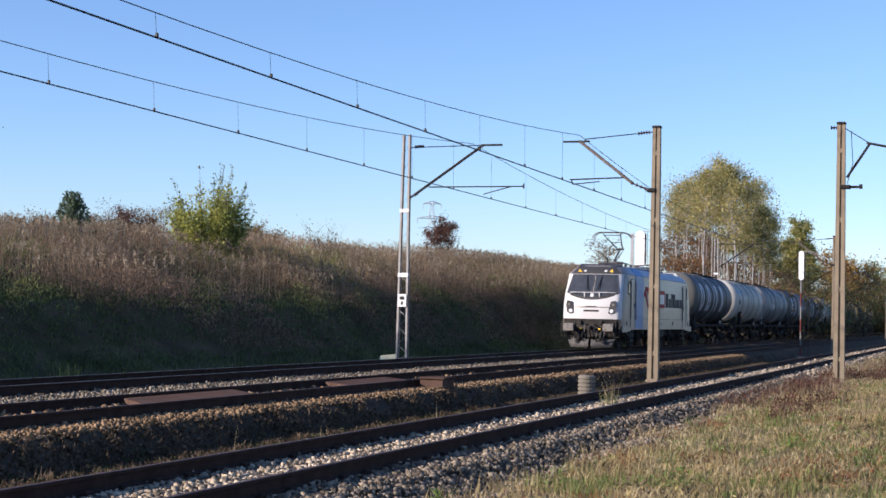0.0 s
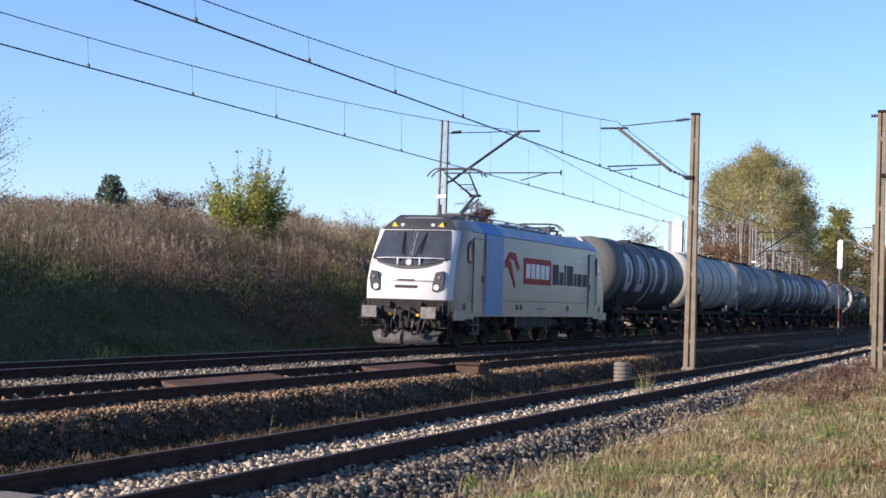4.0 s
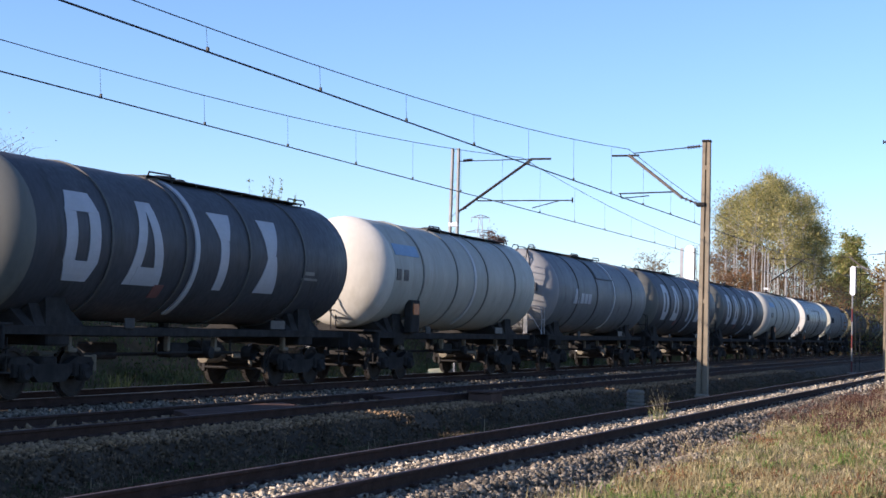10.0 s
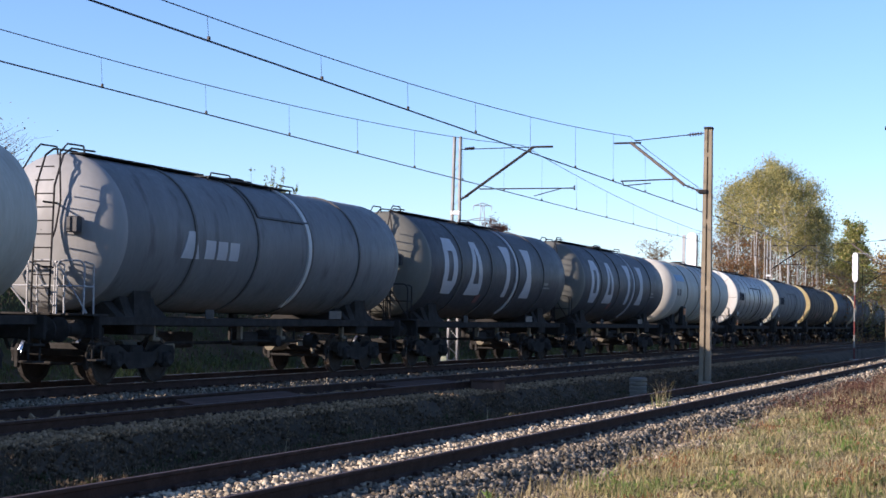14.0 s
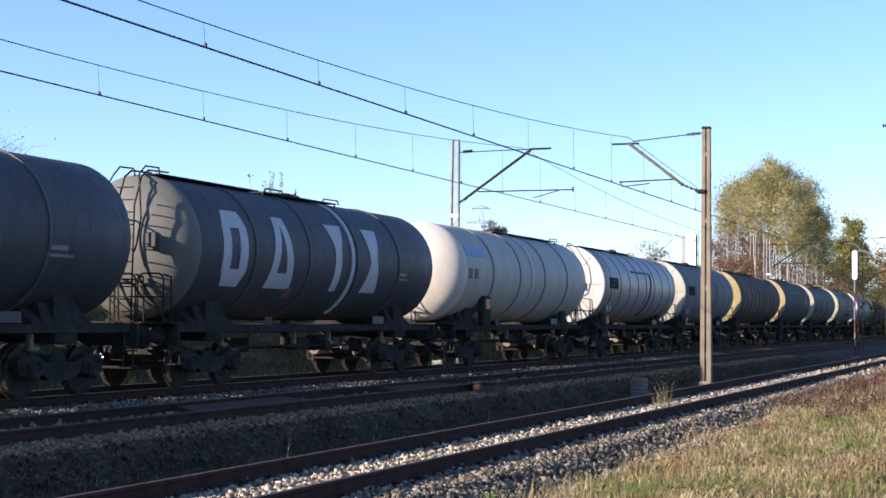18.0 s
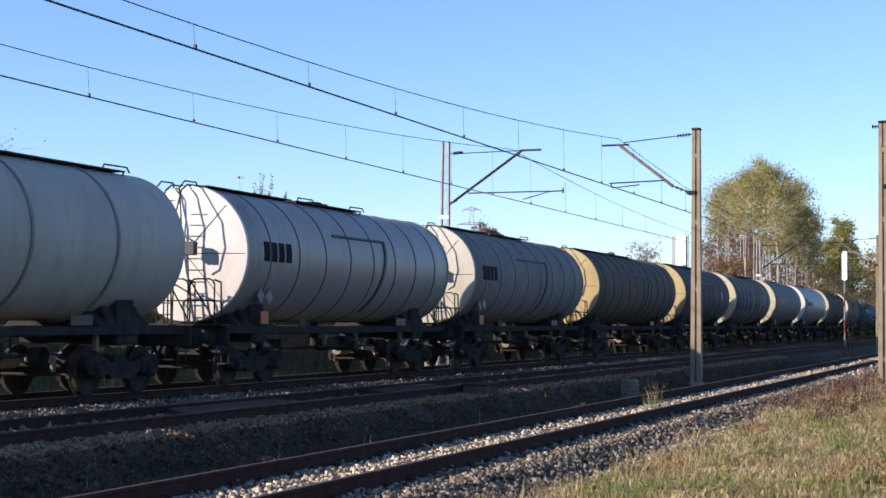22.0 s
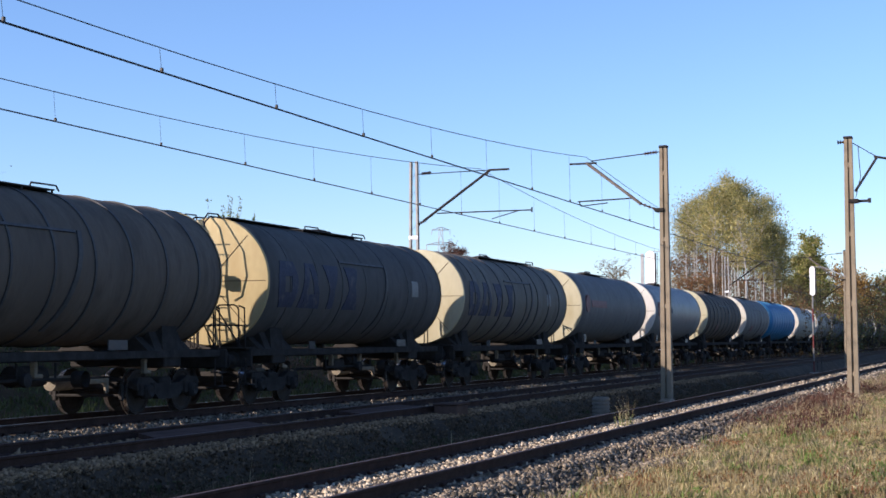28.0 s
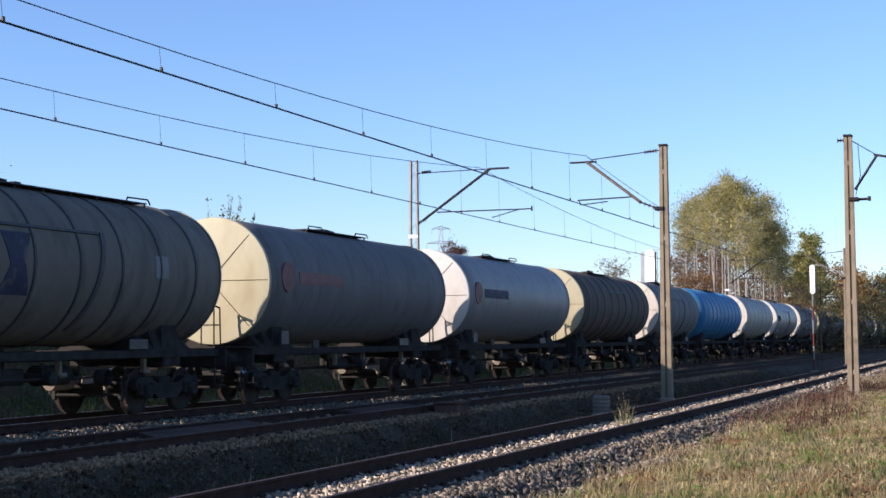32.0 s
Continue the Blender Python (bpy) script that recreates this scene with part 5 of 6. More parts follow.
def concrete_mast(x, y, h, foot, side, reach, label, arm_z=5.6, far=False):
    """Twin-leg concrete mast, tapering upwards, with a bracket arm reaching over the track."""
    m = empty("catenary_mast", label, "catenary mast", "masts along the line", at=pose(x, y, foot))
    H = h - foot
    for s in (-1, 1):
        g = Geo()
        for k, (z, w, c) in enumerate(((0, 0.07, 0.104), (H, 0.05, 0.072))):
            for sx, sy in ((-1, -1), (1, -1), (1, 1), (-1, 1)):
                g.v.append((s * c + sx * w, sy * 0.13 * (1 - 0.25 * k), z))
        g.f = [(0, 1, 5, 4), (1, 2, 6, 5), (2, 3, 7, 6), (3, 0, 4, 7), (4, 5, 6, 7), (0, 3, 2, 1)]
        part("mast_leg", g, M["concrete"], m)
    part("mast_web", Geo().box((0, 0, H / 2), (0.09, 0.07, H - 0.04)), M["concrete"], m)
    for i in range(4):
        part("mast_tie", Geo().box((0, 0, 0.8 + i * (H - 1.2) / 3.2), (0.25 - 0.03 * i, 0.2, 0.16), 0.02), M["concrete"], m)
    part("footing", Geo().box((0, 0, -0.25), (0.44, 0.44, 0.5), 0.06), M["concrete"], m)
    part("mast_cap", Geo().box((0, 0, H + 0.03), (0.28, 0.26, 0.08), 0.02), M["darksteel"], m)
    z0, z1 = arm_z - foot, h - foot - 0.12
    part("arm_clamp", Geo().box((side * 0.14, 0, z0), (0.3, 0.34, 0.12), 0.02), M["darksteel"], m)
    if reach < 1.5:                                  # a short bracket for a wire of its own
        arm = part("bracket_arm", Geo().tube((side * 0.18, 0, z0 + 0.3), (side * 0.85, 0, z1 - 0.5), 0.04, n=8).box((side * 1.15, 0, z1 - 0.55), (0.8, 0.07, 0.07), 0.01, Matrix.Rotation(radians(12 * side), 4, "Y")), M["darksteel"], m)
        part("stay_wire", Geo().tube((side * 0.1, 0, z1), (side * 0.8, 0, z1 - 0.45), 0.014, n=5), M["darksteel"], arm)
        part("insulator", insulators(Geo(), (side * -0.3, 0, z1 + 0.02), (side * -0.05, 0, z1 + 0.02), 4), M["insul"], arm)
        part("lower_stub", Geo().box((side * 0.25, 0, z0), (0.75, 0.08, 0.08), 0.02).tube((side * 0.6, 0, z0 - 0.06), (side * 0.6, 0, z0 + 0.08), 0.05, n=6), M["darksteel"], arm)
        part("down_cable", Geo().pipe([(side * 0.3, -0.1, z1 - 0.1), (side * 0.36, -0.1, z1 - 1.1), (side * 0.2, -0.1, z0 + 0.1)], 0.012, 5), M["darksteel"], arm)
        return m
    arm = part("bracket_arm", Geo().tube((side * 0.75, 0, z0 + 0.22), (side * (reach + 0.25), 0, z1 - 0.25), 0.05, n=8), M["ruststeel"], m, "rusty sloping bracket tube")
    part("insulator", insulators(Geo(), (side * 0.2, 0, z0), (side * 0.78, 0, z0 + 0.24)), M["insul"], arm)
    part("top_rod", Geo().tube((side * 0.1, 0, z1), (side * (reach + 0.1), 0, z1 - 0.2), 0.018, n=5).box((side * (reach + 0.35), 0, z1 - 0.27), (0.9, 0.06, 0.06), 0.01), M["darksteel"], arm)
    part("insulator", insulators(Geo(), (side * 0.25, 0, z1 - 0.01), (side * 0.6, 0, z1 - 0.04)), M["insul"], arm)
    if reach > 1.5:
        zr = z0 + 0.42
        part("registration_arm", Geo().tube((side * 1.0, 0, zr), (side * (reach + 0.55), 0, zr - 0.05), 0.025, n=6).pipe([(side * (reach + 0.5), 0, zr - 0.05), (side * (reach + 0.45), 0, zr - 0.2), (side * (reach - 0.45), 0, zr - 0.12)], 0.018, 5), M["darksteel"], arm)
    return m


M["mastgrey"] = surf("aluminium_mast_paint", (0.34, 0.335, 0.32), 0.7, var=0.15, scale=3, fine=20)
M["mastdark"] = surf("shaded_mast_side", (0.07, 0.065, 0.06), 0.7, var=0.2, scale=3, fine=20)


def lattice_mast(x, y, h, foot, side, reach):
    """Steel mast of two channels laced with flat bars."""
    m = empty("lattice_mast", "pale grey laced steel catenary mast with a dark bracket arm", "catenary mast", "masts along the line", at=pose(x, y, foot))
    H = h - foot
    for s in (-1, 1):
        g = Geo()
        for z, c in ((0, 0.185), (H, 0.115)):
            for sx, sy in ((-1, -1), (1, -1), (1, 1), (-1, 1)):
                g.v.append((s * c + sx * 0.036, sy * 0.08, z))
        g.f = [(0, 1, 5, 4), (1, 2, 6, 5), (2, 3, 7, 6), (3, 0, 4, 7), (4, 5, 6, 7), (0, 3, 2, 1)]
        part("channel", g, M["mastgrey"], m)
        # dark strip: the shade on the channel's right side is put into the colour
        part("flange", Geo().prism([(s * 0.185 + 0.04, 0), (s * 0.185 + 0.062, 0), (s * 0.115 + 0.062, H), (s * 0.115 + 0.04, H)], -0.1, -0.04), M["mastdark"], m, "dark strip for the channel's shaded side")
    n = 26
    for i in range(n):
        z0, z1 = H * i / n, H * (i + 1) / n
        c0, c1 = 0.185 - 0.07 * z0 / H, 0.185 - 0.07 * z1 / H
        a = 1 if i % 2 else -1
        part("lacing_bar", Geo().box((0, -0.06 * a, (z0 + z1) / 2), (0.016, 0.01, math.hypot(c0 + c1, z1 - z0) * 0.9), 0, Matrix.Rotation(math.atan2(-a * (c0 + c1), z1 - z0), 4, "Y")), M["mastgrey"], m)
    part("footing", Geo().box((0, 0, -0.1), (0.7, 0.7, 0.45), 0.05), M["concrete_pale"], m)
    pl = part("number_plate", Geo().box((0.0, -0.115, 1.97 - foot), (0.33, 0.02, 0.46), 0.006), M["white"], m, "white enamel plate")
    part("bars", Geo().box((0.0, -0.13, 2.06 - foot), (0.18, 0.01, 0.12)).box((0.0, -0.13, 1.88 - foot), (0.08, 0.01, 0.12)), M["black"], pl)
    part("band", Geo().box((0, 0, 2.9 - foot), (0.4, 0.2, 0.16), 0.01), M["white"], m)
    part("band", Geo().box((0, 0, 5.25 - foot), (0.36, 0.2, 0.14), 0.01), M["white"], m)
    z0, z1 = 5.72 - foot, h - foot - 0.45
    arm = part("bracket_arm", Geo().tube((side * 0.35, 0, z0 + 0.12), (side * reach, 0, z1 + 0.02), 0.05, n=8), M["darksteel"], m)
    part("insulator", insulators(Geo(), (side * 0.12, 0, z0), (side * 0.45, 0, z0 + 0.16)), M["insul"], arm)
    part("top_rod", Geo().tube((side * 0.1, 0, z1 - 0.02), (side * reach, 0, z1 + 0.02), 0.018, n=5).box((side * (reach + 0.33), 0, z1 + 0.02), (0.78, 0.07, 0.07), 0.01), M["darksteel"], arm)
    part("insulator", insulators(Geo(), (side * 0.35, 0, z1), (side * 0.65, 0, z1 + 0.02)), M["insul"], arm)
    zr = 6.12 - foot
    part("registration_arm", Geo().tube((side * 0.9, 0, zr), (side * 4.5, 0, zr), 0.025, n=6).pipe([(side * 4.05, 0, zr), (side * 3.0, 0, zr - 0.27)], 0.018, 5).tube((side * 4.5, 0, zr - 0.08), (side * 4.5, 0, zr + 0.1), 0.03, n=5), M["darksteel"], arm)
    return m


M["postred"] = surf("dull_red_post", (0.13, 0.03, 0.027), 0.7, var=0.2, scale=4, fine=20)
CONCRETE = "weathered concrete catenary mast with a rusty bracket arm"
for y in (-14, 48.1, 110, 172, 234, 296):
    concrete_mast(-9.9, y, 7.6, -0.4, -1, 2.3, CONCRETE)
for y in (-9, 52.1, 121, 183, 245, 307):
    lattice_mast(-20.0, y, 8.05, -0.25, 1, 2.95)
concrete_mast(-4.2, 48.5, 7.65, -0.42, 1, 0.62, "weathered concrete mast with a short dark bracket", 5.7)
concrete_mast(-4.2, 112, 7.65, -0.42, 1, 0.62, "weathered concrete mast with a short dark bracket", 5.7)


def catenary(x, ends, contact, top, low, label):
    """Contact wires, messenger and droppers over one track; spans sag between the masts."""
    c = empty("overhead_line", label, "overhead wire", kind="structure")
    for d in (-0.025, 0.025):
        part("contact_wire", Geo().tube((x + d, ends[0], contact), (x + d, ends[-1], contact + 0.12), 0.009, n=5), M["wire"], c)
    for y0, y1 in zip(ends[:-1], ends[1:]):
        mid, half = (y0 + y1) / 2, (y1 - y0) / 2
        pts = [(x, y0 + (y1 - y0) * i / 24, low + (top - low) * ((y0 + (y1 - y0) * i / 24 - mid) / half) ** 2) for i in range(25)]
        s = part("messenger_wire", Geo().pipe(pts, 0.0105, 5), M["wire"], c)
        n = 15
        for i in range(n):
            y = y0 + (y1 - y0) * (i + 0.5) / n
            z = low + (top - low) * ((y - mid) / half) ** 2
            zc = contact + 0.12 * (y - ends[0]) / (ends[-1] - ends[0])
            part("dropper", Geo().tube((x, y + 0.02, zc), (x, y - 0.05, z), 0.0042, n=4).box((x, y + 0.02, zc + 0.03), (0.05, 0.05, 0.09), 0.01), M["wire"], s)
    return c


catenary(X_MID, (-14, 48.1, 110, 172, 234, 296), 5.76, 7.42, 6.14, "copper contact and carrier wires over the middle track")
catenary(X_TRAIN, (-9, 52.1, 121, 183, 245, 307), 5.84, 7.68, 6.42, "copper contact and carrier wires over the far track")


def signal(x, y, base, z0, z1, label, w):
    s = empty("railway_signal", label, "signal", at=pose(x, y, base))
    for k in range(6):
        a, b = (z0 - base) * k / 6, (z0 - base) * (k + 1) / 6
        part("post_section", Geo().tube((0, 0, a), (0, 0, b), 0.045, n=10), M["markfade"] if k % 2 else M["postred"], s)
    h, c = z1 - z0, (z0 + z1) / 2 - base
    out = [(w / 2 * math.cos(a), c + (h / 2 - w / 2) * (1 if math.sin(a) >= 0 else -1) + w / 2 * math.sin(a)) for a in [2 * math.pi * i / 20 for i in range(20)]]
    head = part("back_board", Geo().prism(out, -0.02, 0.02), M["white"], s, "white rounded back board")
    part("lamp_case", Geo().box((0, 0.16, c), (w * 0.7, 0.26, h * 0.9), 0.04), M["black"], head)
    part("edge", Geo().box((w / 2 + 0.03, 0.05, c), (0.07, 0.2, h * 0.86), 0.02), M["black"], head)
    part("ladder", Geo().tube((0.16, 0.3, 0), (0.16, 0.3, z1 - base), 0.015, n=5).tube((0.4, 0.3, 0), (0.4, 0.3, z1 - base), 0.015, n=5), M["darksteel"], s)
    part("cable", Geo().pipe([(0.0, 0.1, z1 - base - 0.02), (0.6, 0.1, z1 - base - 0.05), (2.2, 0.1, z1 - base - 0.75)], 0.02, 5), M["galv"], s)
    part("footing", Geo().box((0, 0, -0.02), (0.5, 0.5, 0.3), 0.04), M["concrete_pale"], s)
    return s


signal(-9.9, 89.4, -0.55, 3.95, 5.62, "white-backed railway signal on a red and white post", 0.3)
sg = signal(-20.2, 93.5, -0.3, 4.75, 7.0, "tall white-backed railway signal beyond the tracks", 0.6)

part("side_strip", Geo().box((-0.5, 0.05, 6.1), (0.2, 0.06, 2.1), 0.01), M["galv"], sg)

# small things beside the tracks
ringpost = empty("concrete_marker", "short ribbed concrete post on the ballast shoulder", "marker post", at=pose(-9.65, 38.5, -0.6))
for i in range(6):
    part("ring", Geo().spin([(0.1 * i, 0.001), (0.1 * i, 0.2), (0.1 * i + 0.012, 0.23), (0.1 * i + 0.07, 0.23), (0.1 * i + 0.082, 0.2), (0.1 * i + 0.1, 0.2), (0.1 * i + 0.1, 0.001)], "z", 18), M["concrete_pale"], ringpost)
slab = part("concrete_slab", Geo().box((0, 0, 0.05), (0.62, 1.25, 0.26), 0.03), M["concrete_pale"], at=pose(-7.75, 10.0, -0.42, 0, 2, 4))
tagged(slab, "pale concrete cover slab between the siding rails", "slab")
card = part("litter_board", Geo().box((0, 0, 0.12), (0.55, 0.06, 0.24), 0.01, Matrix.Rotation(radians(-25), 4, "X")), M["yellow"], at=pose(-19.7, 50.0, -0.2, 0, -6, 12))
card.data.materials[0] = surf("pale_yellow_board", (0.7, 0.66, 0.42), 0.8, var=0.1, scale=4, fine=20)
tagged(card, "pale yellow board leaning at a mast foot", "board")
for y0, y1 in ((20.2, 25.4), (28.2, 33.0)):
    bx = empty("crossing_boards", "brown rubber crossing boards between the rails", "crossing board", "crossing boards", at=pose(X_MID, (y0 + y1) / 2, Z_MID))
    n, ln = 5, (y1 - y0) / 2 - 1.3
    for i in range(n):
        xa, xb = -0.62 + 1.24 * i / n + 0.004, -0.62 + 1.24 * (i + 1) / n - 0.004
        out = [(xa, -ln - 0.6 - 1.1 * xa), (xb, -ln - 0.6 - 1.1 * xb), (xb, ln + 0.6 - 1.1 * xb), (xa, ln + 0.6 - 1.1 * xa)]
        part("plank", Geo().prism(out, -0.12, -0.045, "z"), M["board"], bx)
bx = empty("point_box", "rusty brown box beside the middle track", "box", at=pose(-11.25, 31.5, -0.15))
part("case", Geo().box((0, 0, 0.1), (0.55, 0.7, 0.24), 0.03), M["board"], bx)
part("lid", Geo().box((0, 0, 0.24), (0.6, 0.76, 0.05), 0.015), M["board"], bx)
# ---- stones ----
rng = np.random.default_rng(7)
CUBE = np.array([(x, y, z) for x in (-1, 1) for y in (-1, 1) for z in (-1, 1)], dtype=float) * 0.75
CUBE_F = np.array([(0, 1, 3), (0, 3, 2), (4, 6, 7), (4, 7, 5), (0, 4, 5), (0, 5, 1), (2, 3, 7), (2, 7, 6), (0, 2, 6), (0, 6, 4), (1, 5, 7), (1, 7, 3)])


def stones(name, x0, x1, y0, y1, n, size, material, label, power=1.6):
    """Loose crushed stones on a bed, denser towards the near end of the stretch."""
    x = rng.uniform(x0, x1, n)
    y = y0 + (y1 - y0) * rng.random(n) ** power
    z = np.array([bed_z(a) if -10.2 >= a or -9.2 <= a <= -5.2 else ground_z(a, b) for a, b in zip(x, y)])
    r = size * rng.uniform(0.5, 1.35, n)
    shape = CUBE[None] * rng.uniform(0.35, 1.25, (n, 8, 3)) * (r[:, None, None] * rng.uniform(0.45, 1.4, (n, 1, 3)))
    tip = rng.uniform(-0.9, 0.9, n)
    ct, st = np.cos(tip)[:, None], np.sin(tip)[:, None]
    shape = np.stack([shape[..., 0], shape[..., 1] * ct - shape[..., 2] * st, shape[..., 1] * st + shape[..., 2] * ct], -1)
    a = rng.uniform(0, 6.28, n)
    c, s = np.cos(a)[:, None], np.sin(a)[:, None]
    v = np.stack([shape[..., 0] * c - shape[..., 1] * s + x[:, None], shape[..., 0] * s + shape[..., 1] * c + y[:, None], shape[..., 2] + (z + r * rng.uniform(0.1, 0.9, n))[:, None]], -1)
    f = CUBE_F[None] + 8 * np.arange(n)[:, None, None]
    ob = bulk(name, v.reshape(-1, 3), f.reshape(-1, 3), material)
    return tagged(ob, label, "stones", kind="stuff")


GREY_ST, BROWN_ST = "grey crushed stone ballast of the siding", "rusty brown crushed stone of the main line"
stones("siding_stones", -8.95, -6.45, 8, 62, 32000, 0.033, M["stone"], GREY_ST)
stones("siding_edge_stones", -6.5, -4.75, 8, 55, 23000, 0.033, M["stone_grimy"], "grimy crushed stone along the edge of the siding")
stones("siding_stones_far", -8.95, -5.3, 50, 130, 6000, 0.05, M["stone"], GREY_ST, 1.2)
stones("shoulder_stones", -11.65, -10.9, 10, 75, 17000, 0.03, M["stone_rusty"], BROWN_ST)
stones("middle_stones", -16.6, -13.3, 15, 80, 17000, 0.033, M["stone_mid"], "pale crushed stone between the main tracks")
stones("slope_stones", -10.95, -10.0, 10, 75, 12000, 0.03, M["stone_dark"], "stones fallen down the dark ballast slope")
stones("track_stones", -13.1, -11.75, 14, 60, 6000, 0.045, M["stone_rusty"], BROWN_ST)

# ---- plants ----
def leafy(name, col, var=0.3, island=0.35, scale=3):
    m = surf(name, col, 0.8, var=var, scale=scale, fine=20, bump=0, island=island, spec=0.2)
    n, l = m.node_tree.nodes, m.node_tree.links
    b = n["Principled BSDF"]
    tr = n.new("ShaderNodeBsdfTranslucent")
    mix = n.new("ShaderNodeMixShader")
    mix.inputs[0].default_value = 0.42
    l.new(b.inputs["Base Color"].links[0].from_socket, tr.inputs["Color"])
    l.new(b.outputs[0], mix.inputs[1])
    l.new(tr.outputs[0], mix.inputs[2])
    l.new(mix.outputs[0], n["Material Output"].inputs["Surface"])
    return m


M["strawgrass"] = leafy("straw_grass", (0.43, 0.345, 0.17), 0.35, 0.35, 0.9)
M["freshgrass"] = leafy("fresh_green_leaves", (0.17, 0.24, 0.06))
M["palestraw"] = leafy("bleached_straw", (0.52, 0.43, 0.24), 0.35, 0.35, 0.9)
M["greengrass"] = leafy("green_grass", (0.2, 0.23, 0.075), 0.35, 0.35, 0.9)
M["weedbrown"] = leafy("brown_weeds", (0.235, 0.168, 0.115), 0.42, 0.4, 0.22)
M["weedgold"] = leafy("golden_weeds", (0.3, 0.225, 0.14), 0.42, 0.4, 0.22)
M["weedpale"] = leafy("pale_plumes", (0.36, 0.29, 0.2), 0.42, 0.4, 0.22)
M["leafgold"] = leafy("golden_orange_leaves", (0.4, 0.25, 0.07))
M["weedgreen"] = leafy("dull_green_weeds", (0.115, 0.14, 0.055), 0.42, 0.4, 0.22)
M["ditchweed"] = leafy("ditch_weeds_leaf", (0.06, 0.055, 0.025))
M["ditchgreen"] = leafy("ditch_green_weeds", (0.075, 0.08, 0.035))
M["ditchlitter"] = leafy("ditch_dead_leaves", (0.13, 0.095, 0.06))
M["leafyellow"] = leafy("yellow_birch_leaves", (0.42, 0.36, 0.14))
M["leafgreen"] = leafy("autumn_green_leaves", (0.2, 0.23, 0.06))
M["leafolive"] = leafy("willow_leaves", (0.22, 0.23, 0.085), 0.42, 0.4, 0.22)
M["bushgreen"] = leafy("bush_yellow_green", (0.38, 0.4, 0.1))
M["leafred"] = leafy("russet_leaves", (0.14, 0.072, 0.05))
M["leafrust"] = leafy("rust_weeds", (0.26, 0.13, 0.06))
M["leafbrown"] = leafy("brown_leaves", (0.2, 0.13, 0.06))
M["needle"] = leafy("pine_needles", (0.13, 0.18, 0.115))
M["bark"] = surf("grey_bark", (0.14, 0.11, 0.09), 0.9, var=0.3, scale=4, fine=20, bump=0.5)
M["greytwig"] = surf("grey_twigs", (0.13, 0.105, 0.085), 0.9, var=0.25, scale=4, fine=20, bump=0.2)
M["birch"] = surf("white_birch_bark", (0.4, 0.375, 0.335), 0.8, var=0.15, scale=3, fine=10, bump=0.3, dirt=(0.08, 0.07, 0.06), dirt_amount=0.3, stretch=(1, 1, 3))


def blades(name, spots, height, width, material, label, lean=0.35, per=5, spread=0.12, category="grass", flat=False):
    """Tufts of bent blades at the given spots (x, y, z)."""
    p = np.repeat(np.asarray(spots), per, axis=0)
    n = len(p)
    p = p + np.stack([rng.normal(0, spread, n), rng.normal(0, spread, n), np.zeros(n)], -1)
    h = height * rng.uniform(0.45, 1.2, n)
    a = rng.uniform(0, 6.28, n)
    d = np.stack([np.cos(a), np.sin(a), np.zeros(n)], -1)
    side = np.stack([-np.sin(a), np.cos(a), np.zeros(n)], -1) * (width * rng.uniform(0.6, 1.3, n))[:, None]
    up = np.array([0, 0, 1.0])
    b = (lean * h * rng.uniform(0.2, 1.4, n))[:, None]
    v = np.stack([p - side, p + side, p + d * b * 0.3 + up * (h * 0.55)[:, None] + side * 0.8, p + d * b * 0.3 + up * (h * 0.55)[:, None] - side * 0.8,
                  p + d * b + up * h[:, None]], 1)
    k = 5 * np.arange(n)[:, None]
    f = np.concatenate([k + np.array([[0, 1, 2]]), k + np.array([[0, 2, 3]]), k + np.array([[3, 2, 4]])])
    return tagged(bulk(name, v.reshape(-1, 3), f, material), label, category, kind="stuff")


def spots(x0, x1, y0, y1, n, power=1.0, keep=None):
    x, y = rng.uniform(x0, x1, n), y0 + (y1 - y0) * rng.random(n) ** power
    if keep is not None:
        ok = np.array([keep(a, b) for a, b in zip(x, y)])
        x, y = x[ok], y[ok]
    return np.array([(a, b, ground_z(a, b) - 0.02) for a, b in zip(x, y)])


def patch(s, seed, lim):
    return lambda x, y: lump(x, y, s, seed) > lim


def brush(name, where, height, radius, material, label, per=26, size=0.035, upright=1.5, lift=0.0, slim=0.5):
    """Bushy clumps of small leaves and seed heads, fuller below, ragged on top."""
    p = np.repeat(np.asarray(where), per, axis=0)
    n = len(p)
    tall = np.repeat(height * rng.uniform(0.45, 1.25, len(where)), per)
    f = rng.random(n) ** 0.8
    p = p + np.stack([rng.normal(0, radius, n) * (1.15 - 0.7 * f), rng.normal(0, radius, n) * (1.15 - 0.7 * f), f * tall + lift], -1)
    u = rng.normal(0, 1, (n, 3)) * (0.6, 0.6, upright)
    u /= np.linalg.norm(u, axis=1)[:, None]
    w = np.cross(u, rng.normal(0, 1, (n, 3)))
    w /= np.linalg.norm(w, axis=1)[:, None]
    s = (size * rng.uniform(0.5, 1.6, n))[:, None]
    v = np.stack([p - u * s * 1.5, p + w * s * slim, p + u * s * 1.5, p - w * s * slim], 1)
    return tagged(bulk(name, v.reshape(-1, 3), (4 * np.arange(n))[:, None] + np.array([[0, 1, 2, 3]]), material), label, "weeds", kind="stuff")


# the verge on the near side
def verge_edge(x, y):
    return x > -4.75 - 0.012 * (y - 10) + 0.35 * lump(x, y, 0.6, 61) + 0.3 * lump(x, y, 2.2, 63)


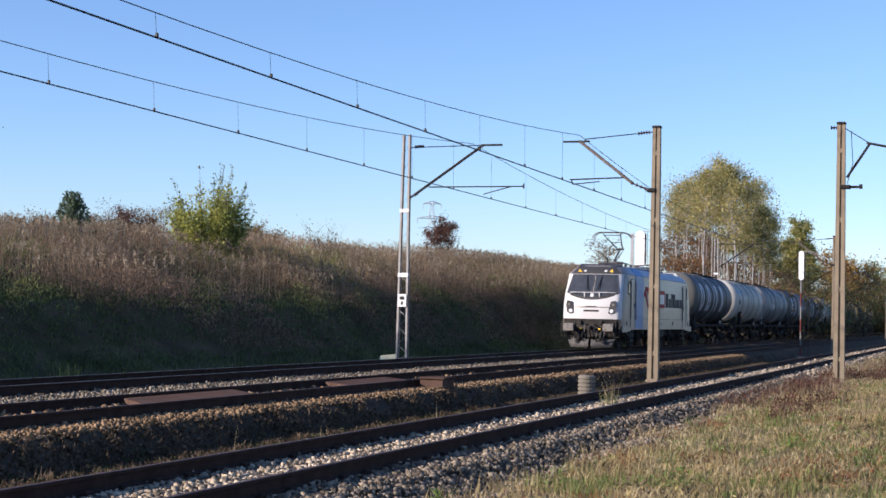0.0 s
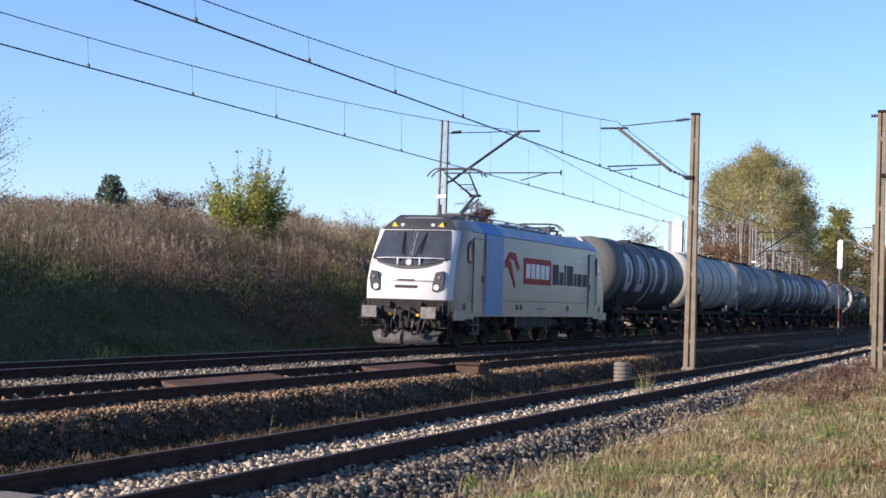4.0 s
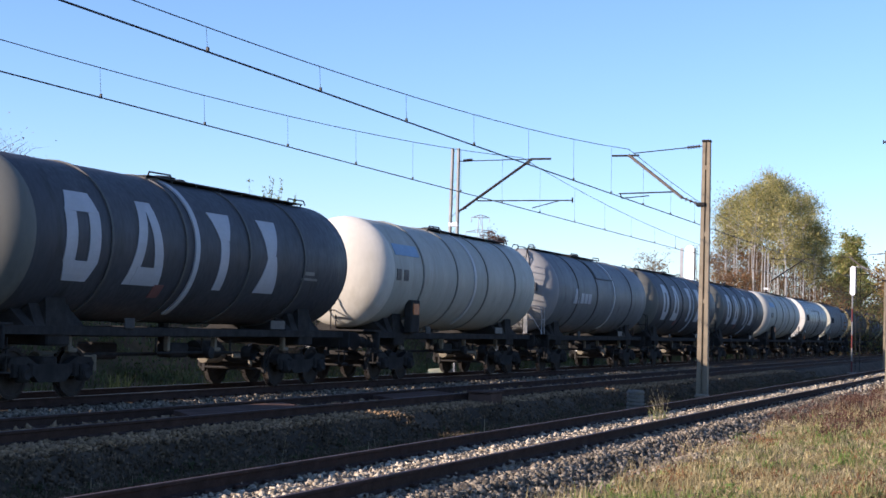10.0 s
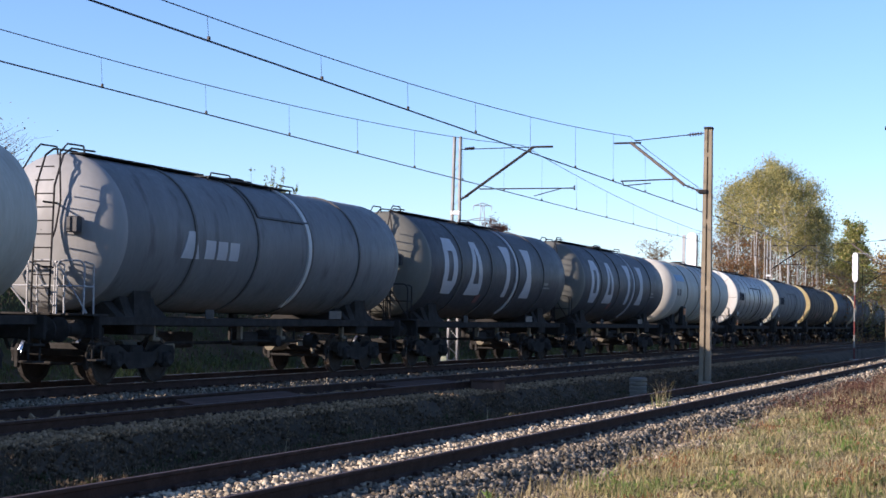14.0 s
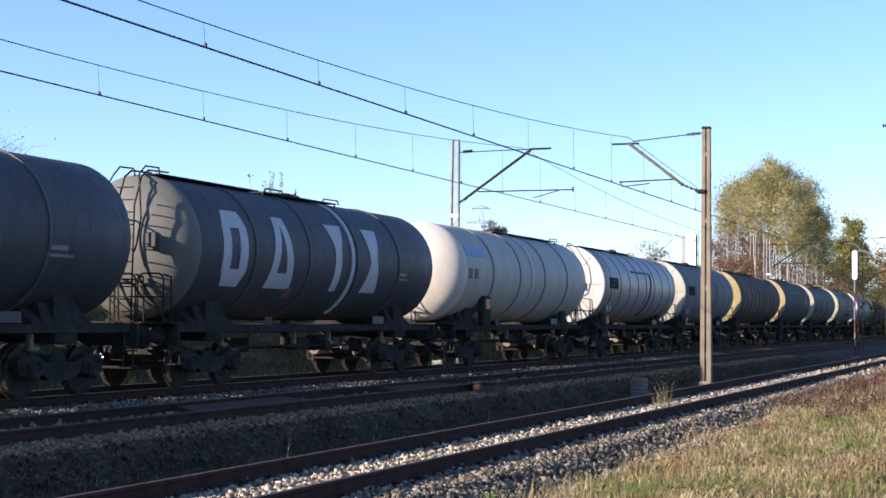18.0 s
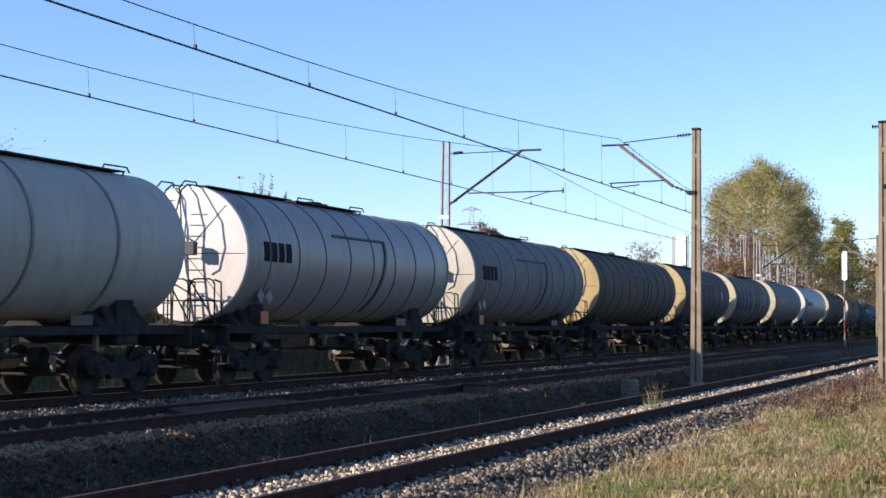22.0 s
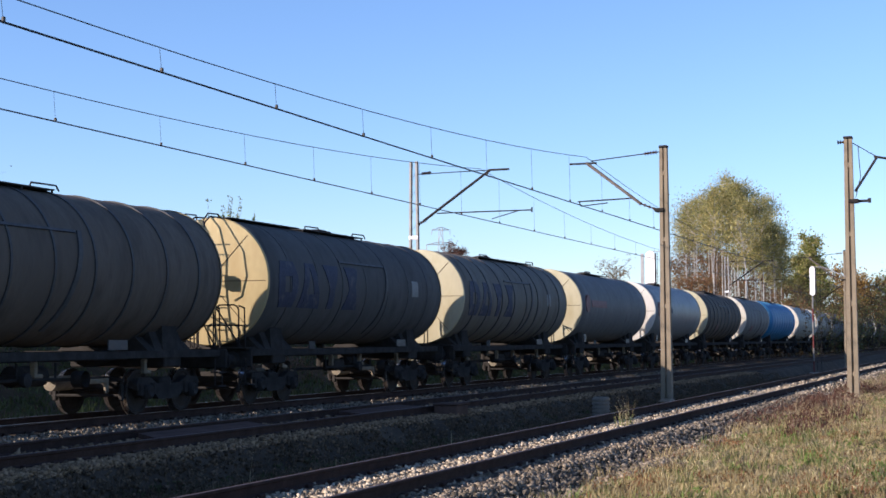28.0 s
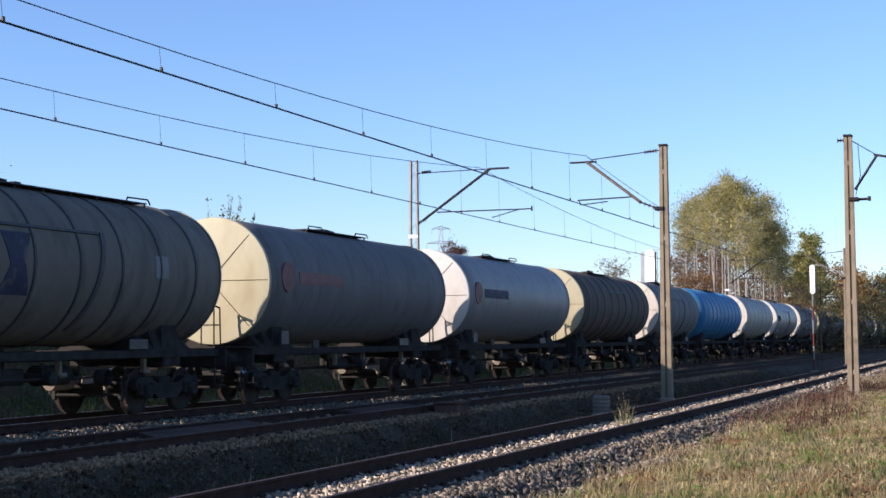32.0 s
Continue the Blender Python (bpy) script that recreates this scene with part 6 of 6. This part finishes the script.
blades("verge_straw", spots(-5.15, 2, 10, 75, 22000, 1.7, verge_edge), 0.1, 0.005, M["strawgrass"], "short straw-coloured autumn grass on the verge", 1.4, 6, 0.1)
brush("verge_mat", spots(-5.0, 2, 10, 60, 6500, 1.7, verge_edge), 0.07, 0.13, M["strawgrass"], "matted dead grass and leaves on the verge", 14, 0.02)
brush("verge_herbs", spots(-4.9, 2, 10, 60, 3200, 1.7, lambda x, y: verge_edge(x, y) and lump(x, y, 0.5, 73) > 0.05), 0.09, 0.12, M["greengrass"], "low green herbs on the verge", 14, 0.02)
blades("verge_green", spots(-5.1, 2, 10, 75, 11000, 1.7, lambda x, y: verge_edge(x, y) and lump(x, y, 0.45, 11) + 0.5 * lump(x, y, 1.6, 12) > 0.16), 0.1, 0.005, M["greengrass"], "patches of short green grass on the verge", 0.8, 6, 0.1)
blades("verge_brown", spots(-5.35, 1.5, 10, 90, 3200, 1.6, patch(0.5, 17, 0.0)), 0.13, 0.008, M["weedbrown"], "brown dead weeds on the verge", 0.6, 5, 0.12)
blades("verge_tall", spots(-5.3, 3, 30, 160, 2500, 1.2, patch(0.3, 19, 0.1)), 0.4, 0.012, M["weedgold"], "taller dry grass along the siding", 0.5, 6, 0.15)
brush("verge_red_brush", spots(-5.5, -3.0, 28, 60, 420, 1.0, patch(0.25, 47, 0.05)), 0.36, 0.2, M["leafred"], "russet dead weeds beside the siding", 52, 0.022)
brush("verge_dead_brush", spots(-5.8, -3.4, 24, 100, 420, 1.0, patch(0.2, 53, 0.0)), 0.3, 0.22, M["weedbrown"], "brown dead weeds beside the siding", 26, 0.025)
blades("verge_tufts_green", spots(-4.9, 1.5, 11, 40, 130, 1.4), 0.24, 0.006, M["greengrass"], "lush green grass tufts on the verge", 0.6, 34, 0.1)
blades("verge_tufts_straw", spots(-5.2, 1.5, 11, 45, 220, 1.4), 0.26, 0.006, M["strawgrass"], "taller straw tufts on the verge", 0.7, 30, 0.12)
brush("verge_green_clumps", spots(-5.0, 1.5, 11, 45, 330, 1.5, patch(0.5, 83, 0.0)), 0.2, 0.13, M["freshgrass"], "fresh green leafy clumps in the verge", 46, 0.024, 1.8, 0, 0.3)
blades("verge_pale_tufts", spots(-4.6, 1.5, 11, 40, 260, 1.4, patch(0.4, 87, 0.05)), 0.2, 0.006, M["palestraw"], "bleached straw tufts in the verge", 1.1, 40, 0.16)
brush("verge_straw_clumps", spots(-4.9, 1.8, 10.5, 48, 420, 1.5, lambda x, y: verge_edge(x, y) and lump(x, y, 0.35, 91) > -0.1), 0.2, 0.2, M["palestraw"], "bushy clumps of bleached straw in the verge", 70, 0.02, 1.6, 0, 0.25)
brush("verge_brown_clumps", spots(-5.0, 1.8, 10.5, 48, 360, 1.5, lambda x, y: verge_edge(x, y) and lump(x, y, 0.35, 97) > 0.0), 0.16, 0.2, M["leafrust"], "orange-brown dead weeds in the verge", 60, 0.018, 1.4, 0, 0.3)
brush("verge_fallen_leaves", spots(-5.2, 1.5, 10, 45, 500, 1.5), 0.04, 0.25, M["leafyellow"], "fallen yellow leaves on the verge", 5, 0.03)
brush("verge_dark_clumps", spots(-5.0, 1.5, 10, 50, 700, 1.5, patch(0.7, 67, 0.1)), 0.14, 0.13, M["weedbrown"], "dark brown clumps of dead leaves in the verge", 24, 0.018)
brush("verge_rust_clumps", spots(-4.9, 0.5, 14, 60, 420, 1.2, patch(0.35, 71, 0.1)), 0.18, 0.16, M["leafrust"], "rust-coloured dead weeds in the verge", 24, 0.02)
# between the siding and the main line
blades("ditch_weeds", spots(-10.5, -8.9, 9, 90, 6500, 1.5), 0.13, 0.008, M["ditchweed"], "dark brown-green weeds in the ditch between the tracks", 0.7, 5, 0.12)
def on_slope(x0, x1, n):
    p = spots(x0, x1, 9, 80, n, 1.5)
    p[:, 2] = [max(z, bed_z(x) - 0.02) for x, y, z in p]
    return p


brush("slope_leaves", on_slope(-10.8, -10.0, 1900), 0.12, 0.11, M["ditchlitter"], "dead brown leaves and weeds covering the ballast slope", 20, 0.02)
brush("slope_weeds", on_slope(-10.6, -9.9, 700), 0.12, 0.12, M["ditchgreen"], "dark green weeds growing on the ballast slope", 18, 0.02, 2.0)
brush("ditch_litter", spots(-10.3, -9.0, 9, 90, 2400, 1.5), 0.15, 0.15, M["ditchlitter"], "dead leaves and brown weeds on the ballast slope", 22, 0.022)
blades("ditch_straw", spots(-10.6, -8.9, 9, 90, 260, 1.4, patch(0.5, 23, 0.0)), 0.22, 0.007, M["weedgold"], "dry grass stalks between the tracks", 0.5, 4, 0.1)
blades("rail_tuft", np.array([(-7.42 + 0.05 * i, 31.2 + 0.1 * i, -0.4) for i in range(4)]), 0.75, 0.004, M["palestraw"], "dry grass tuft between the siding rails", 0.4, 7, 0.07)
blades("rail_green_tuft", np.array([(-7.42 + 0.05 * i, 31.2 + 0.1 * i, -0.4) for i in range(4)]), 0.4, 0.005, M["greengrass"], "green grass tuft between the siding rails", 0.5, 12, 0.08)
blades("siding_grass", spots(-8.4, -4.9, 53, 130, 900, 1.1, patch(0.3, 101, -0.1)), 0.28, 0.009, M["greengrass"], "green grass growing over the siding", 0.6, 9, 0.16)
blades("siding_straw", spots(-8.4, -4.9, 53, 130, 700, 1.1, patch(0.3, 103, -0.1)), 0.32, 0.008, M["palestraw"], "pale straw growing over the siding", 0.6, 9, 0.16)
blades("lone_stalks", np.array([(-9.0, 17.6, -0.6), (-9.0, 20.5, -0.6), (-8.9, 25.0, -0.6), (-8.8, 36.0, -0.6), (-9.1, 40.0, -0.6)]), 0.65, 0.006, M["palestraw"], "lone dry stalks beside the siding", 0.15, 2, 0.05)
# the bank
blades("bank_grass", spots(-26.5, -20.2, 14, 120, 10000, 1.2), 0.17, 0.018, M["weedgreen"], "dark green grass on the railway bank", 0.7, 6, 0.2)
brush("bank_brown_brush", spots(-34, -23.6, 14, 140, 11000, 1.15, patch(0.3, 29, -0.1)), 1.0, 0.26, M["weedbrown"], "bushy brown weeds on the upper bank", 40, 0.027, 2.6, 0, 0.4)
brush("bank_gold_brush", spots(-40, -24.8, 14, 150, 10500, 1.15, patch(0.3, 31, 0.0)), 1.2, 0.22, M["weedgold"], "golden goldenrod gone to seed on the bank", 38, 0.028, 3.0, 0, 0.4)
brush("bank_green_brush", spots(-31, -23.4, 14, 130, 7000, 1.15, patch(0.22, 37, 0.05)), 0.8, 0.28, M["leafolive"], "olive green weeds on the bank", 34, 0.028, 2.0, 0, 0.45)
brush("bank_shade_brush", spots(-26, -22.2, 42, 130, 2600, 1.1, patch(0.15, 39, -0.1)), 0.6, 0.3, M["weedbrown"], "brown weeds on the lower bank", 30, 0.03, 2.0)
brush("bank_low_brush", spots(-27, -21.5, 14, 130, 2200, 1.15, patch(0.2, 43, 0.05)), 0.4, 0.3, M["weedgreen"], "low dark green plants on the bank", 26)
brush("bank_plumes", spots(-36, -24.2, 14, 130, 3200, 1.15), 0.35, 0.05, M["weedpale"], "pale feathery seed plumes standing on the bank", 22, 0.03, 3.5, 0.95, 0.35)
blades("bank_stalks", spots(-36, -24.5, 14, 140, 6000, 1.15), 1.2, 0.007, M["weedgold"], "thin dry stalks standing on the bank", 0.2, 4, 0.2)
brush("field_gold", spots(-110, -38, 20, 280, 3200), 1.0, 0.6, M["weedgold"], "golden dry weeds in the field behind the bank", 34, 0.05)
brush("field_brown", spots(-110, -38, 20, 280, 4500, 1.0, patch(0.06, 41, 0)), 1.2, 0.6, M["weedbrown"], "brown weeds in the field behind the bank", 34, 0.05)
blades("foot_tufts", np.array([(-20.4, 31.0, -0.4), (-20.5, 31.4, -0.4), (-20.3, 30.6, -0.4), (-20.4, 31.2, -0.4), (-20.6, 24.0, -0.4)]), 0.55, 0.012, M["greengrass"], "bright green grass tuft at the bank's foot", 0.5, 12, 0.12)


def leaves(centres, n, spread, size, material, parent, name="crown"):
    """Many small leaves round the given centres."""
    c = np.asarray(centres)
    i = rng.integers(0, len(c), n)
    d = rng.normal(0, 1, (n, 3))
    p = c[i] + d * spread * rng.uniform(0.3, 1.0, (n, 1))
    u = rng.normal(0, 1, (n, 3))
    u /= np.linalg.norm(u, axis=1)[:, None]
    w = np.cross(u, rng.normal(0, 1, (n, 3)))
    w /= np.linalg.norm(w, axis=1)[:, None]
    s = (size * rng.uniform(0.6, 1.4, n))[:, None]
    v = np.stack([p - u * s, p + w * s * 0.6, p + u * s, p - w * s * 0.6], 1)
    f = (4 * np.arange(n))[:, None] + np.array([[0, 1, 2, 3]])
    ob = bulk(name, v.reshape(-1, 3), f, material)
    ob.parent = parent
    return ob


def tree(x, y, base, h, crown0, r, material, bark, n, size, label, name="tree", stems=1, leaf=True, category="tree", shape=0.5, twigs=26, trunk=None, rise=1.0, cone=False, spread=0.24):
    """Trunk, limbs and a crown of many leaves with an uneven outline."""
    t = empty(name, label, category, at=pose(x, y, base))
    tips = []
    tr = trunk or 0.012 * h + 0.02
    for k in range(stems):
        a0 = rng.uniform(0, 6.28)
        off = 0 if stems == 1 else r * 0.28
        foot = Vector((off * math.cos(a0 + k * 2.4) * 0.4, off * math.sin(a0 + k * 2.4) * 0.4, -0.15))
        top = Vector((off * math.cos(a0 + k * 2.4) * 1.8, off * math.sin(a0 + k * 2.4) * 1.8, h * (rng.uniform(0.6, 1.0) if cone else rng.uniform(0.86, 0.97))))
        bend = Vector((rng.normal(0, 0.03) * h, rng.normal(0, 0.03) * h, 0))
        pts = [foot.lerp(top, f) + bend * math.sin(f * 3.1) for f in (0, 0.2, 0.4, 0.6, 0.8, 1.0)]
        g = Geo()
        for i in range(5):
            g.tube(pts[i], pts[i + 1], tr * (1 - 0.18 * i), tr * (1 - 0.18 * (i + 1)), 8)
        part("trunk", g, bark, t, smooth=60)
        g = Geo()
        for i in range(twigs):
            f = rng.uniform(crown0, 0.98)
            p = foot.lerp(top, f) + bend * math.sin(f * 3.1)
            e = (f - crown0) / (1 - crown0)
            reach = r * (math.sin(math.pi * min(1, e * (1 - shape) + shape * 0.5 + 0.08)) ** 0.8) * rng.uniform(0.45, 1.05)
            if cone:
                reach *= 1.1 - 0.85 * e
            a = rng.uniform(0, 6.28)
            q = p + Vector((math.cos(a) * reach, math.sin(a) * reach, reach * rng.uniform(0.35, 0.9) * rise))
            m = p.lerp(q, 0.5) + Vector((0, 0, -0.06 * reach))
            g.tube(p, m, tr * 0.32, tr * 0.2, 5, False).tube(m, q, tr * 0.2, tr * 0.06, 5, False)
            tips += [q, p.lerp(q, 0.75), p.lerp(q, 0.5)]
            for _ in range(3):
                b = p.lerp(q, rng.uniform(0.4, 0.95))
                e2 = b + Vector((rng.normal(0, 0.22), rng.normal(0, 0.22), rng.uniform(0.05, 0.35))) * reach
                g.tube(b, e2, tr * 0.09, tr * 0.03, 4, False)
                tips.append(e2)
        tagged(part("branchwork", g, bark, t), kind="stuff")
    if leaf:
        mats = material if isinstance(material, (list, tuple)) else [material]
        for m in mats:
            leaves([tuple(p) for p in tips], n // len(mats), r * spread, size, m, t)
    return t


def at_sight(az, dist):
    return -dist * math.sin(radians(az)), dist * math.cos(radians(az))


def grown(az, dist, h, *rest, **more):
    x, y = at_sight(az, dist)
    return tree(x, y, ground_z(x, y), h, *rest, **more)


def willow(x, y, h, r):
    """A young willow: many slender upright shoots from one stool, each set with narrow leaves."""
    t = empty("willow_bush", "young willow with olive green leaves on the bank", "bush", at=pose(x, y, ground_z(x, y)))
    low, high = [], []
    for k in range(34):
        a, out = rng.uniform(0, 6.28), r * rng.uniform(0.1, 1.0) ** 0.7
        top = h * (1.02 - 0.42 * (out / r) ** 2) * rng.uniform(0.72, 1.0)
        pts = [Vector((math.cos(a) * out * f ** 0.7, math.sin(a) * out * f ** 0.7, top * f - 0.1)) for f in (0, 0.25, 0.5, 0.75, 1.0)]
        g = Geo()
        for i in range(4):
            g.tube(pts[i], pts[i + 1], 0.022 - 0.005 * i, 0.017 - 0.005 * i, 5, False)
        part("shoot", g, M["bark"], t)
        for i in range(4):
            for f in np.linspace(0, 1, 9):
                (high if i > 2 else low).append(tuple(pts[i].lerp(pts[i + 1], float(f))))
    leaves(low, 13000, 0.28, 0.055, M["bushgreen"], t)
    leaves(low, 9000, 0.24, 0.05, M["leafolive"], t)
    leaves(low, 6000, 0.24, 0.05, M["bushgreen"], t)
    leaves(high, 1500, 0.07, 0.04, M["leafolive"], t)


def young_pine(x, y, h):
    """A small pine: whorls of up-turned branches with dense needles and a tall leading shoot."""
    t = empty("young_pine", "small dark green pine on the bank", "pine", at=pose(x, y, ground_z(x, y)))
    part("trunk", Geo().tube((0, 0, -0.1), (0, 0, h), 0.05, 0.012, 7), M["bark"], t)
    pts = [(0, 0, z) for z in np.linspace(h * 0.7, h, 14)]
    for k in range(7):
        z, reach = h * (0.16 + 0.115 * k), 0.85 * (1 - 0.12 * k)
        for i in range(7):
            a = 6.28 * i / 7 + k * 0.5 + rng.normal(0, 0.15)
            c, d = math.cos(a), math.sin(a)
            run = [(0, 0, z), (c * reach * 0.6, d * reach * 0.6, z + 0.12), (c * reach, d * reach, z + 0.3), (c * reach * 1.04, d * reach * 1.04, z + 0.55)]
            part("branch", Geo().pipe(run, 0.012, 5), M["bark"], t)
            for p, q in zip(run[:-1], run[1:]):
                pts += [tuple(Vector(p).lerp(Vector(q), f)) for f in (0.3, 0.6, 0.9)]
    leaves(pts, 6500, 0.07, 0.045, M["needle"], t)


# birches and other trees past the far end
BIRCH = "tall birch with white bark and yellowing autumn leaves"
birches = []
for i in range(22):
    f = i / 21
    az = 10.9 - 3.6 * f + rng.normal(0, 0.08)
    top = 12.0 + 4.0 * min(1, 0.1 + 2.2 * f, (1.12 - f) * 3.5) + rng.normal(0, 0.4) + (0.9 if 0.45 < f < 0.9 else 0)
    birches.append((az, 146 + rng.uniform(0, 24), top, rng.uniform(1.5, 2.2), 3000 if f < 0.25 else 4600))
for az, dist, h, r, n in birches:
    grown(az, dist, h - 1.0, 0.54, r, [M["leafyellow"], M["leafyellow"], M["leafolive"]], M["birch"], n, 0.075, BIRCH, name="birch_tree", shape=0.25, twigs=30, trunk=0.075, rise=1.5, spread=0.3)
for az, dist, h in ((9.75, 137, 12.5), (9.0, 136, 13.4), (8.85, 138, 13.2)):
    grown(az, dist, h, 0.66, 1.2, M["leafyellow"], M["birch"], 700, 0.09, "slender birch with a bare white trunk", name="birch_tree", shape=0.25, twigs=18, trunk=0.1, rise=1.6)
for az, dist, h, r in ((6.75, 190, 12.6, 2.0), (6.45, 195, 15.0, 2.4), (6.05, 200, 13.6, 2.2)):
    grown(az, dist, h, 0.2, r, [M["leafgreen"], M["leafyellow"]], M["bark"], 9500, 0.125, "broadleaf tree turning from green to yellow", name="roadside_tree", shape=0.4, twigs=34)
for az, dist, h, r, mat in ((5.2, 240, 12.5, 3.6, "leafgold"), (4.7, 235, 12, 3.6, "leafgold"), (4.0, 245, 11.0, 4.2, "leafgreen"), (3.4, 250, 5.5, 4.2, "leafbrown"), (2.7, 255, 9, 4.5, "leafgreen"), (2.0, 260, 9, 4.5, "leafbrown"), (1.2, 262, 9, 4.5, "leafgreen")):
    grown(az, dist, h, 0.15, r, [M[mat], M["leafbrown"]], M["bark"], 5500, 0.16, "autumn tree at the wood's edge", name="wood_tree", shape=0.4, twigs=30)
# golden trees added out of view on the near side, for the train's glossy paint to mirror
for i in range(9):
    x, y = 26 + 5 * (i % 2) + 0.05 * i * i, 40 + 19 * i
    tree(x, y, ground_z(x, y), 8.5 + 1.3 * ((i * 5) % 4), 0.12, 5.2, [M["leafgold"], M["leafbrown"]], M["bark"], 4200, 0.2, "unseen golden tree added for the train's reflection", name="wood_tree", shape=0.4, twigs=24)
# understorey beneath the birches
for az, dist, h, r in ((10.4, 138, 3.6, 2.2), (9.5, 136, 3.6, 2.2), (8.6, 137, 4.2, 2.3), (7.6, 140, 4.6, 2.4), (6.8, 150, 4.6, 2.4), (6.0, 160, 4.6, 2.6), (5.2, 175, 5.0, 2.8),
                       (10.9, 180, 6.0, 2.6), (10.3, 178, 7.0, 2.8), (9.7, 180, 7.5, 2.8), (9.1, 178, 7.5, 2.8), (8.4, 180, 8.0, 2.8), (7.8, 178, 8.0, 2.8), (7.1, 182, 7.0, 2.8), (6.5, 176, 7.0, 2.8), (5.6, 184, 7.0, 3.0), (4.9, 190, 7.0, 3.0), (4.2, 195, 7.0, 3.0)):
    grown(az, dist, h, 0.08, r, [M["leafbrown"], M["leafolive"]] if az < 7 else [M["leafbrown"], M["leafrust"]], M["greytwig"], 3200, 0.1, "brown autumn shrub below the birches", name="shrub", stems=3, category="shrub", shape=0.6, twigs=12)
grown(13.45, 165, 4.3, 0.08, 1.7, M["leafbrown"], M["bark"], 1500, 0.08, "brown shrub beside the tall signal", name="shrub", stems=4, category="shrub", shape=0.6, twigs=12)
for i in range(16):
    grown(11.2 - 0.3 * i + rng.normal(0, 0.1), 150 + rng.uniform(0, 22), rng.uniform(6.5, 9.5), 0.2, 1.5, M["leafbrown"], M["greytwig"], 500, 0.06, "bare sapling with fine grey twigs under the birches", name="bare_sapling", shape=0.4, twigs=44, trunk=0.05, rise=1.8)
# on the bank
willow(*at_sight(28.3, 62), 4.5, 2.1)
young_pine(*at_sight(33.25, 60), 2.05)
grown(19.7, 100, 2.6, 0.1, 1.2, M["leafred"], M["bark"], 9000, 0.045, "russet-leaved tree on the bank", name="russet_tree", category="tree", stems=2, shape=0.7, twigs=22, spread=0.17)
grown(24.0, 70, 1.7, 0.1, 1.0, M["leafbrown"], M["greytwig"], 200, 0.04, "nearly bare shrub on the bank", name="bare_shrub", stems=7, category="shrub", twigs=12, rise=1.6, trunk=0.02)
for az, dist, h in ((38.0, 52, 4.4), (39.6, 54, 5.0), (41.5, 50, 4.4), (43.5, 52, 4.6)):
    grown(az, dist, h, 0.1, 1.7, M["leafbrown"], M["bark"], 700, 0.035, "leafless tree with fine grey twigs", name="bare_tree", stems=4, twigs=34, shape=0.6, trunk=0.05)
for az, dist, h, m in ((36.0, 90, 1.6, "leafbrown"), (34.5, 95, 1.8, "leafbrown"), (32.5, 92, 2.1, "leafbrown"), (31.5, 96, 2.5, "leafred"), (30.6, 98, 2.3, "leafbrown"), (27.0, 100, 1.6, "leafbrown"), (26.2, 96, 1.4, "leafbrown")):
    grown(az, dist, h - 0.35, 0.05, 1.6, M[m], M["bark"], 6500, 0.042, "brown autumn shrub behind the bank", name="field_shrub", stems=3, category="shrub", shape=0.7, twigs=12, spread=0.15)


def pylon(az, dist, h):
    """A far lattice power pylon with two cross arms."""
    x, y = at_sight(az, dist)
    p = empty("power_pylon", "distant grey lattice power pylon", "pylon", at=pose(x, y, 0, 0, 0, 20))
    for sx in (-1, 1):
        for sy in (-1, 1):
            part("leg", Geo().tube((sx * 3.2, sy * 3.2, 0), (sx * 0.7, sy * 0.7, h), 0.16, 0.12, 5), M["galv"], p)
    g = Geo()
    n = 9
    for i in range(n):
        a, b = i / n, (i + 1) / n
        ra, rb = 3.2 - 2.5 * a, 3.2 - 2.5 * b
        for sy in (-1, 1):
            g.tube((-ra, sy * ra, h * a), (rb, sy * rb, h * b), 0.08, n=4).tube((ra, sy * ra, h * a), (-rb, sy * rb, h * b), 0.08, n=4)
            g.tube((sy * ra, -ra, h * a), (sy * rb, rb, h * b), 0.08, n=4).tube((sy * ra, ra, h * a), (sy * rb, -rb, h * b), 0.08, n=4)
    part("bracing", g, M["galv"], p)
    for z, w in ((0.86, 6.0), (0.985, 3.8)):
        g = Geo()
        for s in (-1, 1):
            for sy in (-0.7, 0.7):
                g.tube((s * w, 0, h * z), (0, sy, h * z), 0.13, n=4).tube((s * w, 0, h * z), (0, sy, h * z + 1.2), 0.11, n=4)
                for i in range(1, 5):
                    u = i / 5
                    g.tube((s * w * u, sy * (1 - u), h * z), (s * w * u, sy * (1 - u), h * z + 1.2 * (1 - u)), 0.07, n=4)
            g.tube((s * w, 0, h * z), (s * w, 0, h * z - 2.0), 0.12, n=4)
        part("cross_arm", g, M["galv"], p)


pylon(20.0, 640, 49)


def motions():
    """The train rolls past; every wheelset turns on its axle."""
    for thing, y in MOVING:
        walk(thing, [(0.5 * i, pose(X_TRAIN, y - run, 0)) for i, run in enumerate(RUN)])
    steps = [i / 10 for i in range(321)]
    run = [float(np.interp(t, [0.5 * i for i in range(len(RUN))], RUN)) for t in steps]
    for w, y, z, r in sorted(TURNING, key=lambda k: -k[3])[:76]:
        walk(w, [(t, pose(0, y, z, math.degrees(s / r))) for t, s in zip(steps, run)])


motions()
